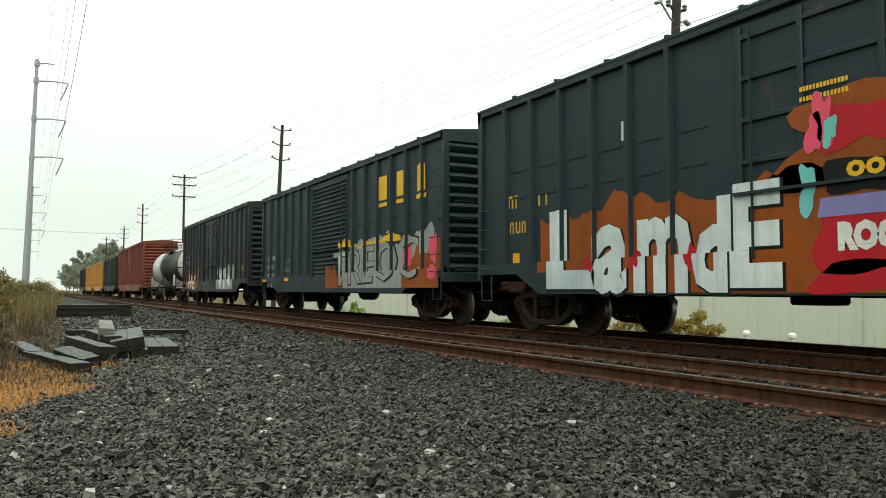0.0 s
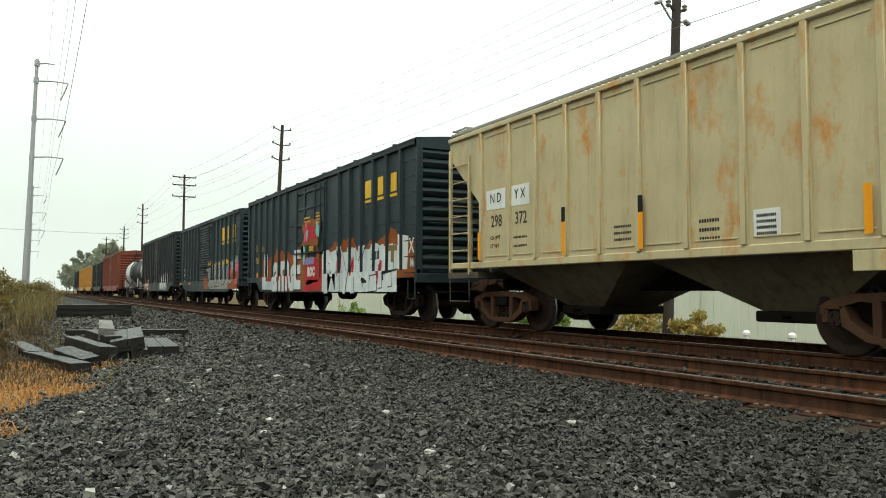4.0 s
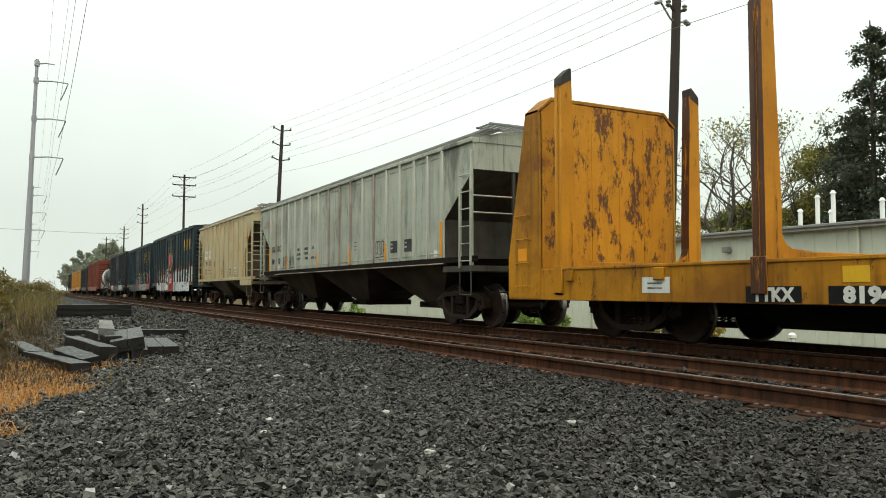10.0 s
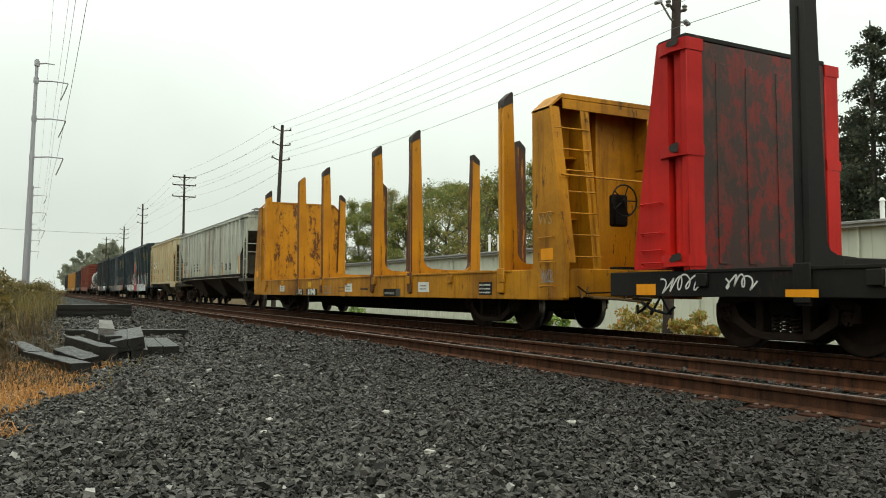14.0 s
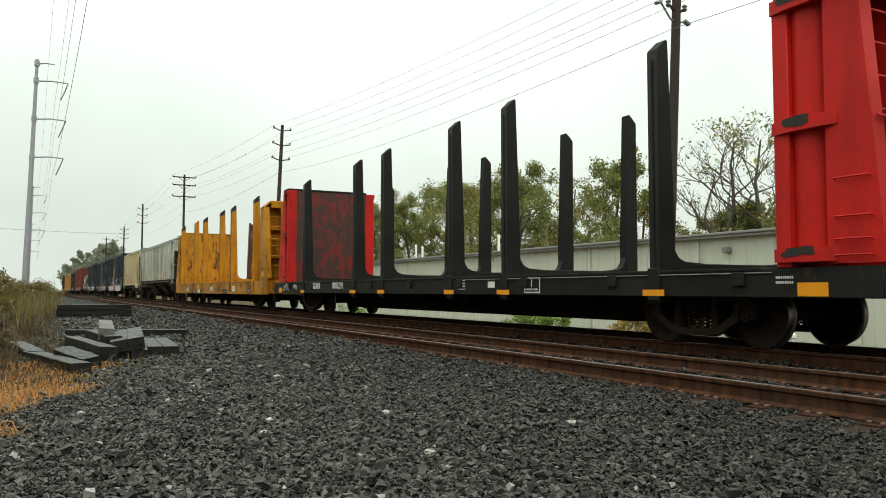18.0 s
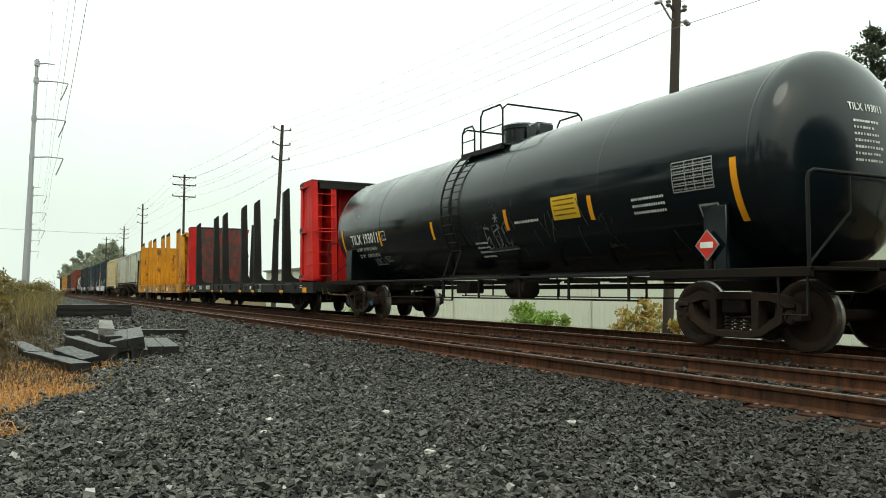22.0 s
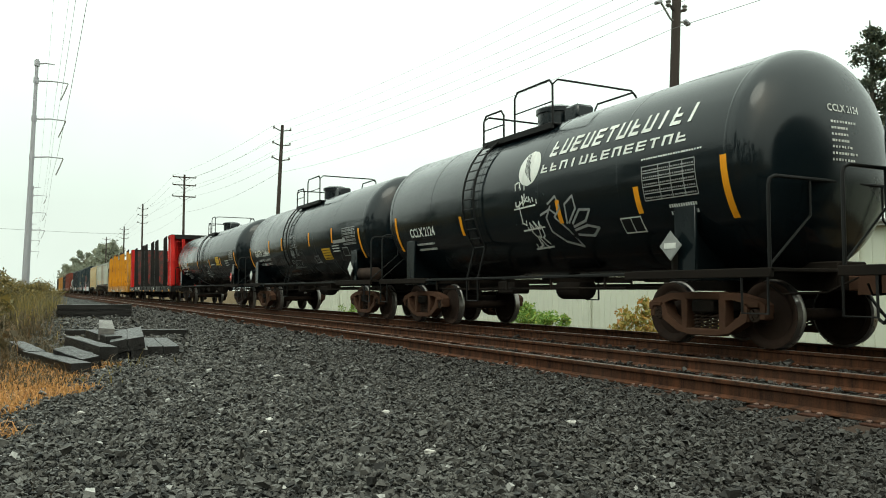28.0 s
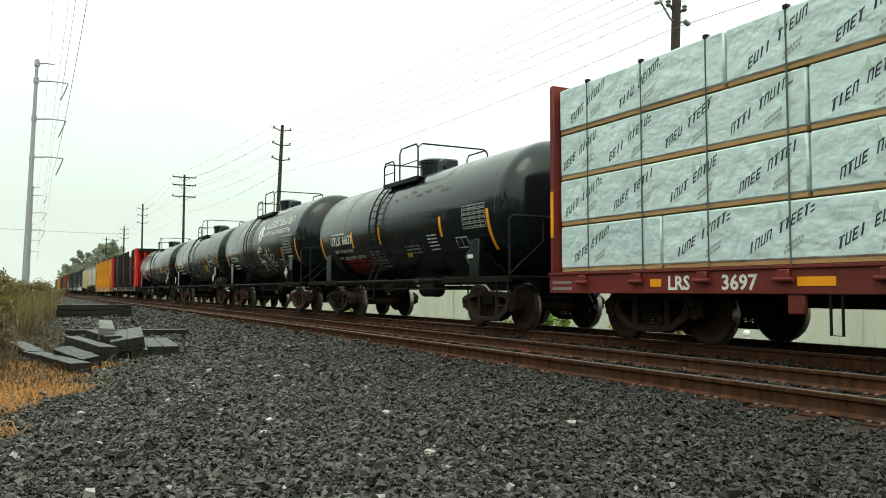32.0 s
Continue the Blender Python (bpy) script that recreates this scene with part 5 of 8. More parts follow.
def cream_hopper():
    car = hopper("cream two-bay covered hopper with rust blooms", 11.3, M["hop_tan"], M["hop_end_tan"], 4.05, 1.36, 2.54, 1.25,
                 (4.31, 3.27, 2.41, 1.5, 0.62, -0.28, -1.24, -2.22, -3.14, -4.08), 2, 4.0, "truck_rust", 0.42, bogies=(4.31, -3.99))
    TRAIN.append((car, -9.65))
    p = HALF - 0.05
    wheel_brake(car, -0.5, -5.5, 2.05, M["under"])
    part("air_tank", Shape().tube([(-0.95, -5.2, 1.4), (0.5, -5.2, 1.4)], 0.2, 14), M["hop_end_tan"], car, "brown air reservoir on the end platform")
    for y, z, w in ((3.78, 2.44, 0.7), (2.93, 2.44, 0.62)):
        side_mark(car, "pale_panel", y - w / 2, y + w / 2, z - 0.07, z + 0.32, p, "white_paint")
    side_text(car, "reporting_mark", "N D", 0.19, 3.78, 2.5, p + 0.005, "stencil_grey", 0.85, 0.0)
    side_text(car, "reporting_mark", "Y X", 0.19, 2.93, 2.5, p + 0.005, "stencil_grey", 0.85, 0.0)
    side_text(car, "car_number", "298", 0.23, 3.76, 2.03, p, "stencil_grey", 0.82, 0.003)
    side_text(car, "car_number", "372", 0.23, 2.9, 2.03, p, "stencil_grey", 0.82, 0.003)
    for y in (4.34, 1.54, -0.35, -3.9):
        side_mark(car, "reflector", y - 0.05, y + 0.05, 1.4, 1.95, HALF, "orange_paint", "orange reflective strip")
    for y in (1.54, -0.35):
        side_mark(car, "dark_mark", y - 0.05, y + 0.05, 1.95, 2.2, HALF, "black_paint")
    side_mark(car, "label_panel", -2.75, -2.35, 1.45, 1.8, p, "white_paint")
    bars_side("label_lettering", car, -2.4, 1.7, -p - 0.007, 4, 5, 0.05, 0.06, 0.075, M["black_paint"], 3)
    side_text(car, "stencil", "LD LMT", 0.075, 3.8, 1.78, p, "black_paint", 1.0, 0.0)
    side_text(car, "stencil", "LT WT", 0.075, 3.82, 1.62, p, "black_paint", 1.0, 0.0)
    bars_side("stencil_lettering", car, 3.15, 1.76, -p, 2, 5, 0.05, 0.09, 0.16, M["black_paint"], 9)
    bars_side("stencil_lettering", car, -1.45, 1.7, -p, 3, 4, 0.06, 0.09, 0.12, M["black_paint"], 10)
    bars_side("stencil_lettering", car, 0.3, 1.75, -p, 3, 5, 0.05, 0.08, 0.1, M["black_paint"], 11)


def grey_hopper():
    car = hopper("pale grey three-bay covered hopper streaked with dirt", 16.6, M["hop_grey"], M["hop_end"], 3.95, 1.5, 2.34, 1.25,
                 (6.89, 6.14, 5.38, 4.59, 3.82, 3.03, 2.2, 1.38, 0.43, -0.48, -1.38, -2.3, -3.08, -3.91, -4.74, -5.54, -6.25, -6.97), 3, 6.3, "truck", 0.66, bogies=(6.94, -6.9))
    TRAIN.append((car, -24.9))
    p = HALF - 0.05
    for text, y, z in (("CR", 6.55, 2.2), ("DX", 5.82, 2.2), ("80", 6.55, 1.75), ("10", 5.8, 1.75)):
        side_text(car, "reporting_mark" if text.isalpha() else "car_number", text, 0.205, y, z, p, "black_paint", 1.0, 0.005)
    for y in (6.9, 4.63, 1.42, -1.36, -3.9, -6.96):
        side_mark(car, "reflector", y - 0.055, y + 0.055, 1.53, 2.3 if abs(y) > 6 else 1.98, HALF, "orange_paint", "orange reflective strip")
    for y in (-4.34, -5.16):
        side_mark(car, "stencil_panel", y - 0.2, y + 0.2, 1.72, 2.02, p, "scuff", "black stencil panel")
        bars_side("panel_lettering", car, y + 0.17, 1.92, -p - 0.007, 2, 2, 0.05, 0.06, 0.1, M["white_paint"], 4)
    for text, y, z in (("CAPY", 3.5, 2.12), ("LD LMT", 3.45, 1.96), ("LT WT", 3.48, 1.8), ("200000", 2.66, 2.12), ("203100", 2.66, 1.96), ("59900", 2.62, 1.8), ("LO", 1.95, 2.12), ("NEW  3-79", 1.85, 1.8)):
        side_text(car, "stencil", text, 0.085, y, z, p, "black_paint", 1.0, 0.001)
    for y, k in ((-1.65, 3),):
        bars_side("stencil_lettering", car, y, 2.1, -p, 3, k, 0.035, 0.07, 0.1, M["scuff"], int(k * 7 + y))
    side_mark(car, "white_tag", 5.72, 5.86, 1.54, 1.68, p, "white_paint")
    side_mark(car, "white_tag", -6.7, -6.54, 1.54, 1.68, p, "white_paint")
    for y, w, sd in ((5.3, 0.5, 3), (4.5, 0.6, 4), (-3.2, 0.6, 6)):
        plane_tag(car, p, y, 1.6 if sd != 6 else 1.68, w, 0.38, sd, "black_paint", 0.009)
    plane_scrawl(car, p, 7.75, 3.05, 0.55, 0.4, 9, "red_spray", 4, 0.012)


cream_hopper()
grey_hopper()


# ---- flat cars with bulkheads and stakes ----
def stake_mesh(mat, z0, z1, w=0.2, d=0.3, outer=None):
    """A tapered log stake with a slanting cut top, and a gusset that curves inwards on to the beam across the deck."""
    s = Shape()
    s.plate([(0.0, z0 - 0.45), (d - 0.04, z0 - 0.45), (d, z0), (d, z0 + 0.7), (d - 0.09, z1 - 0.02), (d - 0.12, z1), (0.03, z1 - 0.14), (0.0, z1 - 0.18)], "y", -w / 2, w / 2)
    s.plate([(d - 0.03, z0 + 0.52), (d + 0.03, z0 + 0.3), (d + 0.1, z0 + 0.2), (d + 0.22, z0 + 0.15), (d + 0.6, z0 + 0.125), (d + 0.6, z0 - 0.04), (d - 0.03, z0 - 0.04)], "y", -w / 2 + 0.02, w / 2 - 0.02)
    s.box(-0.035, 0.0, -w / 2 - 0.02, w / 2 + 0.02, z0 - 0.42, z0 + 0.05, 0.01)
    s.box(-0.012, 0.0, -0.015, 0.015, z0 + 0.05, z1 - 0.3)
    me = s.mesh("stake", mat)
    if outer is not None:
        me.materials.append(outer)
        for p in me.polygons:
            p.material_index = int(abs(p.normal.x) > 0.6)
    return me


def stake_flat(label, length, mat, panel, z_deck, z_low, z_stake, stakes, bulk, trucks, bulk_mat, cap=True, cast="truck", boxed=False, belly=0.26, bogies=None):
    """bulk: the bulkheads' height, then for the front and the rear one the places of the load face, of the outer top and of the outer foot."""
    car = thing("bulkhead_flat_car", label, "flat car", group="cars of the freight train")
    hl = length / 2
    for e in (-1, 1):
        part("side_sill", Shape().box(e * (HALF - 0.12), e * HALF, -hl, hl, z_low, z_deck, 0.012), mat, car)
        part("sill_flange", Shape().box(e * (HALF - 0.13), e * (HALF + 0.02), -hl + 1.6, hl - 1.6, z_deck - 0.03, z_deck + 0.012, 0.006), mat, car)
        part("end_sill", Shape().box(-HALF + 0.12, HALF - 0.12, e * (hl - 0.15), e * hl, z_low + 0.05, z_deck, 0.012), mat, car)
    for y in stakes:
        part("cross_beam", Shape().box(-HALF + 0.62, HALF - 0.62, y - 0.09, y + 0.09, z_deck - 0.22, z_deck + 0.122, 0.012), mat, car)
    for k in range(11):
        y = -hl + 1.6 + (length - 3.2) * k / 10
        if min(abs(y - q) for q in stakes) > 0.4:
            part("cross_bearer", Shape().box(-HALF + 0.12, HALF - 0.12, y - 0.06, y + 0.06, z_deck - 0.22, z_deck + 0.02, 0.01), mat, car)
    part("deck", Shape().box(-HALF + 0.12, HALF - 0.12, -hl + 0.15, hl - 0.15, z_deck - 0.1, z_deck - 0.02), mat, car)
    part("centre_sill", Shape().plate([(-hl + 0.2, 0.8), (-hl + 0.2, 1.0), (hl - 0.2, 1.0), (hl - 0.2, 0.8), (trucks - 1.4, 0.78), (trucks - 2.4, belly), (-trucks + 2.4, belly), (-trucks + 1.4, 0.78)], "x", -0.4, 0.4), M["under"], car)
    me = stake_mesh(M["stake_yellow"], z_deck, z_stake, outer=M["stake_brown"]) if cap else stake_mesh(mat, z_deck, z_stake)
    tip = Shape().plate([(-0.003, z_stake - 0.32), (0.215, z_stake - 0.2), (0.213, z_stake - 0.018), (0.18, z_stake + 0.004), (0.028, z_stake - 0.136), (-0.003, z_stake - 0.178)], "y", -0.102, 0.102).mesh("stake_cap", M["stake_cap"])
    worn = stake_mesh(M["stake_brown"], z_deck, z_stake) if cap else me
    clean = stake_mesh(M["stake_yellow"], z_deck, z_stake) if cap else me
    for k, y in enumerate(stakes):
        for e in (-1, 1):
            st = part("stake", worn if e > 0 and k in (1, 2, 4) else clean if e < 0 and k in (0, 5) else me, None, car, at=pose(e * HALF, y, 0, 0, 0, 0 if e < 0 else 180))
            if cap and k != 1:
                part("stake_tip", tip, None, st, "worn black stake tip")
    zt = bulk[0]
    for e, (yl, yt, yf) in ((1, bulk[1]), (-1, bulk[2])):
        run = lambda z: yf + (yt - yf) * (z - z_deck) / (zt - z_deck)
        cut = 0.03 if boxed else 0.26
        outline = [(-HALF + 0.03, z_deck), (-HALF + 0.03, zt - cut), (-HALF + 0.03 + cut, zt - 0.03), (HALF - 0.29, zt - 0.03), (HALF - 0.03, zt - 0.3), (HALF - 0.03, z_deck)]
        b = part("bulkhead", Shape().plate(outline, "y", yl, yl + e * 0.06), panel, car, "scraped plated bulkhead")
        part("back_plate", Shape().plate(outline, "y", yl + e * 0.064, yl + e * 0.085), bulk_mat, b)
        for x in (-0.95, -0.35, 0.3, 0.9):
            part("wear_strip", Shape().box(x - 0.09, x + 0.09, yl - e * 0.012, yl, z_deck + 0.1, zt - 0.32, 0.004), panel, b)
        foot = z_deck + 0.03 if boxed else z_deck - 0.5
        yc = yl + e * 0.62 * abs(yt - yl) if boxed else yl
        top = zt if boxed else zt - 0.22
        for q in (-1, 1):
            s = Shape().plate([(yc, foot), (yc, top - 0.06), (yc + e * 0.04, top), (yt, top), (yf, z_deck + 0.2), (yf, foot)], "x", q * (HALF - 0.05), q * (HALF + 0.012))
            part("gusset", s, bulk_mat, b)
            s = Shape().plate([(yt, top), (yt - e * 0.08, top), (yf - e * 0.09, z_deck + 0.1), (yf, z_deck + 0.1)], "x", q * (HALF - 0.2), q * (HALF - 0.054))
            part("gusset_flange", s, bulk_mat, b)
            if boxed:
                # a round column in a recess of the side, held by three collars
                part("edge_flange", Shape().box(q * (HALF - 0.3), q * (HALF + 0.012), yl - e * 0.02, yl + e * 0.2 * abs(yc - yl) / 0.68, z_deck, zt - 0.02, 0.01), bulk_mat, b)
                part("recess_wall", Shape().box(q * (HALF - 0.32), q * (HALF - 0.3), yl + e * 0.05, yc + e * 0.02, z_deck, zt - 0.1).box(q * (HALF - 0.3), q * (HALF - 0.052), yc, yc + e * 0.02, z_deck, zt - 0.1), bulk_mat, b)
                r = min(0.3, 0.47 * abs(yc - yl - e * 0.05))
                part("stop_column", Shape().tube([(q * (HALF - 0.02 - r), (yl + yc) / 2 + e * 0.025, z_deck + 0.05), (q * (HALF - 0.02 - r), (yl + yc) / 2 + e * 0.025, zt - 0.12)], r, 20), bulk_mat, b, "round red steel column")
                for z0, z1 in ((z_deck + 0.06, z_deck + 0.22), (z_deck + 1.6, z_deck + 1.75), (zt - 0.2, zt - 0.03)):
                    out = [(q * (HALF - 0.3), yl - e * 0.03), (q * (HALF - 0.3), yc + e * 0.16), (q * (HALF + 0.02), yc + e * 0.16), (q * (HALF + 0.075), yc - e * 0.02), (q * (HALF + 0.075), yl + e * 0.2), (q * (HALF + 0.03), yl - e * 0.03)]
                    co = part("collar", Shape().plate(out, "z", z0, z1), bulk_mat, b)
                    worn = [v for v in blob((yl + yc) / 2, (z0 + z1) / 2 + 0.04, 0.6 * abs(yc - yl), 0.11, int(z0 * 10), 16, 0.25)]
                    part("bare_patch", Shape().add([(q * (HALF + 0.08), y, z) for y, z in worn], [tuple(range(len(worn)))]), M["stake_cap"], co, "blackened worn paint", smooth=0)
            else:
                s = Shape().plate([(q * (HALF + 0.012), zt - 0.26), (q * (HALF + 0.012), zt - 0.22), (q * (HALF - 0.27), zt + 0.03), (q * (HALF - 0.27), zt - 0.03)], "y", yl - e * 0.02, yt)
                part("corner_cap", s, bulk_mat, b)
        for x in (-0.85, 0.72):
            s = Shape().plate([(yl + e * 0.085, z_deck), (yl + e * 0.085, zt - 0.05), (yt - e * 0.03, zt - 0.05), (yf - e * 0.12, z_deck)], "x", x - 0.02, x + 0.02)
            s.plate([(yt - e * 0.07, zt - 0.05), (yt - e * 0.03, zt - 0.05), (yf - e * 0.12, z_deck), (yf - e * 0.16, z_deck)], "x", x - 0.09, x + 0.09)
            part("bulkhead_post", s, bulk_mat, b)
        part("plate_stiffener", Shape().box(-0.37, -0.30, yl + e * 0.085, yl + e * 0.24, z_deck, zt - 0.05, 0.01), bulk_mat, b)
        for x0, x1, zs in ((-HALF + 0.06, -0.78, (0.9, 2.0)), (0.7, HALF - 0.06, (1.9,))):
            for z in zs:
                part("shelf_plate", Shape().box(x0, x1, yl + e * 0.085, yl + e * 0.3, z_deck + z, z_deck + z + 0.03), bulk_mat, b)
        part("top_beam", Shape().box(-HALF + (0.0 if boxed else 0.26), HALF - 0.27, yl, yt, zt - 0.06, zt + 0.035, 0.012), M["flat_black"] if boxed else bulk_mat, b)
        part("end_cap", Shape().box(-HALF + 0.28, HALF - 0.3, yt - e * 0.03, yt, zt - 0.24, zt - 0.062, 0.006), M["flat_black"] if boxed else bulk_mat, b)
        for z in (z_deck - (0.3 if not boxed else -0.3), z_deck + 0.12, z_deck + 0.55, z_deck + 0.98):
            w0 = yc + e * 0.12 if boxed else yf - e * 0.72
            s = Shape().tube([(-HALF - 0.012, w0, z - 0.02), (-HALF - 0.06, w0, z), (-HALF - 0.06, w0 + e * 0.42, z), (-HALF - 0.012, w0 + e * 0.42, z - 0.02)], 0.012, 5)
            part("grab_iron", s, bulk_mat, b)
        for i in range(8):
            z = z_deck + 0.2 + 0.38 * i
            if z < zt - 0.3:
                part("end_rung", Shape().tube([(-HALF + 0.03, run(z) - e * 0.03, z), (-0.8, run(z) - e * 0.03, z)], 0.014, 5), bulk_mat, b)
            if i < 4:
                part("end_rung", Shape().tube([(0.72, run(z) - e * 0.03, z), (HALF - 0.03, run(z) - e * 0.03, z)], 0.014, 5), bulk_mat, b)
        z = z_deck + 1.62
        part("hand_rail", Shape().tube([(-HALF + 0.05, run(z) + e * 0.04, z), (HALF - 0.05, run(z) + e * 0.04, z - 0.03)], 0.017, 5), bulk_mat, b)
        part("crossover_step", Shape().box(-0.7, HALF - 0.2, yf + e * 0.02, yf + e * 0.3, z_deck - 0.01, z_deck + 0.03, 0.006), M["under"], b, "dark steel crossover step")
        # brake pipe and draw gear that hang behind the end sill
        s = Shape().tube([(-1.1, e * (hl - 0.1), 0.72), (-1.05, e * (hl + 0.1), 0.66), (-0.6, e * (hl + 0.2), 0.64), (-0.35, e * (hl + 0.5), 0.6)], 0.028, 7)
        s.tube([(-1.3, e * (hl + 0.02), 0.86), (-1.28, e * (hl + 0.06), 0.66), (-1.18, e * (hl + 0.06), 0.7), (-1.14, e * (hl + 0.06), 0.84)], 0.016, 6)
        dg = part("brake_pipe", s, M["brass_pipe"], car, "ochre-stained brake pipe with a hook")
        part("pipe_hose", Shape().tube([(-0.35, e * (hl + 0.5), 0.6), (-0.3, e * (hl + 0.72), 0.46), (-0.2, e * (hl + 0.95), 0.4), (-0.12, e * (hl + 1.05), 0.52)], 0.026, 7), M["hose"], dg)
    for k in range(9):
        y = -hl + 1.9 + (length - 3.8) * k / 8
        if 3.9 < y < 5.5:
            continue
        part("stake_pocket", Shape().box(-HALF - 0.05, -HALF - 0.001, y - 0.1, y + 0.1, z_deck - 0.22, z_deck - 0.04, 0.01), mat, car)
    brake_rig(car, -trucks + 2.0, trucks - 2.0, 0.62)
    add_trucks(car, bogies or (trucks, -trucks), cast)
    add_couplers(car, hl, -hl)
    return car


M["brass_pipe"] = surface("ochre_pipe", (0.16, 0.10, 0.04), (0.06, 0.04, 0.025), 0.6, big=5)
M["stake_cap"] = surface("bare_dark_steel", (0.04, 0.03, 0.026), (0.02, 0.018, 0.017), 0.6, big=5)


def car_y(t0):
    """Place along the train, at the start, of what passes the camera's own plane on the near side at t0."""
    return -SPEED * t0 - 4.22


def yellow_flat():
    mid = -44.85
    ys = [car_y(t) - mid for t in (6.80, 7.68, 8.20, 9.06, 9.55, 10.41)]
    car = stake_flat("yellow bulkhead flat car with log stakes, empty", 20.5, M["flat_yellow"], M["panel_yellow"], 1.16, 0.62, 4.62, ys, (4.24, (9.23, 9.65, 10.23), (-9.37, -9.9, -10.34)), 7.6, M["flat_yellow"], bogies=(7.42, -7.07))
    TRAIN.append((car, mid))
    wheel_brake(car, -0.28, -10.08, 2.38, M["black_paint"])
    side_mark(car, "reflector", -9.62, -9.98, 1.32, 1.52, HALF + 0.012, "orange_paint", "orange reflective panel")
    side_mark(car, "reflector", 9.62, 9.9, 1.32, 1.55, HALF + 0.012, "orange_paint", "orange reflective panel")
    side_mark(car, "number_band", 4.75, 3.95, 0.64, 0.84, HALF, "black_paint")
    side_mark(car, "number_band", 3.6, 2.5, 0.64, 0.84, HALF, "black_paint")
    side_text(car, "reporting_mark", "TTKX", 0.16, 4.35, 0.66, HALF + 0.005, "white_paint", 1.0, 0.01)
    side_text(car, "car_number", "81946", 0.17, 3.05, 0.66, HALF + 0.005, "white_paint", 1.2, 0.012)
    for y in (6.35, -0.2, -4.95):
        side_mark(car, "notice", y - 0.28, y + 0.28, 0.75, 0.98, HALF, "white_paint", "white notice plate")
        bars_side("notice_lettering", car, y + 0.16, 0.88, -HALF - 0.007, 2, 4, 0.03, 0.075, 0.07, M["scuff"], 5)
    side_mark(car, "yellow_notice", 3.1, 3.42, 0.88, 1.06, HALF, "yellow_paint")
    side_mark(car, "stencil_panel", -7.45, -7.95, 0.7, 0.95, HALF, "black_paint", "black consolidated stencil panel")
    bars_side("panel_lettering", car, -7.48, 0.88, -HALF - 0.007, 3, 5, 0.04, 0.085, 0.075, M["white_paint"], 6)
    side_mark(car, "number_band", -3.42, -2.68, 0.645, 0.83, HALF, "black_paint", "black painted-out band")
    bars_side("stencil_lettering", car, -2.76, 0.69, -HALF - 0.007, 1, 6, 0.07, 0.1, 0.1, M["silver_spray"], 8)
    side_mark(car, "rubbed_band", -3.7, -3.45, 0.645, 0.83, HALF, "scuff")
    bars_side("stencil_lettering", car, -1.1, 0.8, -HALF - 0.001, 1, 6, 0.07, 0.09, 0.1, M["scuff"], 12)
    plane_tag(car, HALF, 1.9, 0.72, 0.7, 0.2, 61, "silver_spray", 0.012)
    plane_tag(car, HALF + 0.012, -9.62, 0.95, 0.35, 0.2, 62, "silver_spray", 0.008)
    bars_side("stencil_lettering", car, 0.6, 0.85, -HALF - 0.001, 2, 6, 0.04, 0.08, 0.1, M["scuff"], 9)
    side_text(car, "faded_mark", "WS", 0.2, -9.75, 1.94, HALF + 0.012, "faded_spray", 1.0, 0.0)


def black_flat():
    mid = -67.9
    ys = [car_y(t) - mid for t in (11.81, 12.77, 13.19, 13.97, 14.43, 15.29)]
    car = stake_flat("black flat car with stakes and red bulkheads, empty", 23.2, M["flat_black"], M["panel_red"], 1.06, 0.70, 4.46, ys, (4.34, (9.95, 10.5, 11.03), (-10.29, -11.38, -11.64)), 8.9, M["flat_red"], cap=False, boxed=True, bogies=(8.87, -8.46))
    TRAIN.append((car, mid))
    for y in ys:
        side_mark(car, "reflector", y - 0.22, y + 0.22, 0.71, 0.80, HALF + 0.03, "orange_paint", "orange reflective strip")
    side_mark(car, "reflector", -10.55, -10.95, 0.72, 0.88, HALF, "orange_paint")
    side_mark(car, "reflector", 10.6, 11.0, 0.72, 0.88, HALF, "orange_paint")
    side_text(car, "reporting_mark", "RDRX", 0.2, 6.85, 0.84, HALF, "white_paint", 1.0, 0.008)
    side_text(car, "car_number", "800291", 0.2, 4.9, 0.84, HALF, "white_paint", 1.1, 0.008)
    m = Matrix(((1, 0, 0, 0.72), (0, 0, -1, -11.384), (0, 1, 0, 4.15), (0, 0, 0, 1)))
    part("car_number", words("RDRX 800291", 0.12, M["white_paint"], m, 0.002, 0.9, 0.002), None, car)
    side_mark(car, "notice", -3.55, -3.8, 0.84, 0.96, HALF, "white_paint", "white notice plate")
    side_mark(car, "stencil_frame", -4.82, -5.32, 0.74, 1.02, HALF, "white_paint")
    side_mark(car, "stencil_panel", -4.845, -5.295, 0.765, 0.995, HALF + 0.004, "black_paint")
    side_mark(car, "stencil_line", -5.06, -5.08, 0.85, 0.99, HALF + 0.008, "white_paint")
    bars_side("stencil_lettering", car, -4.88, 0.79, -HALF - 0.012, 1, 6, 0.04, 0.065, 0.06, M["white_paint"], 17)
    bars_side("stencil_lettering", car, -10.25, 0.93, -HALF - 0.001, 2, 5, 0.035, 0.05, 0.06, M["white_paint"], 18)
    bars_side("stencil_lettering", car, -2.35, 0.98, -HALF - 0.001, 4, 5, 0.03, 0.06, 0.06, M["white_paint"], 7)
    plane_scrawl(car, HALF, 10.5, 0.74, 0.75, 0.28, 31, "white_paint", 5, 0.012)
    plane_scrawl(car, HALF, 9.34, 0.78, 0.5, 0.22, 32, "white_paint", 4, 0.012)
    part("chalk_line", Shape().box(-HALF - 0.006, -HALF - 0.022, -10.2, -2.6, 1.0, 1.012), M["silver_spray"], car, smooth=0)


yellow_flat()
black_flat()


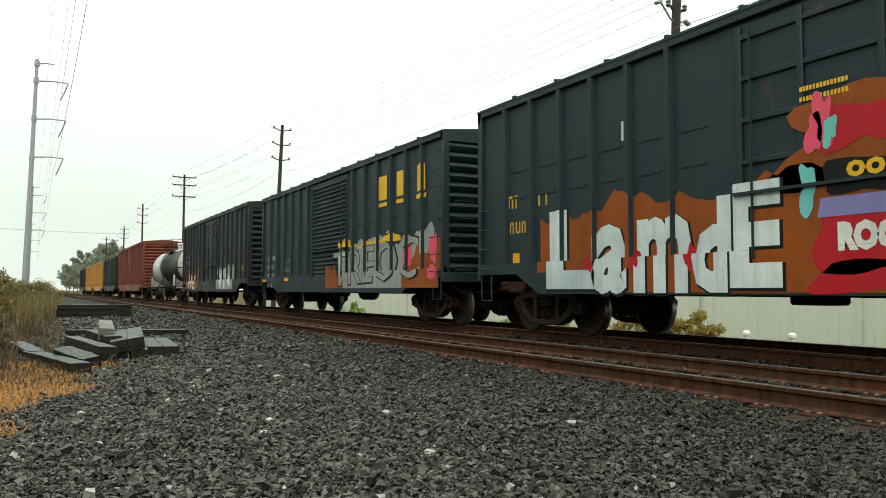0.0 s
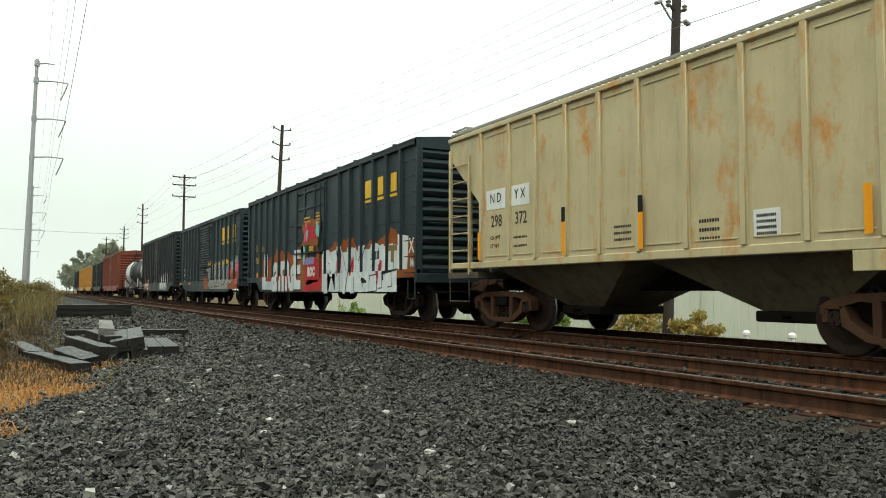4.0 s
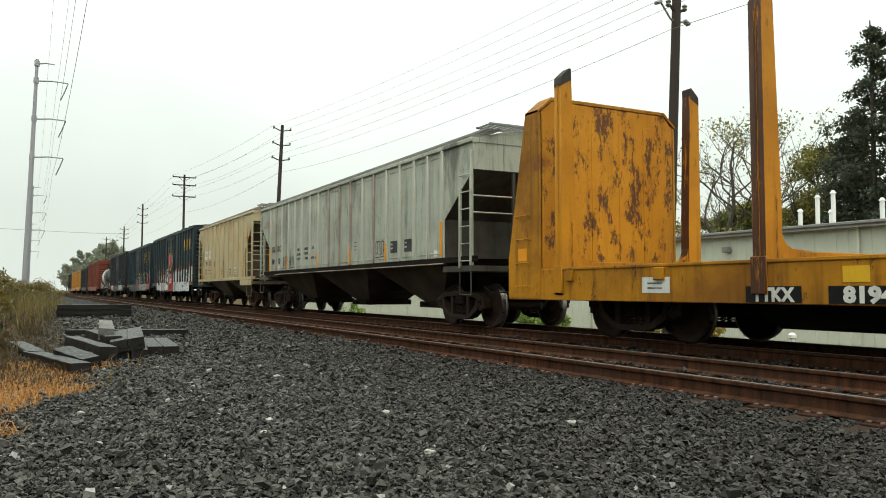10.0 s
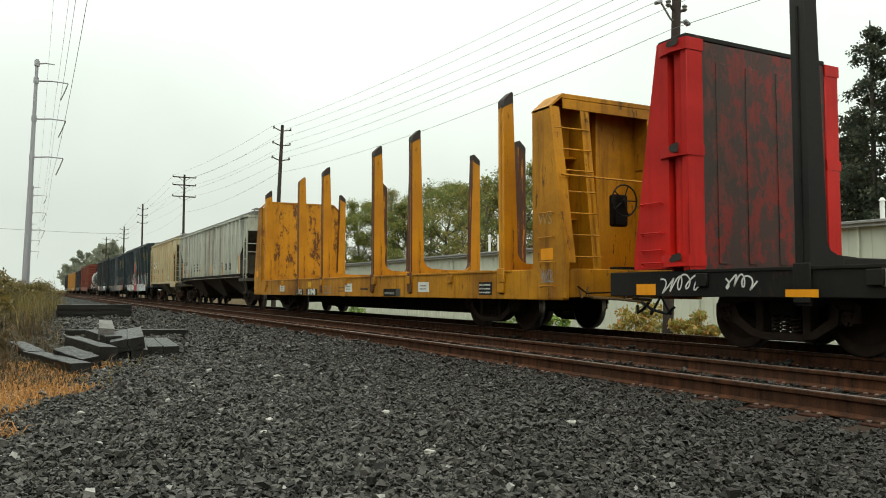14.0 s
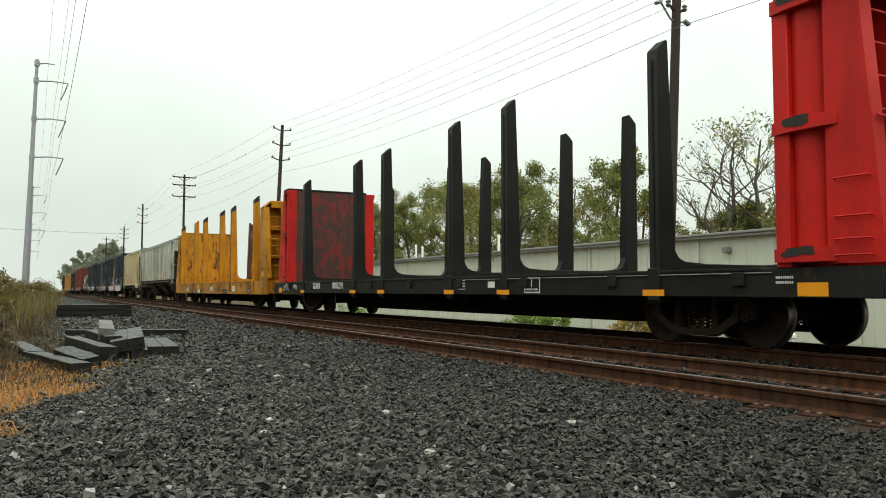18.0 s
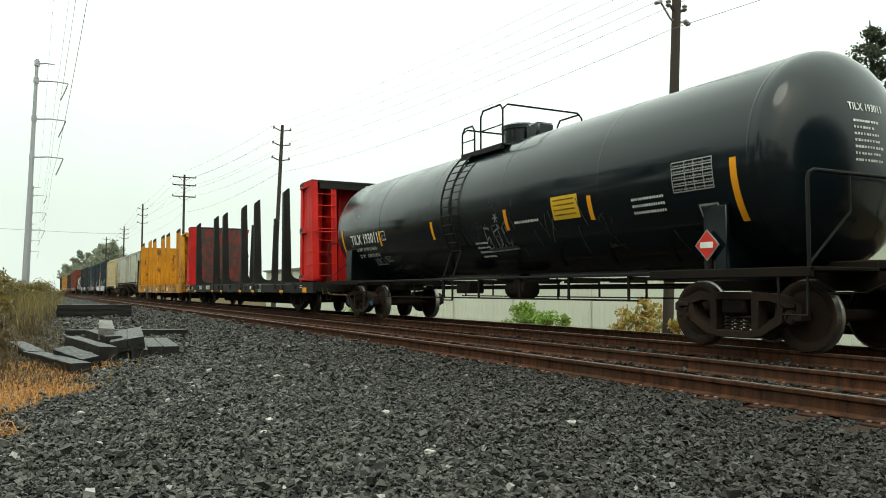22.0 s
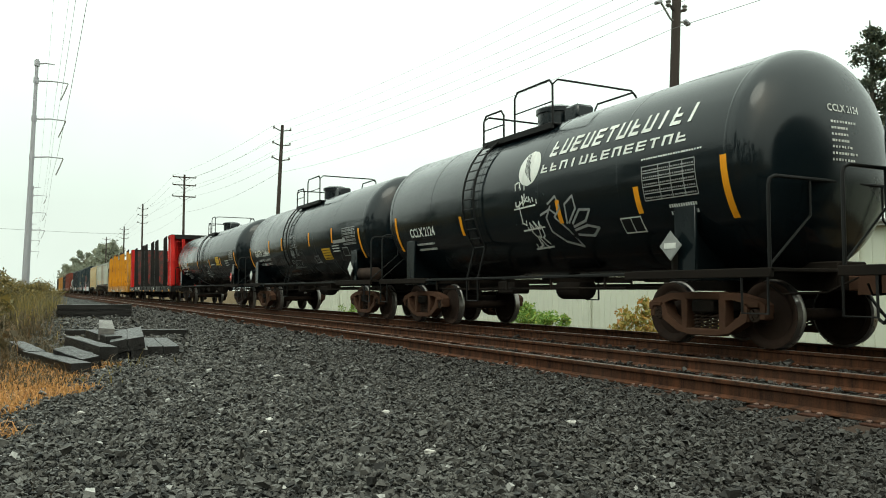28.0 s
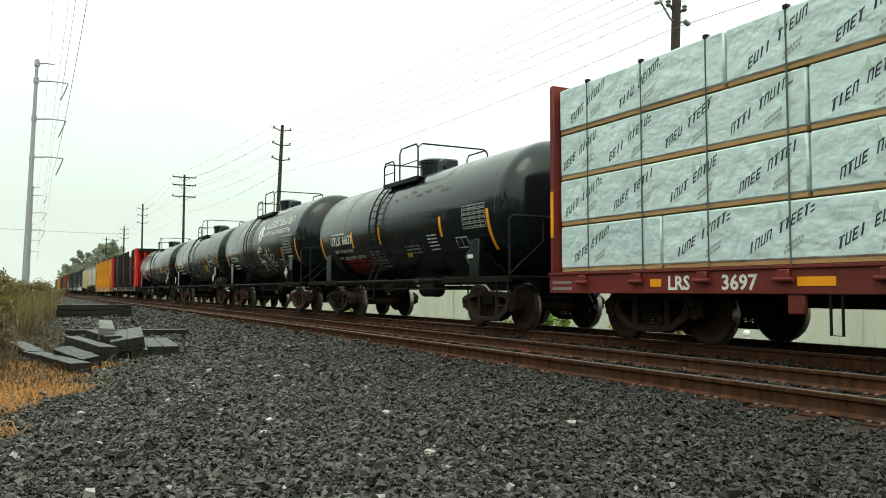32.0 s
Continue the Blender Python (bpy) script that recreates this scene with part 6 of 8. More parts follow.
# ---- tank cars ----
def tank_car(label, trucks, over, r, z_mid, mat, cast="truck", blue=False, dome=0.0, low_rail=False, deck=1.25):
    car = thing("tank_car", label, "tank car", group="cars of the freight train")
    hb = trucks + over
    prof = [(-hb, 0.0)] + [(-hb + 0.62 * (1 - math.cos(a)), r * math.sin(a)) for a in np.linspace(0.12, math.pi / 2, 12)]
    prof += [(hb - 0.62 * (1 - math.cos(a)), r * math.sin(a)) for a in np.linspace(math.pi / 2, 0.12, 12)] + [(hb, 0.0)]
    part("tank_shell", Shape().lathe(prof, "y", 64, (0, 0, z_mid), caps=False), mat, car)
    for y in np.linspace(-hb + 0.7, hb - 0.7, 6):
        s = Shape().lathe([(y - 0.02, r + 0.0005), (y - 0.01, r + 0.004), (y + 0.01, r + 0.004), (y + 0.02, r + 0.0005)], "y", 64, (0, 0, z_mid), caps=False)
        part("weld_seam", s, mat, car)
    end = trucks + 1.55
    for e in (-1, 1):
        y0, y1 = e * (trucks - 1.4), e * end
        part("stub_sill", Shape().box(-0.3, 0.3, y0, y1, 0.78, z_mid - r + 0.12, 0.02), M["under"], car)
        for q in (-1, 1):
            s = Shape().plate([(q * 0.5, 0.95), (q * 1.45, 0.98), (q * 1.42, z_mid - 0.6), (q * 1.2, z_mid - 0.9), (q * 0.6, z_mid - r + 0.02)], "y", e * trucks - 0.02, e * trucks + 0.02)
            s.box(q * 1.38, q * 1.44, e * trucks - 0.2, e * trucks + 0.2, 0.98, z_mid - 0.62, 0.01)
            s.box(q * 0.3, q * 1.45, e * trucks - 0.3, e * trucks + 0.3, 0.92, 1.0, 0.01)
            part("saddle", s, mat, car, "saddle bracket under the tank")
        s = Shape().box(-HALF + 0.04, HALF - 0.04, e * (trucks + 0.9), e * end, 1.02, 1.07, 0.01)
        for q in (-1, 1):
            s.box(q * (HALF - 0.1), q * (HALF - 0.02), e * (trucks - 1.1), e * end, 0.95, 1.07, 0.01)
        p = part("end_platform", s, M["under"], car, "black steel end platform")
        s = Shape()
        ye = e * (end - 0.05)
        xe = HALF - 0.08
        s.tube([(-xe, ye, 1.05), (-xe, ye, 2.1), (-xe + 0.03, ye, 2.18), (-xe + 0.12, ye, 2.22), (0, ye, 2.22), (xe - 0.12, ye, 2.22), (xe - 0.03, ye, 2.18), (xe, ye, 2.1), (xe, ye, 1.05)], 0.024, 8)
        part("handrail", s, M["black_paint"], p, "black tubular end handrail")
        for q in (-1, 1):
            s = Shape().tube([(q * xe, ye, 1.1), (q * 0.75, ye, 1.75), (q * 0.75, ye, 2.2)], 0.016, 6)
            part("handrail_brace", s, M["black_paint"], p)
            s = Shape().tube([(q * (HALF - 0.04), ye, 1.0), (q * (HALF - 0.04), ye, 0.5), (q * (HALF - 0.04), ye - e * 0.4, 0.5), (q * (HALF - 0.04), ye - e * 0.4, 1.0)], 0.018, 5)
            part("step", s, M["black_paint"], p)
    for e in (-1, 1):
        rail = part("side_rail", Shape().box(e * (HALF - 0.1), e * (HALF - 0.03), -trucks - 0.6, trucks + 0.6, 1.0, 1.05, 0.01), M["black_paint"], car)
        k = int(trucks * 2 / 1.7)
        for i in range(k):
            y = -trucks + 1.6 + (2 * trucks - 3.2) * i / max(1, k - 1)
            h = Shape().plate([(e * 0.6, 0.94), (e * 0.6, 1.0), (e * (HALF - 0.05), 1.0), (e * (HALF - 0.05), 0.62 if low_rail else 0.8), (e * (HALF - 0.08), 0.62 if low_rail else 0.8), (e * (HALF - 0.08), 0.94)], "y", y - 0.02, y + 0.02)
            part("rail_hanger", h, M["under"], rail)
        s = Shape()
        if low_rail:
            s.box(e * (HALF - 0.085), e * (HALF - 0.05), -trucks + 1.4, trucks - 1.4, 0.62, 0.65)
        else:
            s.tube([(e * (HALF - 0.3), -trucks + 1.4, 0.82), (e * (HALF - 0.3), trucks - 1.4, 0.82)], 0.02, 6)
        part("lower_rail", s, M["under"], rail)
    top = z_mid + r
    d = dome
    m = part("manway", Shape().lathe([(top - 0.25, 0.40), (top + 0.26, 0.40), (top + 0.27, 0.44), (top + 0.36, 0.44), (top + 0.42, 0.3)], "z", 24, (0, d, 0)), mat, car, "domed manway housing")
    part("valve_box", Shape().box(-0.22, 0.22, d - 0.95, d - 0.5, top - 0.1, top + 0.3, 0.05), mat, m)
    lev = top - 0.26
    for q in (-1, 1):
        p = part("top_platform", Shape().box(q * 0.62, q * 1.05, d - deck, d + deck, lev, lev + 0.04, 0.008).box(q * 0.98, q * 1.06, d - deck, d + deck, lev - 0.08, lev + 0.04, 0.008), M["black_paint"], car, "grated walkway beside the manway")
        for a, b, h in ((0.36 * deck, deck, 0.62), (-deck, 0.04, 0.86)):
            s = Shape().tube([(q * 1.02, d + a, lev), (q * 1.02, d + a, lev + h - 0.12), (q * 1.02, d + a + 0.1, lev + h), (q * 1.02, d + b - 0.1, lev + h), (q * 1.02, d + b, lev + h - 0.12), (q * 1.02, d + b, lev)], 0.021, 7)
            s.tube([(q * 1.02, d + a, lev + h * 0.5), (q * 1.02, d + b, lev + h * 0.5)], 0.014, 5)
            part("platform_rail", s, M["black_paint"], p)
    for y, h in ((deck, 0.62), (-deck, 0.86)):
        part("cross_rail", Shape().tube([(-1.02, d + y, lev + h - 0.1), (-0.9, d + y, lev + h), (0.9, d + y, lev + h), (1.02, d + y, lev + h - 0.1)], 0.02, 6), M["black_paint"], car)
    for q in (-1, 1):
        s = Shape()
        arc = []
        for i in range(13):
            a = radians(52 - 86 * i / 12)
            arc.append((q * (r + 0.1) * math.cos(a), z_mid + (r + 0.1) * math.sin(a)))
        arc.append((q * (HALF - 0.06), 1.02))
        arc.append((q * (HALF - 0.06), 0.58))
        yl = d + 0.68 * deck
        for y in (-0.22, 0.22):
            s.tube([(x, yl + y, z) for x, z in arc], 0.022, 5)
        lad = part("ladder", s, M["black_paint"], car, "black curved side ladder")
        for x, z in arc:
            part("rung", Shape().tube([(x, yl - 0.22, z), (x, yl + 0.22, z)], 0.014, 5), M["black_paint"], lad)
    part("bottom_outlet", Shape().lathe([(z_mid - r - 0.3, 0.09), (z_mid - r - 0.12, 0.12), (z_mid - r + 0.1, 0.3)], "z", 14).box(-0.12, 0.12, -0.9, 0.9, z_mid - r - 0.1, z_mid - r + 0.06, 0.03), M["under"], car)
    brake_rig(car, -trucks + 1.5, trucks - 1.5, 0.84)
    add_trucks(car, (trucks,), cast, blue)
    add_trucks(car, (-trucks,), cast)
    add_couplers(car, end - 0.25, -end + 0.25)
    return car


def wrap(me, r, z_mid, lift):
    """Bends what lies in the plane x = 0 on to the side of a tank that faces the camera."""
    for v in me.vertices:
        q = max(0.0, (r + lift) ** 2 - (v.co.z - z_mid) ** 2)
        v.co.x = -math.sqrt(q)
    return me


def tank_text(car, r, zm, name, text, h, y, z, mat, wide=1.0, bold=0.008, tilt=0.0, lift=0.012, label=""):
    me = flat_words(text, h, y, z, bold, wide, tilt)
    me.materials.clear()
    me.materials.append(M[mat])
    ob = part(name, wrap(me, r, zm, lift), None, car, label)
    if h < 0.1:
        ob["kind"] = "stuff"
    return ob


def tank_patch(car, r, zm, name, y0, y1, z0, z1, mat, lift=0.006, label="", lean=0.0, n=8):
    s = Shape()
    for i in range(n):
        a, b = z0 + (z1 - z0) * i / n, z0 + (z1 - z0) * (i + 1) / n
        s.add([(0, y0 + lean * i / n, a), (0, y1 + lean * i / n, a), (0, y1 + lean * (i + 1) / n, b), (0, y0 + lean * (i + 1) / n, b)], [(0, 1, 2, 3)])
    me = s.mesh(name, M[mat], 0)
    return part(name, wrap(me, r, zm, lift), None, car, label)


def tank_bars(car, r, zm, name, y, z, rows, cols, h, step, gap, mat, seed=0, lift=0.008):
    """Rows of small plain signs on the side of a tank."""
    rnd = random.Random(seed)
    s = Shape()
    if h <= 0.075:
        cols, step, h = cols * 2, step / 2, h * 0.75
    for k in range(rows):
        for i in range(cols):
            w = step * rnd.uniform(0.55, 0.8)
            a, zz = y - i * step, z - k * gap
            for q in strokes_of(rnd, a, zz, w, h) if h > 0.075 else [[(a, zz), (a - w, zz), (a - w, zz + h), (a, zz + h)]]:
                s.add([(0, b, c) for b, c in q], [(0, 1, 2, 3)])
    ob = part(name, wrap(s.mesh(name, M[mat], 0), r, zm, lift), None, car, "small unreadable lettering")
    ob["kind"] = "stuff"
    return ob


def name_row(car, r, zm, y, z, count, h, step, seed, lean):
    """A painted name as letter-sized plain signs, each a part."""
    rnd = random.Random(seed)
    for i in range(count):
        s = Shape()
        for q in strokes_of(rnd, y - i * step, z, step * 0.72, h, lean):
            s.add([(0, b, c) for b, c in q], [(0, 1, 2, 3)])
        part("name_sign", wrap(s.mesh("name_sign", M["white_paint"], 0), r, zm, 0.01), None, car, "white letter-sized sign")


def tank_tag(car, r, zm, y, z, w, h, seed, mat, thick=0.01, count=5):
    """A tag of angular sprayed letters on a tank."""
    s = tag_shape(y, z, w, h, seed, thick, count)
    return part("graffiti_tag", wrap(s.mesh("graffiti_tag", M[mat], 0), r, zm, 0.01), None, car, "thin sprayed tag")


def tank_scuffs(car, r, zm, y0, y1, z0, z1, count, seed):
    """Pale slanting scrapes, each a line of its own."""
    rnd = random.Random(seed)
    for _ in range(count):
        s = Shape()
        y, z, l = rnd.uniform(y1, y0), rnd.uniform(z0, z1), rnd.uniform(0.15, 0.5)
        lean = rnd.choice((-1, 1)) * rnd.uniform(0.15, 0.6)
        ribbon(s, [(lean * l * k / 5, l * k / 5) for k in range(6)], y, z, rnd.uniform(0.004, 0.014))
        part("scrape", wrap(s.mesh("scrape", M["scuff"], 0), r, zm, 0.007), None, car)


def table_panel(car, r, zm, y, z, w, h, seed):
    """A stencilled table: white frame lines with rows of small bars."""
    s = Shape()
    for i in range(6):
        zz = z + h * i / 5
        s.add([(0, y, zz - 0.008), (0, y - w, zz - 0.008), (0, y - w, zz + 0.008), (0, y, zz + 0.008)], [(0, 1, 2, 3)])
    for a in (0, 0.33, 0.55, 0.78, 1.0):
        for i in range(5):
            s.add([(0, y - w * a - 0.007, z + h * i / 5), (0, y - w * a + 0.007, z + h * i / 5), (0, y - w * a + 0.007, z + h * (i + 1) / 5), (0, y - w * a - 0.007, z + h * (i + 1) / 5)], [(0, 1, 2, 3)])
    p = part("stencil_table", wrap(s.mesh("stencil_table", M["silver_spray"], 0), r, zm, 0.006), None, car, "white stencilled table")
    p["kind"] = "stuff"
    tank_bars(car, r, zm, "stencil_lettering", y - 0.03, z + h * 0.85, 5, 12, 0.03, w / 12.5, h / 5, "silver_spray", seed)


def placard(car, r, y, z, mat):
    """A diamond hazard placard in a holder."""
    m = pose(-r - 0.02, y, z, 45, 0, 0)
    p = part("placard_holder", Shape().box(-0.012, 0.0, -0.15, 0.15, -0.15, 0.15, 0, m), M["silver_spray"], car)
    part("placard", Shape().box(-0.017, -0.0125, -0.135, 0.135, -0.135, 0.135, 0, m), M[mat], p, "diamond hazard placard", smooth=0)
    part("placard_band", Shape().box(-r - 0.043, -r - 0.038, y - 0.11, y + 0.11, z - 0.04, z + 0.04), M["white_paint"], p, smooth=0)
    part("placard_post", Shape().box(-r + 0.0, -r + 0.25, y - 0.02, y + 0.02, 1.0, z + 0.1), M["under"], p, smooth=0)


def end_marks(car, r, zm, hb, text, tilt=0):
    """Lettering on the rear head of a tank."""
    def on_head(me):
        for v in me.vertices:
            q = min(0.98, math.hypot(v.co.x, v.co.z - zm) / r)
            v.co.y = -hb + 0.62 * (1 - math.sqrt(1 - q * q)) - 0.008
        return me

    s = Shape()
    rnd = random.Random(len(text))
    for k in range(7):
        for i in range(rnd.randint(6, 10)):
            w, x, z = 0.052 * rnd.uniform(0.5, 0.9), -0.33 + i * 0.056, zm + 0.4 - 0.085 * k
            s.add([(x, 0, z), (x + w, 0, z), (x + w, 0, z + 0.032), (x, 0, z + 0.032)], [(0, 1, 2, 3)])
    part("end_lettering", on_head(s.mesh("end_lettering", M["white_paint"], 0)), None, car, "small unreadable lettering")["kind"] = "stuff"
    m = Matrix(((1, 0, 0, -0.04), (0, 0, -1, 0.0), (0, 1, 0, zm + 0.56), (0, 0, 0, 1)))
    part("end_mark", on_head(words(text, 0.1, M["white_paint"], m, 0.002, 0.9, 0.0)), None, car)


def stripes(car, r, zm, ys, z0=1.75, z1=2.45):
    for y in ys:
        big = abs(y) > max(abs(q) for q in ys) - 0.8
        tank_patch(car, r, zm, "reflective_stripe", y - 0.055, y + 0.055, zm - 0.85 if big else z0 + 0.2, zm - 0.02 if big else z1 - 0.1, "orange_paint", 0.006, "orange reflective stripe")


def white_tank():
    car = tank_car("small white tank car with a broad black band", 5.0, 1.4, 1.3, 2.4, M["tank_white"])
    TRAIN.append((car, 57.2))
    tank_patch(car, 1.3, 2.4, "dark_band", -5.6, 1.2, 1.12, 3.62, "black_paint", 0.006, "", 0, 14)


def tank_a():
    r, zm, h = 1.50, 2.55, 6.82
    car = tank_car("long black tank car with white lettering and blue bearing caps", h, 1.32, r, zm, M["tank_black"], "truck", True, 0.0, True, 0.85)
    TRAIN.append((car, -89.03))
    tank_text(car, r, zm, "reporting_mark", "TILX 193011", 0.26, 5.58, 2.07, "white_paint", 0.99, 0.009)
    tank_text(car, r, zm, "stencil", "LD LMT  197500 LB  89600", 0.085, 5.63, 1.88, "white_paint", 1.02, 0.001)
    tank_text(car, r, zm, "stencil", "LT  WT    65500 LB  29700", 0.085, 5.6, 1.7, "white_paint", 1.02, 0.001)
    stripes(car, r, zm, (7.2, 4.53, 1.51, -1.62, -4.2, -7.2))
    tank_patch(car, r, zm, "yellow_notice", -3.15, -3.9, 2.02, 2.42, "yellow_paint", 0.006, "yellow rectangular notice")
    tank_bars(car, r, zm, "notice_lettering", -3.22, 2.34, 4, 6, 0.035, 0.1, 0.085, "black_paint", 5, 0.009)
    tank_tag(car, r, zm, -0.68, 1.62, 0.95, 0.42, 5, "silver_spray", 0.012, 5)
    tank_tag(car, r, zm, -0.64, 1.66, 0.95, 0.42, 15, "scuff", 0.02, 5)
    for k in range(3):
        s = Shape()
        ribbon(s, [(-0.09 * math.cos(k * 1.05), -0.09 * math.sin(k * 1.05)), (0.09 * math.cos(k * 1.05), 0.09 * math.sin(k * 1.05))], -1.25, 2.22, 0.01)
        part("graffiti_star", wrap(s.mesh("graffiti_star", M["silver_spray"], 0), r, zm, 0.01), None, car)
    tank_tag(car, r, zm, 5.5, 1.5, 0.7, 0.15, 7, "silver_spray", 0.008, 5)
    tank_tag(car, r, zm, 4.72, 1.56, 0.4, 0.14, 8, "silver_spray", 0.007, 3)
    tank_tag(car, r, zm, -4.3, 1.55, 0.35, 0.45, 11, "scuff", 0.01, 2)
    tank_scuffs(car, r, zm, 0.5, -6.0, 1.3, 2.0, 16, 31)
    tank_bars(car, r, zm, "stencil_lettering", -1.9, 2.05, 1, 8, 0.06, 0.1, 0.2, "white_paint", 6)
    tank_bars(car, r, zm, "stencil_lettering", -0.2, 1.75, 4, 5, 0.045, 0.1, 0.09, "white_paint", 8)
    tank_bars(car, r, zm, "stencil_lettering", -5.2, 2.15, 3, 7, 0.05, 0.1, 0.1, "white_paint", 9)
    table_panel(car, r, zm, -6.1, 2.18, 0.75, 0.42, 4)
    tank_patch(car, r, zm, "stencil_frame", -6.5, -6.85, 1.72, 1.98, "silver_spray", 0.005)
    tank_patch(car, r, zm, "stencil_panel", -6.53, -6.82, 1.75, 1.95, "black_paint", 0.009)
    placard(car, 1.48, -6.75, 1.4, "hazard_red")
    tank_patch(car, r, zm, "plate_frame", 4.17, 4.42, 2.09, 2.33, "white_paint", 0.005)
    tank_patch(car, r, zm, "plate_panel", 4.19, 4.40, 2.11, 2.31, "tank_black", 0.008)
    tank_text(car, r, zm, "plate_letter", "C", 0.1, 4.295, 2.12, "white_paint", 1.0, 0.0)
    end_marks(car, r, zm, h + 1.32, "TILX 193011")


def tank_b():
    r, zm, h = 1.50, 2.55, 5.36
    car = tank_car("black tank car with white lettering and orange stripes", h, 1.5, r, zm, M["tank_black"], "truck_rust", False, 0.1)
    TRAIN.append((car, -105.44))
    tank_text(car, r, zm, "reporting_mark", "GATX 32446", 0.25, 4.45, 2.12, "white_paint", 1.06, 0.004)
    tank_text(car, r, zm, "stencil", "LD LMT 194500 LBS 88200 KGS", 0.088, 4.25, 1.93, "white_paint", 1.0, 0.001)
    tank_text(car, r, zm, "stencil", "LT WT  68500 LBS 31050 KGS", 0.088, 4.25, 1.76, "white_paint", 1.0, 0.001)
    stripes(car, r, zm, (6.25, 3.4, 1.69, -1.45, -3.64, -5.85), 2.03, 2.78)
    tank_patch(car, r, zm, "worn_band", -4.75, -3.73, 2.2, 2.3, "silver_spray", 0.005, "worn silver band")
    tank_patch(car, r, zm, "yellow_notice", -2.55, -3.3, 1.75, 2.1, "yellow_paint", 0.006, "yellow rectangular notice")
    tank_bars(car, r, zm, "notice_lettering", -2.6, 2.02, 4, 7, 0.04, 0.095, 0.08, "black_paint", 5, 0.009)
    table_panel(car, r, zm, -4.55, 2.12, 1.0, 0.48, 6)
    tank_bars(car, r, zm, "stencil_lettering", -3.55, 2.12, 3, 6, 0.04, 0.1, 0.08, "white_paint", 9)
    tank_patch(car, r, zm, "stencil_frame", -4.35, -4.8, 1.8, 2.06, "silver_spray", 0.005)
    tank_patch(car, r, zm, "stencil_panel", -4.38, -4.77, 1.83, 2.03, "black_paint", 0.009)
    tank_scuffs(car, r, zm, 3.6, -4.2, 1.3, 1.9, 34, 30)
    tank_patch(car, r, zm, "red_light_mark", 4.3, 4.2, 1.75, 1.84, "hazard_red", 0.006)
    placard(car, 1.48, -5.28, 1.4, "white_paint")
    placard(car, 1.48, 6.0, 1.4, "white_paint")
    part("air_tank", Shape().lathe([(-0.6, 0.05), (-0.55, 0.17), (0.55, 0.17), (0.6, 0.05)], "y", 16, (-1.25, -6.0, 1.25)), M["truck"], car, "grey cylindrical air reservoir")
    for y, z, w, hh, sd in ((0.66, 2.3, 0.72, 0.38, 51), (0.9, 1.6, 1.1, 0.24, 52), (0.7, 1.95, 0.35, 0.25, 53), (0.1, 2.0, 0.3, 0.22, 55), (-1.6, 1.7, 0.5, 0.2, 54)):
        tank_tag(car, r, zm, y, z, w, hh, sd, "silver_spray", 0.008, 5)
    end_marks(car, r, zm, h + 1.5, "GATX 32446")


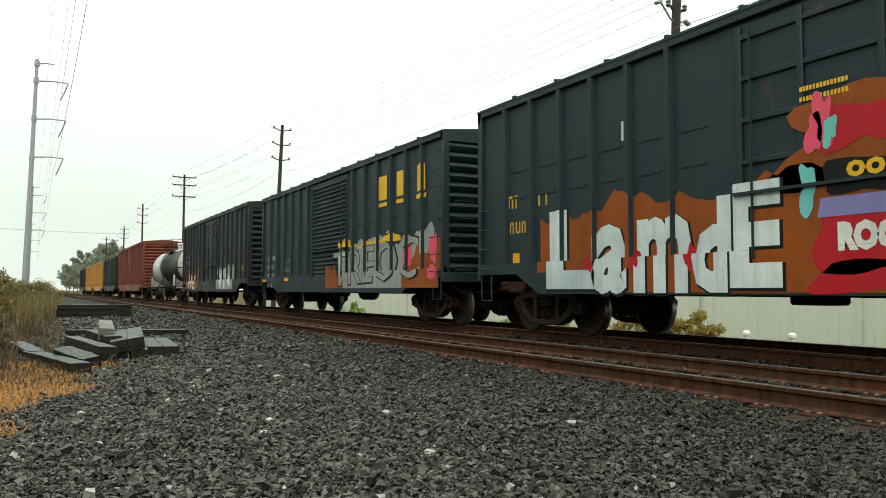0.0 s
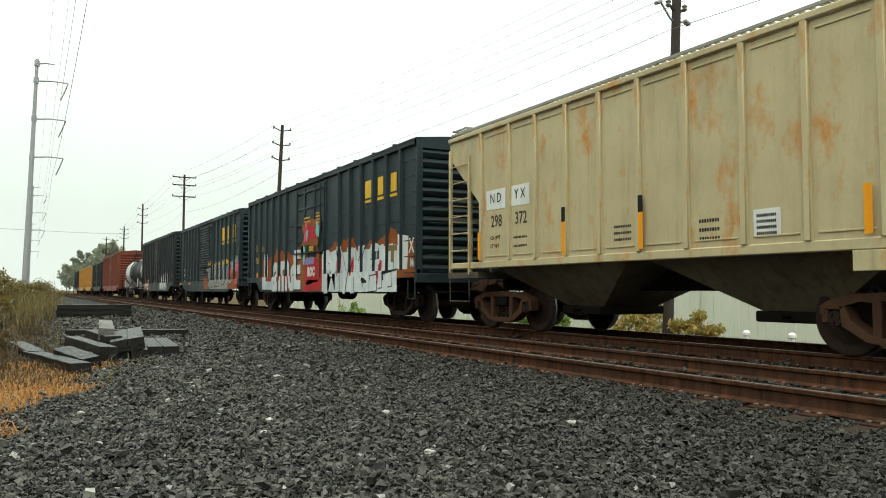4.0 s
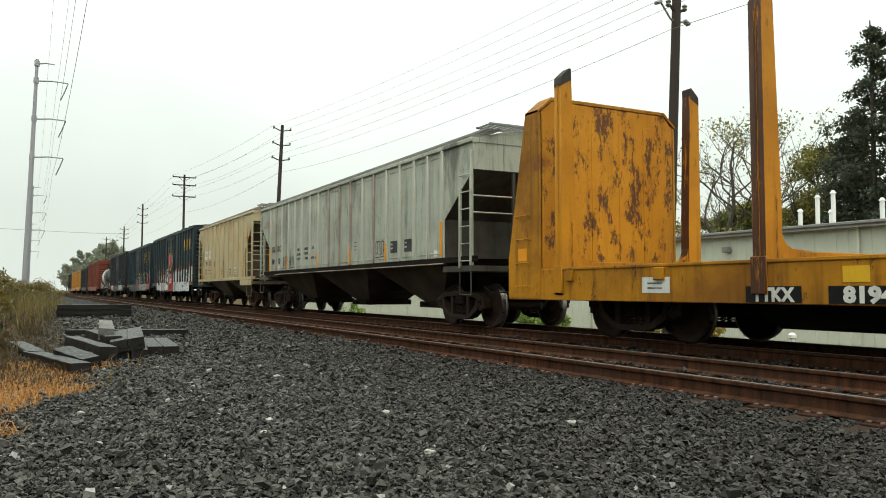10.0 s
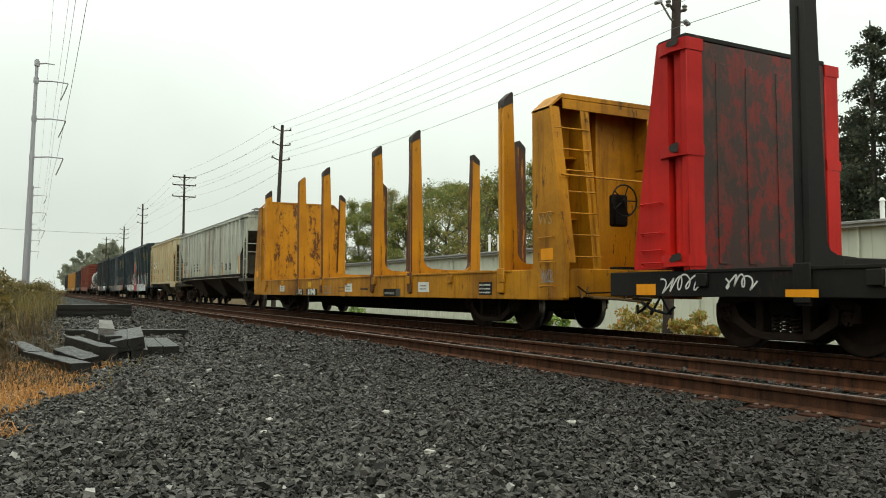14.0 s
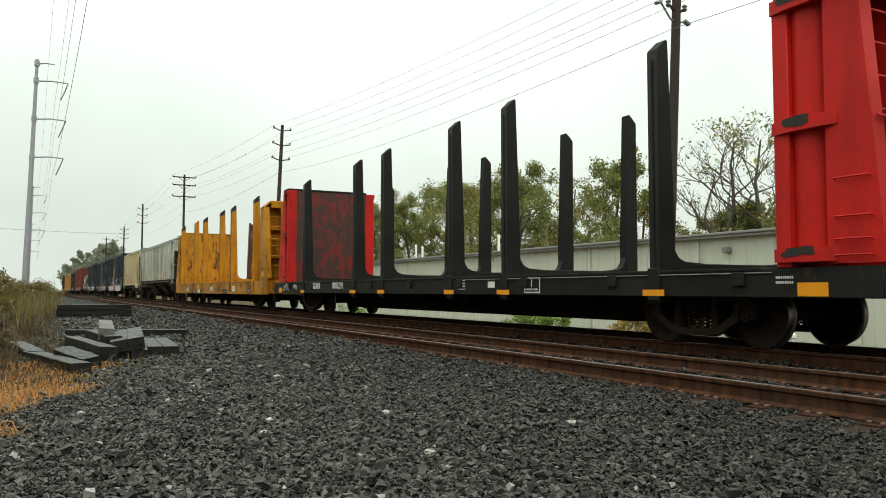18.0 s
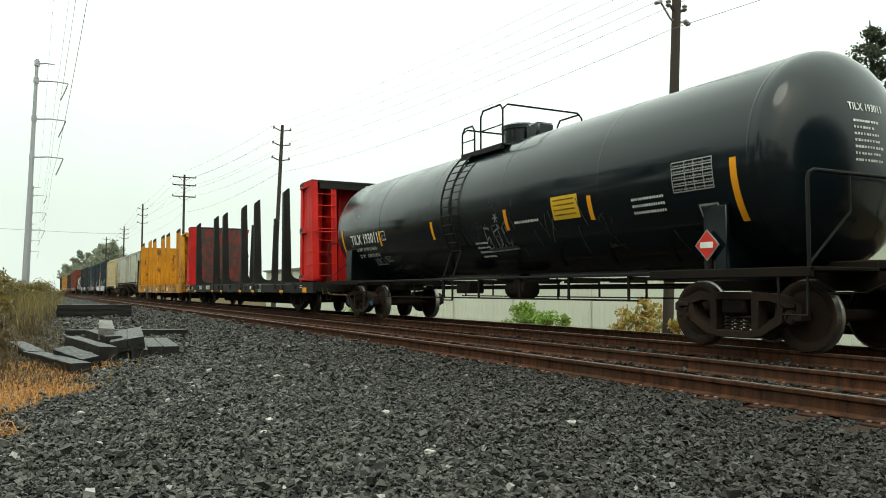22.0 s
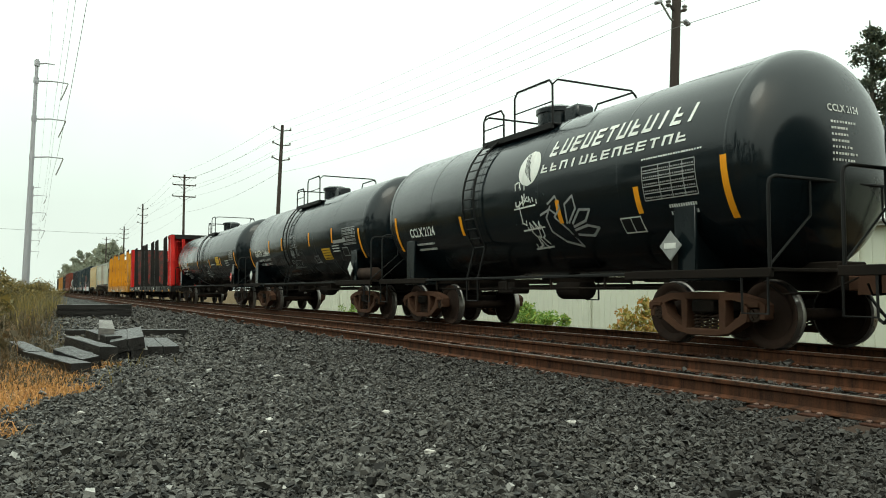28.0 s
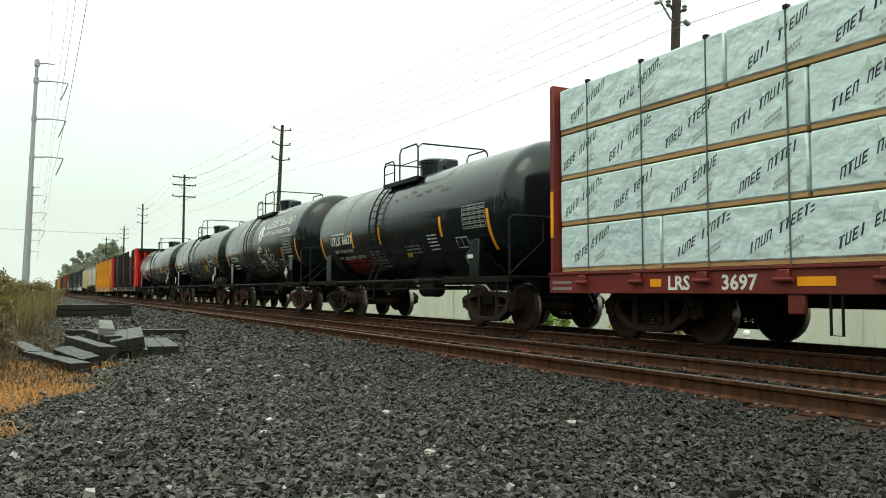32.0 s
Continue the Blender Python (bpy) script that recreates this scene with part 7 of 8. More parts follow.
def tank_c():
    r, zm, h = 1.55, 2.60, 4.48
    car = tank_car("black tank car with a white round emblem and chalk-white graffiti", h, 1.55, r, zm, M["tank_black"], "truck_rust", False, 0.45)
    TRAIN.append((car, -119.02))
    # the owner's name as two rows of plain slanted blocks, and a ribbed round emblem before it
    name_row(car, r, zm, -1.28, 3.16, 12, 0.28, 0.295, 21, 0.2)
    name_row(car, r, zm, -1.12, 2.88, 13, 0.15, 0.275, 22, 0.2)
    em = Shape()
    for i in range(16):
        a, b = -0.33 + 0.66 * i / 16, -0.33 + 0.66 * (i + 1) / 16
        wa, wb = math.sqrt(max(0.0, 0.33 ** 2 - a * a)), math.sqrt(max(0.0, 0.33 ** 2 - b * b))
        em.add([(0, -0.72 + wa, 3.03 + a), (0, -0.72 - wa, 3.03 + a), (0, -0.72 - wb, 3.03 + b), (0, -0.72 + wb, 3.03 + b)], [(0, 1, 2, 3)])
    disc = part("round_emblem", wrap(em.mesh("round_emblem", M["white_paint"], 0), r, zm, 0.006), None, car, "white round emblem")
    for k in range(5):
        line = [(0.12 - 0.055 * k - 0.09 * math.sin(q), -0.27 + 0.05 * k + (0.2 + 0.07 * k) * q) for q in (0.16 * j for j in range(9))]
        s = Shape()
        ribbon(s, [(a, b) for a, b in line if a * a + b * b < 0.1], -0.72, 3.03, 0.011)
        part("emblem_line", wrap(s.mesh("emblem_line", M["tank_black"], 0), r, zm, 0.009), None, disc, "dark curved line")
    tank_text(car, r, zm, "reporting_mark", "CCLX 2124", 0.2, 3.75, 2.05, "white_paint", 0.9, 0.006)
    tank_bars(car, r, zm, "stencil_lettering", 4.2, 1.85, 2, 9, 0.06, 0.1, 0.12, "white_paint", 5)
    stripes(car, r, zm, (5.1, 1.85, -1.6, -3.59, -5.3))
    table_panel(car, r, zm, -3.75, 2.12, 1.05, 0.5, 8)
    tank_bars(car, r, zm, "stencil_lettering", -3.75, 2.72, 1, 12, 0.035, 0.1, 0.09, "white_paint", 11)
    tank_bars(car, r, zm, "stencil_lettering", -4.2, 1.98, 2, 6, 0.06, 0.09, 0.1, "white_paint", 12)
    tank_patch(car, r, zm, "stencil_frame", -3.08, -3.55, 1.68, 1.92, "white_paint", 0.005)
    tank_patch(car, r, zm, "stencil_panel", -3.1, -3.31, 1.70, 1.90, "black_paint", 0.009)
    tank_patch(car, r, zm, "stencil_panel", -3.33, -3.53, 1.70, 1.90, "black_paint", 0.009)
    # a looping flower of single sprayed lines, and a tangle under the emblem
    flower = (((0.22, 0.75), (0.1, 0.55), (0.12, 0.3), (0.3, 0.1), (0.55, 0.0)), ((0.18, 0.8), (0.34, 0.92), (0.4, 0.7), (0.26, 0.55), (0.44, 0.3), (0.55, 0.0)),
              ((0.46, 0.42), (0.5, 0.75), (0.66, 0.88), (0.68, 0.65), (0.5, 0.42)), ((0.56, 0.4), (0.74, 0.62), (0.92, 0.6), (0.8, 0.42), (0.56, 0.34)), ((0.56, 0.28), (0.8, 0.34), (0.98, 0.28), (0.84, 0.16), (0.58, 0.2)), ((0.0, 0.62), (0.2, 0.7), (0.3, 0.6)))
    s = Shape()
    for line in flower:
        ribbon(s, [(1.5 * a, 0.95 * b) for a, b in line], -1.05, 1.55, 0.02)
    part("graffiti_scrawl", wrap(s.mesh("graffiti_scrawl", M["silver_spray"], 0), r, zm, 0.01), None, car, "sprayed flower of single lines")
    for y, z, w, hh, sd in ((-0.3, 2.35, 0.6, 0.45, 12), (-0.42, 1.95, 0.6, 0.5, 14), (-0.5, 1.6, 0.5, 0.4, 16)):
        tank_tag(car, r, zm, y, z, w, hh, sd, "white_paint", 0.014, 4)
    placard(car, 1.53, -4.33, 1.42, "silver_spray")
    end_marks(car, r, zm, h + 1.55, "CCLX 2124")


def tank_d():
    r, zm, h = 1.42, 2.47, 4.45
    car = tank_car("black tank car with red spray and white lettering", h, 1.5, r, zm, M["tank_black"], "truck", False, 0.1, False, 1.05)
    TRAIN.append((car, -131.95))
    tank_text(car, r, zm, "reporting_mark", "UTLX", 0.25, 3.94, 2.13, "white_paint", 0.92, 0.008)
    tank_text(car, r, zm, "car_number", "66637", 0.25, 3.01, 2.14, "white_paint", 0.84, 0.008)
    tank_bars(car, r, zm, "stencil_lettering", 4.25, 2.43, 1, 13, 0.06, 0.085, 0.12, "white_paint", 7)
    tank_text(car, r, zm, "stencil", "LD LMT  201000 LB  91150 KG", 0.085, 3.42, 1.9, "white_paint", 0.92, 0.0)
    tank_text(car, r, zm, "stencil", "LT WT    62000 LB  28150 KG   NEW 10-81", 0.085, 2.96, 1.7, "white_paint", 0.92, 0.0)
    tank_bars(car, r, zm, "sprayed_lettering", 3.63, 1.6, 3, 10, 0.11, 0.155, 0.15, "red_spray", 9)
    tank_bars(car, r, zm, "sprayed_lettering", 2.0, 1.6, 2, 3, 0.11, 0.16, 0.15, "red_spray", 19)
    stripes(car, r, zm, (5.19, 2.6, 0.63, -2.86, -4.95), 1.8, 2.56)
    tank_bars(car, r, zm, "stencil_lettering", 1.5, 1.83, 6, 9, 0.035, 0.095, 0.08, "silver_spray", 10)
    tank_bars(car, r, zm, "stencil_lettering", -2.12, 2.05, 5, 6, 0.04, 0.08, 0.08, "white_paint", 11)
    tank_bars(car, r, zm, "stencil_lettering", -0.79, 1.86, 3, 9, 0.035, 0.09, 0.08, "silver_spray", 15)
    tank_patch(car, r, zm, "yellow_notice", -0.72, -0.98, 1.62, 1.72, "yellow_paint", 0.006)
    table_panel(car, r, zm, -3.9, 2.1, 0.95, 0.48, 13)
    tank_patch(car, r, zm, "stencil_frame", -3.45, -3.95, 1.72, 1.95, "white_paint", 0.005)
    tank_patch(car, r, zm, "stencil_panel", -3.47, -3.7, 1.74, 1.93, "black_paint", 0.009)
    tank_patch(car, r, zm, "stencil_panel", -3.72, -3.93, 1.74, 1.93, "black_paint", 0.009)
    tank_scuffs(car, r, zm, 1.0, -4.0, 1.25, 1.8, 14, 33)
    for k in range(7):
        tank_patch(car, r, zm, "rust_bloom", -0.2 - 0.42 * k, -0.42 - 0.45 * k, 3.05 + 0.06 * (k % 3), 3.12 + 0.06 * (k % 3), "rust_bloom", 0.005, "faint rusty bloom", 0.1)
    placard(car, 1.40, -4.3, 1.5, "under")
    end_marks(car, r, zm, h + 1.5, "UTLX 66637")


white_tank()
tank_a()
tank_b()
tank_c()
tank_d()


# ---- the flat car with wrapped lumber ----
def wrap_material():
    """Thin white plastic wrap, creased, over stacked boards."""
    m, t, p = nodes_of("white_plastic_wrap")
    co = t.nodes.new("ShaderNodeTexCoord").outputs["Object"]
    a = noise_tex(t, co, 0.9)
    creases = noise_tex(t, co, 3.2, (1, 0.6, 1.2), 3.0)
    fine = noise_tex(t, co, 9.0, (1, 1.6, 0.5), 4.0)
    c = mix(t, ramp(t, a, 0.35, 0.7, 0.0, 0.7), (0.58, 0.68, 0.68), (0.45, 0.55, 0.56))
    t.links.new(c, p.inputs["Base Color"])
    p.inputs["Roughness"].default_value = 0.33
    w = t.nodes.new("ShaderNodeTexWave")
    w.inputs["Scale"].default_value = 1.7
    w.inputs["Distortion"].default_value = 9.0
    w.inputs["Detail"].default_value = 3.0
    mp = t.nodes.new("ShaderNodeMapping")
    mp.inputs["Rotation"].default_value = (radians(35), 0, 0)
    t.links.new(co, mp.inputs[0])
    t.links.new(mp.outputs[0], w.inputs["Vector"])
    h = t.nodes.new("ShaderNodeMath")
    h.operation = "MULTIPLY_ADD"
    t.links.new(w.outputs[1], h.inputs[0])
    h.inputs[1].default_value = 0.45
    t.links.new(creases, h.inputs[2])
    h2 = t.nodes.new("ShaderNodeMath")
    h2.operation = "MULTIPLY_ADD"
    t.links.new(fine, h2.inputs[0])
    h2.inputs[1].default_value = 0.3
    t.links.new(h.outputs[0], h2.inputs[2])
    bump(t, p, h2.outputs[0], 0.6, 0.05)
    return m


M["wrap"] = wrap_material()
M["strap"] = surface("woven_strap", (0.10, 0.12, 0.11), (0.06, 0.07, 0.07), 0.8, bumpy=0)
M["name_ink"] = surface("dark_blue_print", (0.025, 0.035, 0.06), (0.06, 0.07, 0.09), 0.45, bumpy=0)
M["grey_ink"] = surface("pale_grey_print", (0.30, 0.33, 0.35), (0.40, 0.43, 0.44), 0.45, bumpy=0)
M["green_ink"] = surface("pale_green_print", (0.38, 0.52, 0.44), (0.45, 0.57, 0.5), 0.45, bumpy=0)


def lumber_flat():
    length = 22.0
    hl = length / 2
    car = thing("lumber_flat_car", "maroon bulkhead flat car that carries stacked wrapped lumber", "flat car", group="cars of the freight train")
    for e in (-1, 1):
        part("side_sill", Shape().box(e * (HALF - 0.12), e * HALF, -hl, hl, 0.74, 1.08, 0.012), M["flat_maroon"], car)
        part("sill_flange", Shape().box(e * (HALF - 0.12), e * (HALF + 0.03), -hl, hl, 1.05, 1.09, 0.006), M["flat_maroon"], car)
        b = part("bulkhead", Shape().box(-HALF + 0.02, HALF - 0.02, e * (hl - 0.12), e * (hl - 0.02), 1.09, 4.36, 0.015), M["flat_maroon"], car, "maroon end bulkhead")
        for x in (-1.5, -0.5, 0.5, 1.5):
            part("bulkhead_post", Shape().box(x - 0.07, x + 0.07, e * (hl - 0.03), e * (hl + 0.02), 1.0, 4.34, 0.012), M["flat_maroon"], b)
        part("reflector", Shape().box(-HALF + 0.012, -HALF + 0.018, e * (hl - 0.11), e * (hl - 0.03), 1.7, 2.5), M["orange_paint"], b, smooth=0)
        part("end_sill", Shape().box(-HALF + 0.12, HALF - 0.12, e * (hl - 0.2), e * hl, 0.78, 1.05, 0.012), M["flat_maroon"], car)
    part("deck", Shape().box(-HALF + 0.12, HALF - 0.12, -hl + 0.2, hl - 0.2, 0.98, 1.07), M["flat_maroon"], car)
    part("centre_sill", Shape().box(-0.35, 0.35, -hl + 0.2, hl - 0.2, 0.55, 0.98), M["under"], car)
    k = 16
    for i in range(k):
        y = hl - 0.95 - 1.28 * i
        part("strap_winch", Shape().box(-HALF - 0.06, -HALF - 0.001, y - 0.08, y + 0.08, 0.9, 1.04, 0.012).tube([(-HALF - 0.05, y - 0.14, 0.92), (-HALF - 0.05, y + 0.14, 0.92)], 0.03, 8), M["flat_maroon"], car)
    for y in (6.1, 0.5, -5.2):
        part("under_bracket", Shape().box(-HALF + 0.1, -HALF + 0.02, y - 0.12, y + 0.12, 0.5, 0.75, 0.02), M["flat_maroon"], car)
        part("step", Shape().tube([(-HALF + 0.03, y - 0.45, 0.74), (-HALF + 0.03, y - 0.45, 0.28), (-HALF + 0.03, y - 0.6, 0.28), (-HALF + 0.03, y - 0.6, 0.74)], 0.018, 5), M["under"], car)
    side_text(car, "reporting_mark", "LRS", 0.19, 7.95, 0.80, HALF, "white_paint", 1.0, 0.006)
    side_text(car, "car_number", "3697", 0.19, 6.91, 0.80, HALF, "white_paint", 1.05, 0.006)
    for y, w in ((8.4, 0.11), (5.8, 0.25), (1.0, 0.25), (-4.0, 0.25)):
        side_mark(car, "reflector", y - w, y + w, 0.84, 0.95, HALF, "orange_paint", "orange reflective strip")
    side_mark(car, "faded_patch", 10.05, 10.15, 0.84, 0.93, HALF, "red_spray")
    bars_side("stencil_lettering", car, 10.9, 0.9, -HALF - 0.001, 2, 6, 0.05, 0.09, 0.1, M["silver_spray"], 7)
    brake_rig(car, -5.6, 5.6, 0.6)
    add_trucks(car, (9.06, -9.06), "truck")
    add_couplers(car, hl + 0.05, -hl - 0.05)
    mid = -139.3 - hl
    TRAIN.append((car, mid))
    # the load: four tiers of wrapped bundles on bearers, each a thing of its own
    tier, low = 0.79, 1.09
    for lane, x0, x1 in ((0, -1.5, -0.03), (1, 0.03, 1.5)):
        for row in range(4):
            z0 = low + tier * row
            y = hl - 0.18
            rnd = random.Random(40 + row)
            n = 0
            first = (2.44, 4.88, 4.88, 3.66)[row]
            while y > -hl + 1.0:
                size = first if n == 0 else 4.88
                y1 = max(y - size, -hl + 0.18)
                pk = thing("lumber_bundle", "bundle of boards in creased white plastic wrap on the flat car", "lumber", group="wrapped lumber on the flat car")
                dx = rnd.uniform(-0.012, 0.012)
                part("plastic_wrap", Shape().box(x0 + dx, x1 + dx, y1 + 0.015, y - 0.015, z0 + 0.07, z0 + tier - 0.008, 0.025), M["wrap"], pk)
                b = part("bearer_layer", Shape().box(x0 + 0.01, x1 - 0.01, y1 + 0.03, y - 0.03, z0 + 0.012, z0 + 0.068, 0.005), M["lumber"], pk, "bare sawn boards")
                if lane == 0:
                    prints, small, tree = Shape(), Shape(), Shape()
                    yy = y - rnd.uniform(0.0, 0.35)
                    while yy - 1.05 > y1:
                        c, sn = math.cos(radians(27)), math.sin(radians(27))
                        for g, cnt in ((0, 4), (1, 6)):
                            for i in range(cnt):
                                along = (0.0 if g == 0 else 0.5) + i * 0.1
                                strokes = rnd.choice((((0, 0, 0.021, 0.145), (0, 0.124, 0.078, 0.145), (0.057, 0, 0.078, 0.145)), ((0, 0, 0.021, 0.145), (0, 0, 0.075, 0.021), (0, 0.058, 0.066, 0.084), (0, 0.119, 0.075, 0.145)),
                                                      ((0, 0.124, 0.084, 0.145), (0.021, 0, 0.056, 0.12)), ((0, 0, 0.021, 0.145), (0.057, 0, 0.078, 0.145), (0, 0, 0.078, 0.021)), ((0.02, 0, 0.05, 0.145),)))
                                for a0, b0, a1, b1 in strokes:
                                    q = []
                                    for u, w in ((a0, b0), (a1, b0), (a1, b1), (a0, b1)):
                                        q.append((yy - 0.08 - (along + u) * c - w * 0.18, z0 + 0.15 + (along + u) * sn + w))
                                    if all(y1 + 0.03 < a < y - 0.03 and b2 < z0 + tier - 0.04 for a, b2 in q):
                                        prints.add([(x0 + dx - 0.003, a, b2) for a, b2 in q], [(0, 1, 2, 3)])
                        for r2 in range(2):
                            for i in range(6):
                                a0 = yy - 0.62 - i * 0.05 * c + r2 * 0.02
                                b0 = z0 + 0.2 + i * 0.05 * sn - r2 * 0.07
                                if y1 + 0.03 < a0 - 0.04 and a0 < y - 0.03:
                                    small.add([(x0 + dx - 0.003, a0, b0), (x0 + dx - 0.003, a0 - 0.036, b0 + 0.018), (x0 + dx - 0.003, a0 - 0.04, b0 + 0.062), (x0 + dx - 0.003, a0 - 0.004, b0 + 0.044)], [(0, 1, 2, 3)])
                        for i in range(3):
                            a0, b0 = yy - 0.5 - i * 0.13, z0 + 0.55 - 0.02 * i
                            if y1 + 0.03 < a0 - 0.1 and a0 < y - 0.03:
                                tree.add([(x0 + dx - 0.0025, a0, b0), (x0 + dx - 0.0025, a0 - 0.1, b0), (x0 + dx - 0.0025, a0 - 0.05, b0 + 0.16)], [(0, 1, 2)])
                        yy -= 1.2 + 0.06 * rnd.random()
                    wr = pk.children[0]
                    part("printed_name", prints, M["name_ink"], wr, "dark slanted printed name as plain blocks", smooth=0)["kind"] = "stuff"
                    part("printed_line", small, M["grey_ink"], wr, "", smooth=0)["kind"] = "stuff"
                    part("printed_emblem", tree, M["green_ink"], wr, "pale green printed emblem", smooth=0)["kind"] = "stuff"
                LOAD.append(pk)
                y = y1
                n += 1
    for i in range(k):
        y = hl - 0.95 - 1.28 * i
        s = Shape().box(-1.517, -1.511, y - 0.012, y + 0.012, 0.95, low + 4 * tier + 0.012).box(-1.517, 1.517, y - 0.012, y + 0.012, low + 4 * tier + 0.0, low + 4 * tier + 0.008).box(1.511, 1.517, y - 0.012, y + 0.012, 1.0, low + 4 * tier + 0.012)
        st = thing("tie_down_strap", "dark tie-down strap over the wrapped lumber", "strap", group="straps over the lumber", shape=s, material=M["strap"])
        part("edge_protector", Shape().box(-1.53, -1.45, y - 0.035, y + 0.035, low + 4 * tier - 0.03, low + 4 * tier + 0.03, 0.008), M["black_paint"], st, "black corner protector")
        LOAD.append(st)
    LOAD_MID.append(mid)


LOAD, LOAD_MID = [], []
lumber_flat()


# ---- behind the line: a long pale building, trees and poles ----
def build_building():
    x0, x1, y0, y1, z0, z1 = 26.0, 44.0, -10.0, 96.0, -1.6, 3.12
    b = thing("warehouse", "long low warehouse with pale metal siding and vent pipes", "building")
    part("wall", Shape().box(x0, x1, y0, y1, z0, z1), M["bldg"], b)
    s = Shape().plate([(x0 - 0.35, z1), (x0 - 0.35, z1 + 0.1), ((x0 + x1) / 2, z1 + 1.0), (x1 + 0.35, z1 + 0.1), (x1 + 0.35, z1)], "y", y0 - 0.3, y1 + 0.3)
    part("roof", s, M["bldg_roof"], b)
    part("gutter", Shape().box(x0 - 0.45, x0 - 0.34, y0 - 0.3, y1 + 0.3, z1 + 0.0, z1 + 0.11, 0.02), M["bldg_trim"], b, "grey gutter along the eave")
    part("fascia", Shape().box(x0 - 0.33, x0 - 0.002, y0, y1, z1 - 0.1, z1 - 0.004), M["bldg_roof"], b)
    rib = Shape().plate([(-0.035, 0), (-0.02, -0.03), (0.02, -0.03), (0.035, 0)], "z", z0, z1 - 0.1)
    rib.v = [(x, y, z) for y, x, z in rib.v]
    rib = rib.mesh("siding_rib", M["bldg"], 0)
    y = y0 + 0.5
    while y < y1:
        part("siding_rib", rib, None, b, at=pose(x0, y, 0))
        y += 0.45
    for y in (10.0, 17.5, 25.0, 32.5, 40.0, 47.5, 55.0, 70.0):
        part("downpipe", Shape().box(x0 - 0.12, x0 - 0.04, y - 0.05, y + 0.05, z0, z1 - 0.08, 0.01), M["bldg"], b)
    for y, h in ((21.4, 0.6), (20.6, 1.1), (20.0, 0.45), (19.9, 1.2), (17.9, 0.7), (57.6, 1.0), (56.4, 0.8), (46.0, 1.1), (44.8, 1.0), (31.0, 0.7)):
        v = part("vent_pipe", Shape().tube([(28.0, y, z1 + 0.1), (28.0, y, z1 + 0.3 + h)], 0.085, 10), M["pipe_white"], b, "white roof vent pipe")
        part("vent_cap", Shape().tube([(28.0, y, z1 + 0.3 + h), (28.0, y, z1 + 0.42 + h)], 0.13, 10, 0.05), M["pipe_white"], v)
    part("wall_lamp", Shape().box(x0 - 0.3, x0, 23.2, 23.5, z1 - 0.75, z1 - 0.5, 0.04), M["bldg_trim"], b)


build_building()

for y in (15.6, 14.1):
    thing("bollard", "short white bollard with a domed cap beyond the tracks", "bollard", pose(18.0, y, -1.3), "white bollards",
          shape=Shape().lathe([(0.0, 0.07), (0.8, 0.07), (0.82, 0.11), (0.9, 0.11), (0.96, 0.05)], "z", 12), material=M["pipe_white"])

# ---- utility poles and their wires ----
POLE_X = 15.2
POLES = ((15.5, 13.0), (53.3, 12.4), (91.5, 13.9), (128.4, 14.2), (155.0, 12.6), (193.0, 13.0))
ARMS = ((9.9, 9.1, 8.5), (12.05, 11.0, 9.95), (13.6, 12.7, 11.4), (13.4, 12.4, 11.2), (12.0, 11.2, 10.4), (12.4, 11.4, 10.4))
REACH = (0.3, 0.6, 1.25, 0.7, 0.7, 0.8)


def build_poles():
    for i, (y, h) in enumerate(POLES):
        p = thing("utility_pole", "dark weathered wooden utility pole with crossarms" if i else "dark wooden utility pole with two floodlights", "utility pole", pose(POLE_X - (0.22, 0.3, 0, 0, 0, 0)[i], y + (0.11 if i == 0 else 0.0), -1.3, 0, (3.2, 2.3, 0.2, 0.2, 0.2, 0.2)[i], 0), "poles along the line")
        part("pole", Shape().tube([(0, 0, 0), (0, 0, (h + 1.3) / 2), (0, 0, h + 1.3)], 0.145 if i == 0 else 0.17, 12, 0.11), M["wood_pole"], p)
        for z in ARMS[i]:
            w = REACH[i]
            if i == 2:
                s = Shape().box(-w, w, -0.06, 0.06, z + 1.24, z + 1.36, 0.01).tube([(-w * 0.5, 0.02, z + 1.25), (0, 0.02, z + 0.8), (w * 0.5, 0.02, z + 1.25)], 0.025, 5)
            else:
                s = Shape().tube([(-w, 0, z + 1.42), (-w * 0.5, 0, z + 1.3), (0, 0, z + 1.22), (w * 0.5, 0, z + 1.3), (w, 0, z + 1.36)], 0.04, 6)
            a = part("crossarm", s, M["wood_pole"], p)
            for e in (-1, 1):
                part("insulator", Shape().lathe([(0, 0.03), (0.05, 0.08), (0.1, 0.05), (0.15, 0.08), (0.2, 0.03)], "z", 10, (e * w, 0, z + 1.32)), M["porcelain"], a)
        if i == 0:
            for e, dz, ln in ((-1, 0.25, 0.55), (1, -0.1, 0.3)):
                a = part("lamp_arm", Shape().tube([(0, 0, 9.45), (e * 0.2, 0, 9.5), (e * ln, 0, 9.62 + dz)], 0.03, 6), M["bldg_trim"], p)
                part("floodlight", Shape().box(-0.12, 0.1, -0.08, 0.08, -0.05, 0.05, 0.03, pose(e * (ln + 0.1), 0, 9.62 + dz, 0, 25 * e, 0)), M["steel_pole"], a, "grey floodlight head")
        if i == 1:
            part("pole_band", Shape().tube([(0, 0, 3.0), (0, 0, 3.25)], 0.2, 12), M["bldg_trim"], p)


build_poles()


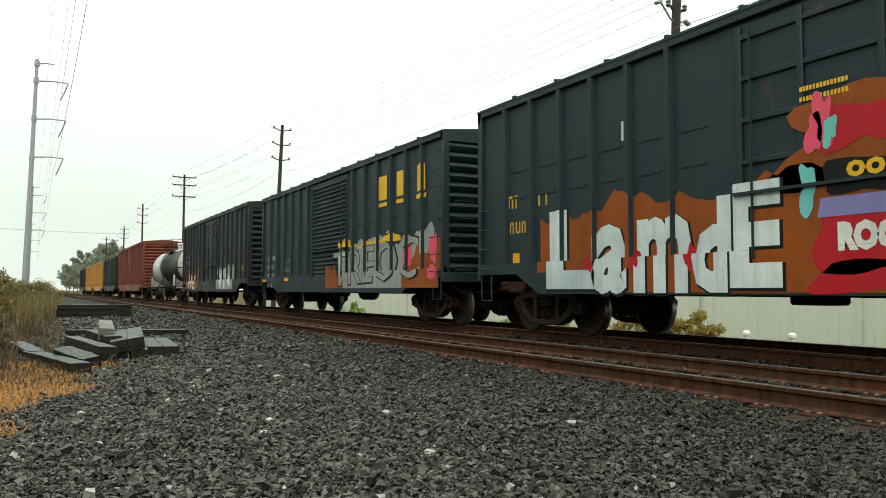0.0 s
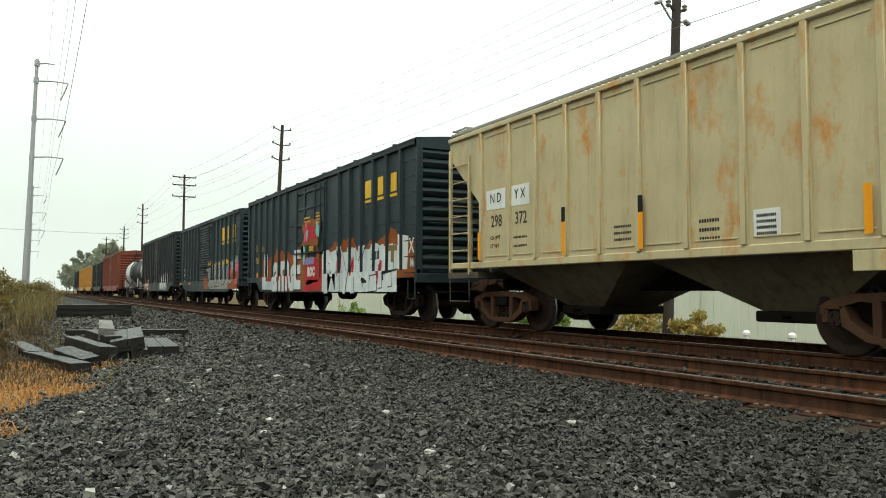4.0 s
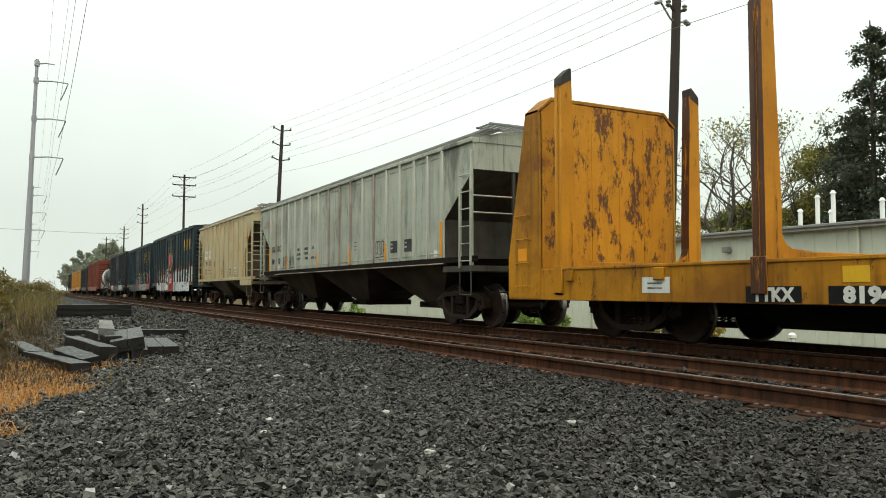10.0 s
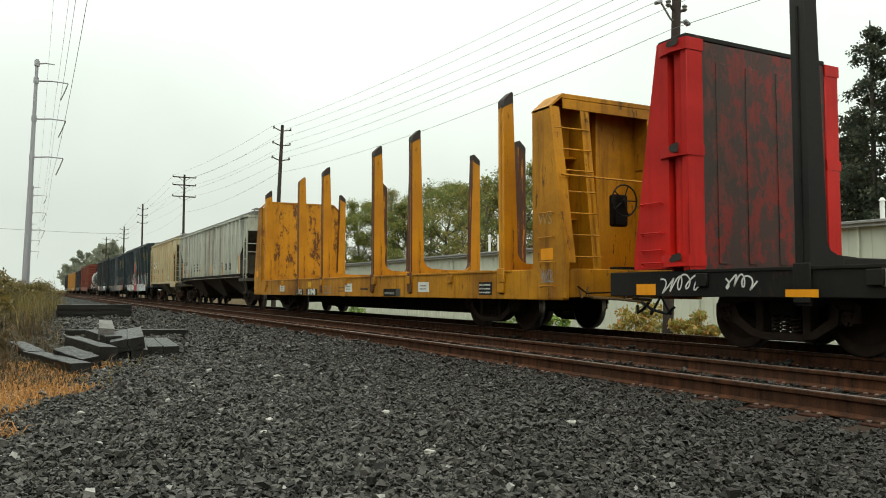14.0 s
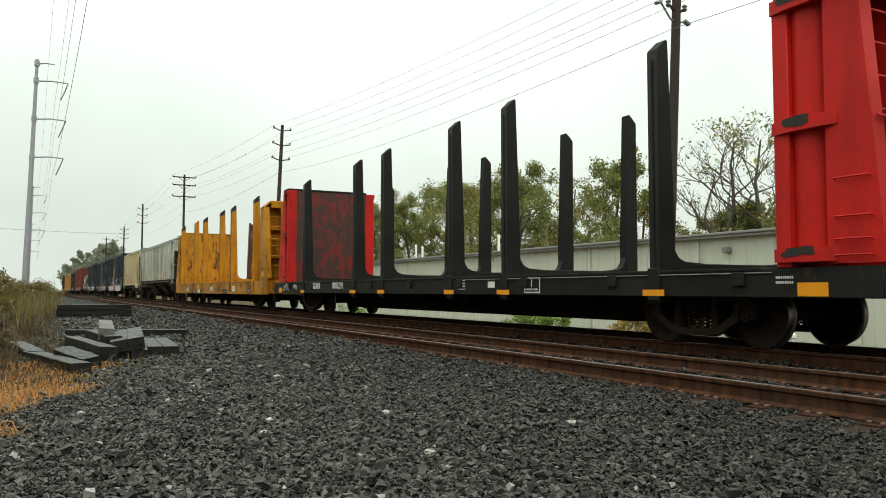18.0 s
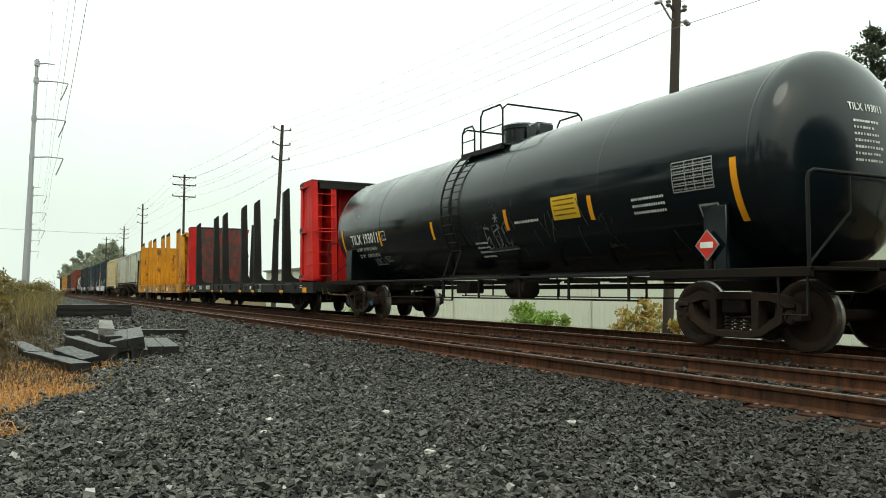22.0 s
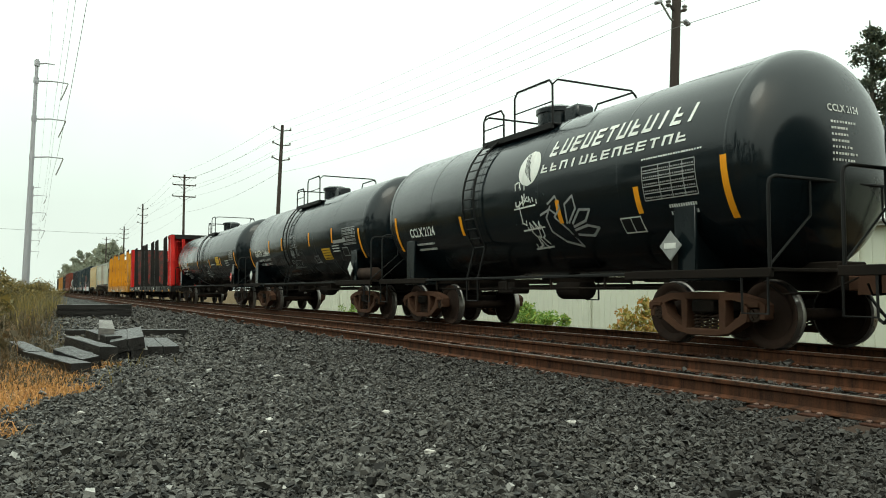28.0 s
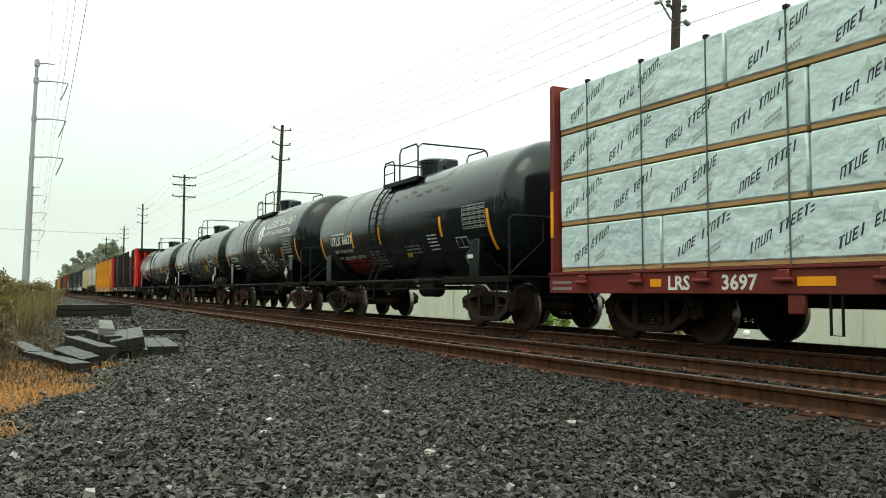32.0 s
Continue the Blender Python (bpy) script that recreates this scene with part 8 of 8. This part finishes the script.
def wire(points, sag, r, n=14):
    """A cable that hangs from point to point."""
    pts = []
    for a, b in zip(points, points[1:]):
        for i in range(n):
            t = i / n
            pts.append((a[0] + (b[0] - a[0]) * t, a[1] + (b[1] - a[1]) * t, a[2] + (b[2] - a[2]) * t - sag * 4 * t * (1 - t)))
    pts.append(points[-1])
    return Shape().tube(pts, r, 4)


def build_wires():
    spots = [(-22.0, (9.8, 9.0, 8.4), 0.4)] + [(y, ARMS[i], REACH[i]) for i, (y, h) in enumerate(POLES)]
    for k in range(3):
        for e in (-1, 1):
            pts = [(POLE_X + e * w + 0.12, y, arms[k] + 0.2) for y, arms, w in spots]
            thing("power_line", "thin dark overhead wire strung between wooden poles", "wire", group="overhead wires", shape=wire(pts, 0.35, 0.0072), material=M["wire"])
    pts = [(POLE_X + 0.2, -22.0, 7.6), (POLE_X + 0.1, 15.5, 7.9), (POLE_X, 53.3, 9.0), (POLE_X, 91.5, 9.6), (POLE_X, 128.4, 9.4)]
    thing("power_line", "thick dark cable below the wires on the poles", "wire", group="overhead wires", shape=wire(pts, 0.5, 0.0078), material=M["wire"])
    pts = [(-30.0, 150.0, 12.6), (16.0, 158.0, 11.4)]
    thing("power_line", "thin dark wire that crosses over the tracks", "wire", group="overhead wires", shape=wire(pts, 0.5, 0.035), material=M["wire"])


build_wires()

TOWER_X = -0.5
TOWER_ARMS = ((26.0, 1.75), (24.1, 3.15), (19.9, 3.1), (15.7, 3.05))


def build_tower(y, label):
    t = thing("transmission_pole", label, "transmission pole", pose(TOWER_X, y, -0.4, 0, 1.4, 0), "steel poles beside the line")
    part("mast", Shape().tube([(0, 0, 0), (0, 0, 13.0), (0, 0, 26.4)], 0.34, 16, 0.16), M["steel_pole"], t)
    for i, (z, w) in enumerate(TOWER_ARMS):
        a = part("arm", Shape().tube([(0, 0, z - 0.1), (w * 0.5, 0, z + 0.1), (w, 0, z + 0.08)], 0.09, 8, 0.06), M["steel_pole"], t)
        part("arm_collar", Shape().tube([(0, 0, z - 0.35), (0, 0, z + 0.25)], 0.27, 12), M["steel_pole"], a)
        if i:
            part("insulator_string", Shape().tube([(w, 0, z + 0.05), (w - 0.3, 0, z - 0.9), (w - 0.65, 0, z - 1.85)], 0.065, 6), M["porcelain"], a, "slanting insulator string")


for y, label in ((95.0, "tall grey steel transmission pole with arms on one side"), (212.0, "distant grey steel transmission pole with arms on one side"), (330.0, "distant grey steel transmission pole with arms on one side")):
    build_tower(y, label)


def build_conductors():
    for i, (z, w) in enumerate(TOWER_ARMS):
        x = TOWER_X + (w if i == 0 else w - 0.65)
        zz = z - 0.4 + (0.0 if i == 0 else -1.9)
        pts = [(x - 0.5, -25.0, zz + 1.0), (x, 95.0, zz), (x, 212.0, zz), (x, 330.0, zz)]
        thing("transmission_line", "thin grey high-voltage wire between steel poles", "wire", group="high-voltage wires", shape=wire(pts, 2.4, 0.014, 24), material=M["wire"])


build_conductors()


# ---- trees ----
def leaf_cloud(rng, centres, radii, count, size, droop=0.3):
    """Leaves as small bent quads scattered in the shells of many clumps."""
    c = np.array(centres)
    r = np.array(radii)
    pick = rng.choice(len(c), count, p=(r ** 2) / (r ** 2).sum())
    d = rng.normal(size=(count, 3))
    d /= np.linalg.norm(d, axis=1)[:, None]
    pos = c[pick] + d * (r[pick] * rng.uniform(0.35, 1.05, count))[:, None] * np.array((1, 1, 0.8))
    u = rng.normal(size=(count, 3))
    u /= np.linalg.norm(u, axis=1)[:, None]
    w = np.cross(u, rng.normal(size=(count, 3)))
    w /= np.linalg.norm(w, axis=1)[:, None]
    s = (size * rng.lognormal(0, 0.3, count))[:, None]
    v = np.stack((pos - u * s, pos + w * s * 0.55, pos + u * s, pos - w * s * 0.55), axis=1).reshape(-1, 3)
    f = np.arange(count * 4).reshape(-1, 4)
    return v, f


def quad_mesh(name, v, f, material):
    me = bpy.data.meshes.new(name)
    me.from_pydata([tuple(p) for p in v], [], [tuple(q) for q in f])
    me.materials.append(material)
    return me


def limb(s, rnd, p, d, length, r, depth, tips):
    """A bough that forks; places along its outer part are gathered in tips."""
    q = p + d * length
    mid = p + d * length * 0.5 + Vector((rnd.uniform(-1, 1), rnd.uniform(-1, 1), rnd.uniform(-0.4, 0.2))) * length * 0.08
    s.tube([tuple(p), tuple(mid), tuple(q)], r, 5 if depth > 1 else 3, r * 0.6)
    if depth < 3:
        tips.append(mid)
    tips.append(q)
    if depth == 0:
        return
    for at in (mid, q, q):
        if at is mid and rnd.random() < 0.35:
            continue
        nd = (d + Vector((rnd.uniform(-1, 1), rnd.uniform(-1, 1), rnd.uniform(-0.45, 0.75))) * 0.75).normalized()
        limb(s, rnd, at, nd, length * rnd.uniform(0.5, 0.72), r * 0.58, depth - 1, tips)


def tree(x, y, z, height, seed, leaf, label, leaves=3500, depth=3, size=0.2, spread=0.6, low=0.24):
    """A leader that wanders upwards, boughs all the way up it, and leaves in uneven clumps on the boughs."""
    rnd = random.Random(seed)
    rng = np.random.default_rng(seed)
    t = thing("tree", label, "tree", pose(x, y, z, 0, 0, rnd.uniform(0, 360)), "trees behind the warehouse")
    s, tips = Shape(), []
    spine = [Vector((0, 0, 0))]
    for i in range(8):
        spine.append(spine[-1] + Vector((rnd.uniform(-1, 1) * 0.028 * height, rnd.uniform(-1, 1) * 0.028 * height, height * 0.105)))
    s.tube([tuple(p) for p in spine], height * 0.018, 7, height * 0.004)
    n = rnd.randint(12, 15)
    for i in range(n):
        f = low + (0.96 - low) * i / (n - 1)
        k = f * 8 * 0.999
        p = spine[int(k)].lerp(spine[int(k) + 1], k - int(k))
        a = i * 2.4 + rnd.uniform(-0.5, 0.5)
        rise = 0.35 + 0.7 * f + rnd.uniform(-0.15, 0.2)
        d = Vector((math.cos(a), math.sin(a), rise)).normalized()
        reach = height * (0.24 * math.sin(math.pi * min(1.0, 0.28 + 0.66 * f)) + 0.03) * rnd.uniform(0.7, 1.25) * spread / 0.6
        limb(s, rnd, p, d, reach * 0.62, height * 0.0085 * (1.25 - f), depth, tips)
    part("trunk", s, M["bark"], t, "grey-brown trunk and limbs")
    if leaves:
        keep = [q for q in tips if rnd.random() < 0.88]
        rad = [height * rng.uniform(0.024, 0.066) for _ in keep]
        v, f = leaf_cloud(rng, [tuple(q) for q in keep], rad, int(leaves * 2.2), size * 0.68)
        part("crown", quad_mesh("crown", v, f, M[leaf]), None, t)
    return t


def conifer(x, y, z, height, seed):
    rng = np.random.default_rng(seed)
    t = thing("conifer", "tall dark evergreen tree behind the warehouse", "tree", pose(x, y, z), "trees behind the warehouse")
    part("trunk", Shape().tube([(0, 0, 0), (0, 0, height)], 0.3, 8, 0.04), M["bark"], t)
    cs, rs = [], []
    for i in range(70):
        h = height * (0.1 + 0.88 * (i / 70) ** 0.9)
        reach = (1 - h / height) ** 0.75 * height * 0.26 * rng.uniform(0.65, 1.15) + 0.3
        a = rng.uniform(0, 6.28)
        tip = (reach * math.cos(a), reach * math.sin(a), h - reach * 0.16)
        part("bough", Shape().tube([(0, 0, h), (tip[0] * 0.6, tip[1] * 0.6, h - reach * 0.02), tip], 0.05, 4, 0.015), M["bark"], t)
        for q in (0.35, 0.6, 0.8, 1.0):
            cs.append((tip[0] * q, tip[1] * q, h - reach * 0.16 * q - 0.1))
            rs.append(0.35 + 0.35 * (1 - q) + reach * 0.09)
    v, f = leaf_cloud(rng, cs, rs, 22000, 0.105)
    part("crown", quad_mesh("crown", v, f, M["leaf_dark"]), None, t)


def behind(px, x):
    """The place along the line at the depth x that lies on a bearing px right of the line's vanishing point."""
    return 4.7 * x / 2.658e-3 / px - x * 0.5297


def build_trees():
    green, olive = "green tree turning yellow in autumn behind the warehouse", "half-bare olive tree in autumn behind the warehouse"
    for px, x, h, leaf, n, seed in ((560, 52, 16.5, "leaf_green", 4600, 1), (612, 58, 18.0, "leaf_green", 4600, 2), (665, 50, 15.0, "leaf_green", 3800, 3), (735, 54, 17.5, "leaf_green", 4600, 4),
                                    (800, 50, 16.0, "leaf_olive", 3200, 5), (868, 52, 17.0, "leaf_green", 4600, 6), (940, 49, 14.0, "leaf_olive", 900, 7), (1035, 48, 14.2, "leaf_green", 4200, 8),
                                    (1090, 50, 11.5, "leaf_olive", 1900, 9), (1300, 53, 9.4, "leaf_green", 3600, 12), (1372, 52, 9.4, "leaf_olive", 3400, 13), (1215, 54, 8.6, "leaf_olive", 2600, 14), (1255, 53, 9.2, "leaf_green", 3400, 16), (1450, 52, 13.0, "leaf_olive", 2600, 15)):
        tree(x, behind(px, x), -1.5, h * 1.1, seed, leaf, green if leaf == "leaf_green" else olive, int(n * 1.7), 3, 0.17, 0.62)
    # a fuller row behind them closes the band of crowns
    for px, x, h, leaf, n, seed in ((585, 60, 20.0, "leaf_green", 7800, 41), (640, 62, 20.6, "leaf_olive", 7800, 42), (700, 61, 20.0, "leaf_green", 7800, 43), (765, 60, 19.0, "leaf_olive", 7200, 44),
                                    (838, 59, 17.2, "leaf_green", 7200, 45), (900, 58, 12.0, "leaf_green", 5200, 46), (985, 56, 11.5, "leaf_olive", 2600, 47)):
        tree(x, behind(px, x), -1.5, h * 1.1, seed, leaf, green if leaf == "leaf_green" else olive, n, 3, 0.18, 0.75, 0.14)
    tree(49, behind(1243, 49), -1.5, 16.6, 21, "leaf_olive", "bare grey tree with a few leaves behind the warehouse", 160, 4, 0.16, 0.9)
    tree(49, behind(1308, 49), -1.5, 16.4, 22, "leaf_olive", "bare grey tree with a few leaves behind the warehouse", 750, 4, 0.16, 0.9)
    conifer(47, behind(1500, 47), -1.5, 19.5, 31)
    conifer(47, behind(1580, 47), -1.5, 18.0, 32)
    conifer(50, behind(1470, 50), -1.5, 14.5, 33)
    rnd = random.Random(5)
    for i in range(16):
        y = 235 + 11 * i
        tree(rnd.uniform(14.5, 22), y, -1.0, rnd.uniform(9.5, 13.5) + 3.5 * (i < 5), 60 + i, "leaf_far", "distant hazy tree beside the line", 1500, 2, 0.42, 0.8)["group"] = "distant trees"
    # verge trees take the same haze-paled leaves
    for i, (x, y, h) in enumerate(((-4.2, 60.0, 4.6), (-5.5, 48.0, 4.2), (-6.5, 75.0, 6.5), (-9.0, 100.0, 8.5), (-12.0, 130.0, 9.0))):
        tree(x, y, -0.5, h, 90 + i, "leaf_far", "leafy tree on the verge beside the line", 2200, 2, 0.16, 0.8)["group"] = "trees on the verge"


build_trees()


def bush(x, y, z, w, h, seed, leaf, label, count=1500, size=0.06):
    rng = np.random.default_rng(seed)
    t = thing("bush", label, "bush", pose(x, y, z), "bushes beside the line")
    s = Shape()
    cs, rs = [], []
    for i in range(26):
        a, e = rng.uniform(0, 6.28), rng.uniform(0.1, 1.0)
        tip = (w / 2 * e * math.cos(a), w / 2 * e * math.sin(a), h * rng.uniform(0.4, 0.95) * (1 - 0.35 * e))
        s.tube([(0, 0, 0), (tip[0] * 0.4, tip[1] * 0.4, tip[2] * 0.6), tip], 0.015, 4, 0.005)
        cs.append(tip)
        rs.append(0.14 * w * rng.uniform(0.7, 1.3))
    part("stems", s, M["bark"], t)
    v, f = leaf_cloud(rng, cs, rs, count, size)
    part("foliage", quad_mesh("foliage", v, f, M[leaf]), None, t)


bush(17.0, 25.2, -1.25, 2.2, 1.8, 1, "bush", "bright green bush beyond the tracks", 2200)
bush(15.5, 17.0, -1.25, 1.9, 1.9, 2, "bush_red", "green and orange bush round the foot of a pole", 1500)
bush(15.3, 14.9, -1.25, 1.5, 1.8, 3, "bush_red", "green and orange bush round the foot of a pole", 1200)
bush(17.0, 23.4, -1.25, 1.4, 1.4, 4, "bush", "bright green bush beyond the tracks", 1200)
bush(17.0, 12.3, -1.25, 1.2, 0.75, 5, "bush", "low green bush beyond the tracks", 800)
bush(16.6, 43.0, -1.25, 1.6, 1.5, 6, "bush", "low green bush beyond the tracks", 900)
for k, (bx, by, bw, bh) in enumerate(((-1.6, 24.0, 2.2, 2.0), (-2.6, 29.0, 2.8, 2.9), (-1.9, 36.0, 2.6, 2.4), (-3.6, 38.0, 3.0, 3.4), (-1.2, 45.0, 2.6, 1.9), (0.2, 60.0, 3.0, 1.8), (-1.0, 75.0, 4.0, 2.2), (1.2, 95.0, 4.0, 2.0))):
    bush(bx, by, -0.3, bw, bh, 20 + k, "weed", "yellow-green shrub on the weedy verge", 2600, 0.07)


def wood_belt():
    """A belt of trees on the other side of the verge, behind the eye; it shades the low sky and shows in the black tanks."""
    rng = np.random.default_rng(44)
    cs, rs = [], []
    for i in range(34):
        y, x, h = -62 + 4.0 * i + rng.uniform(-1, 1), rng.uniform(-15.5, -11.0), rng.uniform(8.5, 13.0)
        for _ in range(16):
            a, e, f = rng.uniform(0, 6.28), rng.uniform(0.0, 2.2), rng.uniform(0.08, 1.0)
            cs.append((x + e * math.cos(a), y + e * math.sin(a), -0.3 + h * f))
            rs.append(rng.uniform(0.8, 1.7))
    v, f = leaf_cloud(rng, cs, rs, 30000, 0.3)
    tagged(new("wood_belt", quad_mesh("wood_belt", v, f, M["leaf_dark"])), "dense belt of trees on the other side of the verge", "woods", kind="stuff")


wood_belt()


# ---- the verge: weeds, dry grass, loose ties ----
def blades(rng, roots, height, width, lean, curl):
    """Grass blades as bent strips of two quads and a tip."""
    n = len(roots)
    h = height * rng.lognormal(0, 0.3, n)
    a = rng.uniform(0, 2 * math.pi, n)
    side = np.column_stack((np.cos(a), np.sin(a), np.zeros(n)))
    b = rng.uniform(0, 2 * math.pi, n)
    fall = np.column_stack((np.cos(b), np.sin(b), np.zeros(n))) * (h * lean * rng.uniform(0.2, 1.2, n))[:, None]
    up = np.array((0, 0, 1.0))
    p0 = roots
    p1 = roots + fall * 0.35 + up * (h * 0.55)[:, None]
    p2 = roots + fall * (1 + curl) + up * (h * (1 - 0.35 * lean))[:, None]
    w = width * rng.uniform(0.6, 1.3, n)[:, None] * side
    v = np.stack((p0 - w, p0 + w, p1 + w * 0.7, p1 - w * 0.7, p2), axis=1).reshape(-1, 3)
    f = []
    for i in range(n):
        k = 5 * i
        f += [(k, k + 1, k + 2, k + 3), (k + 3, k + 2, k + 4)]
    return v, f


def build_verge():
    rng = np.random.default_rng(11)

    def roots(n, y0, y1, inner, outer, clump=0.0):
        y = rng.uniform(y0, y1, n)
        e = np.array([edge_x(q) for q in y])
        x = e - inner - (outer - inner) * rng.random(n)
        z = np.array([ground_height(a, b) for a, b in zip(x, y)])
        return np.column_stack((x, y, z))

    v, f = blades(rng, roots(9000, 5.2, 12.2, -0.05, 1.8), 0.10, 0.006, 1.0, 0.3)
    tagged(new("dry_grass", quad_mesh("dry_grass", v, f, M["dry_grass"])), "matted dry orange grass at the edge of the ballast", "grass", kind="stuff")
    v, f = blades(rng, np.concatenate((roots(2600, 13.5, 20.0, 1.0, 3.8), roots(2600, 9.5, 14.0, 1.3, 3.8), roots(4200, 19.0, 40.0, 0.0, 5.0))), 0.42, 0.011, 0.7, 0.3)
    tagged(new("tall_weeds", quad_mesh("tall_weeds", v, f, M["weed_dark"])), "tall brown and green weeds along the verge", "weeds", kind="stuff")
    v, f = blades(rng, np.concatenate((roots(1500, 9.5, 22.0, 1.45, 4.0), roots(2600, 22.0, 60.0, 0.2, 6.0))), 0.95, 0.014, 0.5, 0.2)
    tagged(new("seeding_weeds", quad_mesh("seeding_weeds", v, f, M["weed"])), "tall yellow-green seeding weeds along the verge", "weeds", kind="stuff")
    v, f = blades(rng, np.concatenate((roots(4200, 9.5, 17.0, 0.0, 1.6), roots(1500, 17.0, 24.0, 0.0, 1.8))), 0.13, 0.007, 0.9, 0.3)
    tagged(new("low_grass", quad_mesh("low_grass", v, f, M["weed_dark"])), "low brown grass round the dumped ties", "grass", kind="stuff")
    base = roots(500, 9.5, 30.0, 1.4, 4.2)
    top = base + np.array((0, 0, 0.5))
    v, f = leaf_cloud(rng, top, np.full(len(top), 0.34), 9000, 0.045)
    tagged(new("weed_leaves", quad_mesh("weed_leaves", v, f, M["weed_dark"])), "brown and green weed foliage along the verge", "weeds", kind="stuff")
    # the same low growth goes on along the verge beside and behind the eye
    n = 9000
    x, y = rng.uniform(-9.0, -0.9, n), rng.uniform(-18.0, 6.0, n)
    z = np.array([ground_height(a, b) for a, b in zip(x, y)])
    v, f = blades(rng, np.column_stack((x, y, z)), 0.14, 0.012, 0.9, 0.3)
    tagged(new("verge_grass", quad_mesh("verge_grass", v, f, M["weed"])), "low yellow-brown grass on the verge", "grass", kind="stuff")
    # low sprigs among the stones
    n = 500
    y = rng.uniform(9.0, 40.0, n)
    x = np.array([edge_x(q) for q in y]) + np.abs(rng.normal(0, 0.3, n))
    z = np.array([ground_height(a, b) for a, b in zip(x, y)])
    v, f = blades(rng, np.column_stack((x, y, z)), 0.16, 0.008, 0.8, 0.3)
    tagged(new("sprigs", quad_mesh("sprigs", v, f, M["weed"])), "sparse green and yellow sprigs at the ballast's edge", "weeds", kind="stuff")


build_verge()


def build_ties():
    """Old sleepers dumped on the ballast in an untidy pile."""
    def tie_shape(length, seed):
        rnd = random.Random(seed)
        s = Shape()
        n = 7
        ring = []
        for i in range(n + 1):
            y = length * i / n
            j = lambda: rnd.uniform(-0.004, 0.004)
            w, h, c = 0.115, 0.18, 0.007
            ring.append([(-w + c + j(), y + j(), j() * 0.3), (w - c + j(), y + j(), j() * 0.3), (w + j(), y + j(), c), (w + j(), y + j(), h - c), (w - c + j(), y + j(), h + j()), (-w + c + j(), y + j(), h + j()), (-w + j(), y + j(), h - c), (-w + j(), y + j(), c)])
        v = [p for r in ring for p in r]
        f = [tuple(range(7, -1, -1)), tuple(range(n * 8, n * 8 + 8))]
        for i in range(n):
            for k in range(8):
                f.append((i * 8 + k, i * 8 + (k + 1) % 8, i * 8 + 8 + (k + 1) % 8, i * 8 + 8 + k))
        return s.add(v, f)

    rows = (  # x, y of the near end, height of the underside, rise, roll and turn in degrees, length
        (0.58, 10.5, -0.272, 0.0, 0, 12, 2.6), (0.12, 12.8, -0.268, 0.0, 0, 6.5, 2.6), (0.76, 11.2, -0.262, 5.0, -10, 18, 1.0),
        (1.22, 12.42, -0.268, 0.0, 0, -5, 2.5), (1.46, 12.34, -0.268, 0.0, 0, -6, 2.5), (0.92, 12.0, -0.268, 0.0, 0, 5, 2.5), (1.77, 12.95, -0.27, 0.0, 0, -4, 2.5), (2.01, 12.92, -0.27, 0.0, 0, -4, 2.5),
        (0.98, 11.72, -0.166, 0.5, 4, 8, 2.5), (1.16, 12.9, -0.085, 0.0, 0, 4, 2.2), (1.20, 12.36, -0.125, 1.0, -10, -6, 2.4), (1.43, 12.33, -0.084, 1.0, -10, -6, 2.4),
        (1.09, 13.45, 0.005, 1.2, 3, -4, 2.4), (3.15, 18.2, -0.262, 0.0, 0, 67, 2.6))
    for k, (x, y, z, rise, roll, turn, length) in enumerate(rows):
        ob = new("loose_tie", tie_shape(length, k).mesh("loose_tie", M["tie_pale"] if k == 12 else M["tie_pile"], 0))
        ob.matrix_basis = pose(x, y, z, rise, roll, turn)
        tagged(ob, "weathered grey-brown wooden railway tie dumped on the ballast", "railway tie", "dumped railway ties")
    for i in range(8):
        ob = new("loose_tie", tie_shape(2.4, 30 + i).mesh("loose_tie", M["tie_pile"], 0))
        ob.matrix_basis = pose(3.3 - 0.02 * (i % 3), 30.4 + 0.26 * (i % 3), -0.262 + 0.182 * (i // 3), 0, 0, 82 + (i * 7) % 5)
        tagged(ob, "weathered dark wooden railway tie in a low stack", "railway tie", "stacked railway ties")
    rnd = random.Random(9)
    for x, y in ((1.69, 6.11), (1.51, 5.58), (2.66, 9.29), (2.67, 6.06), (3.41, 7.83), (4.25, 14.37), (0.41, 7.22), (2.27, 4.46), (3.66, 4.82)):
        s = Shape().lathe([(-0.02, 0.012), (-0.012, 0.03), (0.006, 0.034), (0.018, 0.016)], "z", 7)
        s.v = [(p * 1.3 + rnd.uniform(-0.007, 0.007), q + rnd.uniform(-0.007, 0.007), r + rnd.uniform(-0.004, 0.004)) for p, q, r in s.v]
        ob = new("pale_stone", s.mesh("pale_stone", M["pale_stone"], 0))
        ob.matrix_basis = pose(x, y, ground_height(x, y) + 0.035, rnd.uniform(-15, 15), 0, rnd.uniform(0, 180))
        tagged(ob, "pale whitish stone lying on the grey ballast", "stone", "pale stones on the ballast")


build_ties()


# ---- all that moves ----
def motions():
    for car, y in TRAIN:
        walk(car, [(0.0, pose(TRACK_FAR, y, 0.0)), (SECONDS, pose(TRACK_FAR, y + SPEED * SECONDS, 0.0))])
    for ob in LOAD:
        y = LOAD_MID[0]
        walk(ob, [(0.0, pose(TRACK_FAR, y, 0.0)), (SECONDS, pose(TRACK_FAR, y + SPEED * SECONDS, 0.0))])
    turn = math.degrees(SPEED / WHEEL_R)
    step = 4 / FPS
    for w, y in ROLLING:
        walk(w, [(step * i, pose(0.0, y, WHEEL_R, -turn * step * i)) for i in range(round(SECONDS / step) + 1)])


motions()
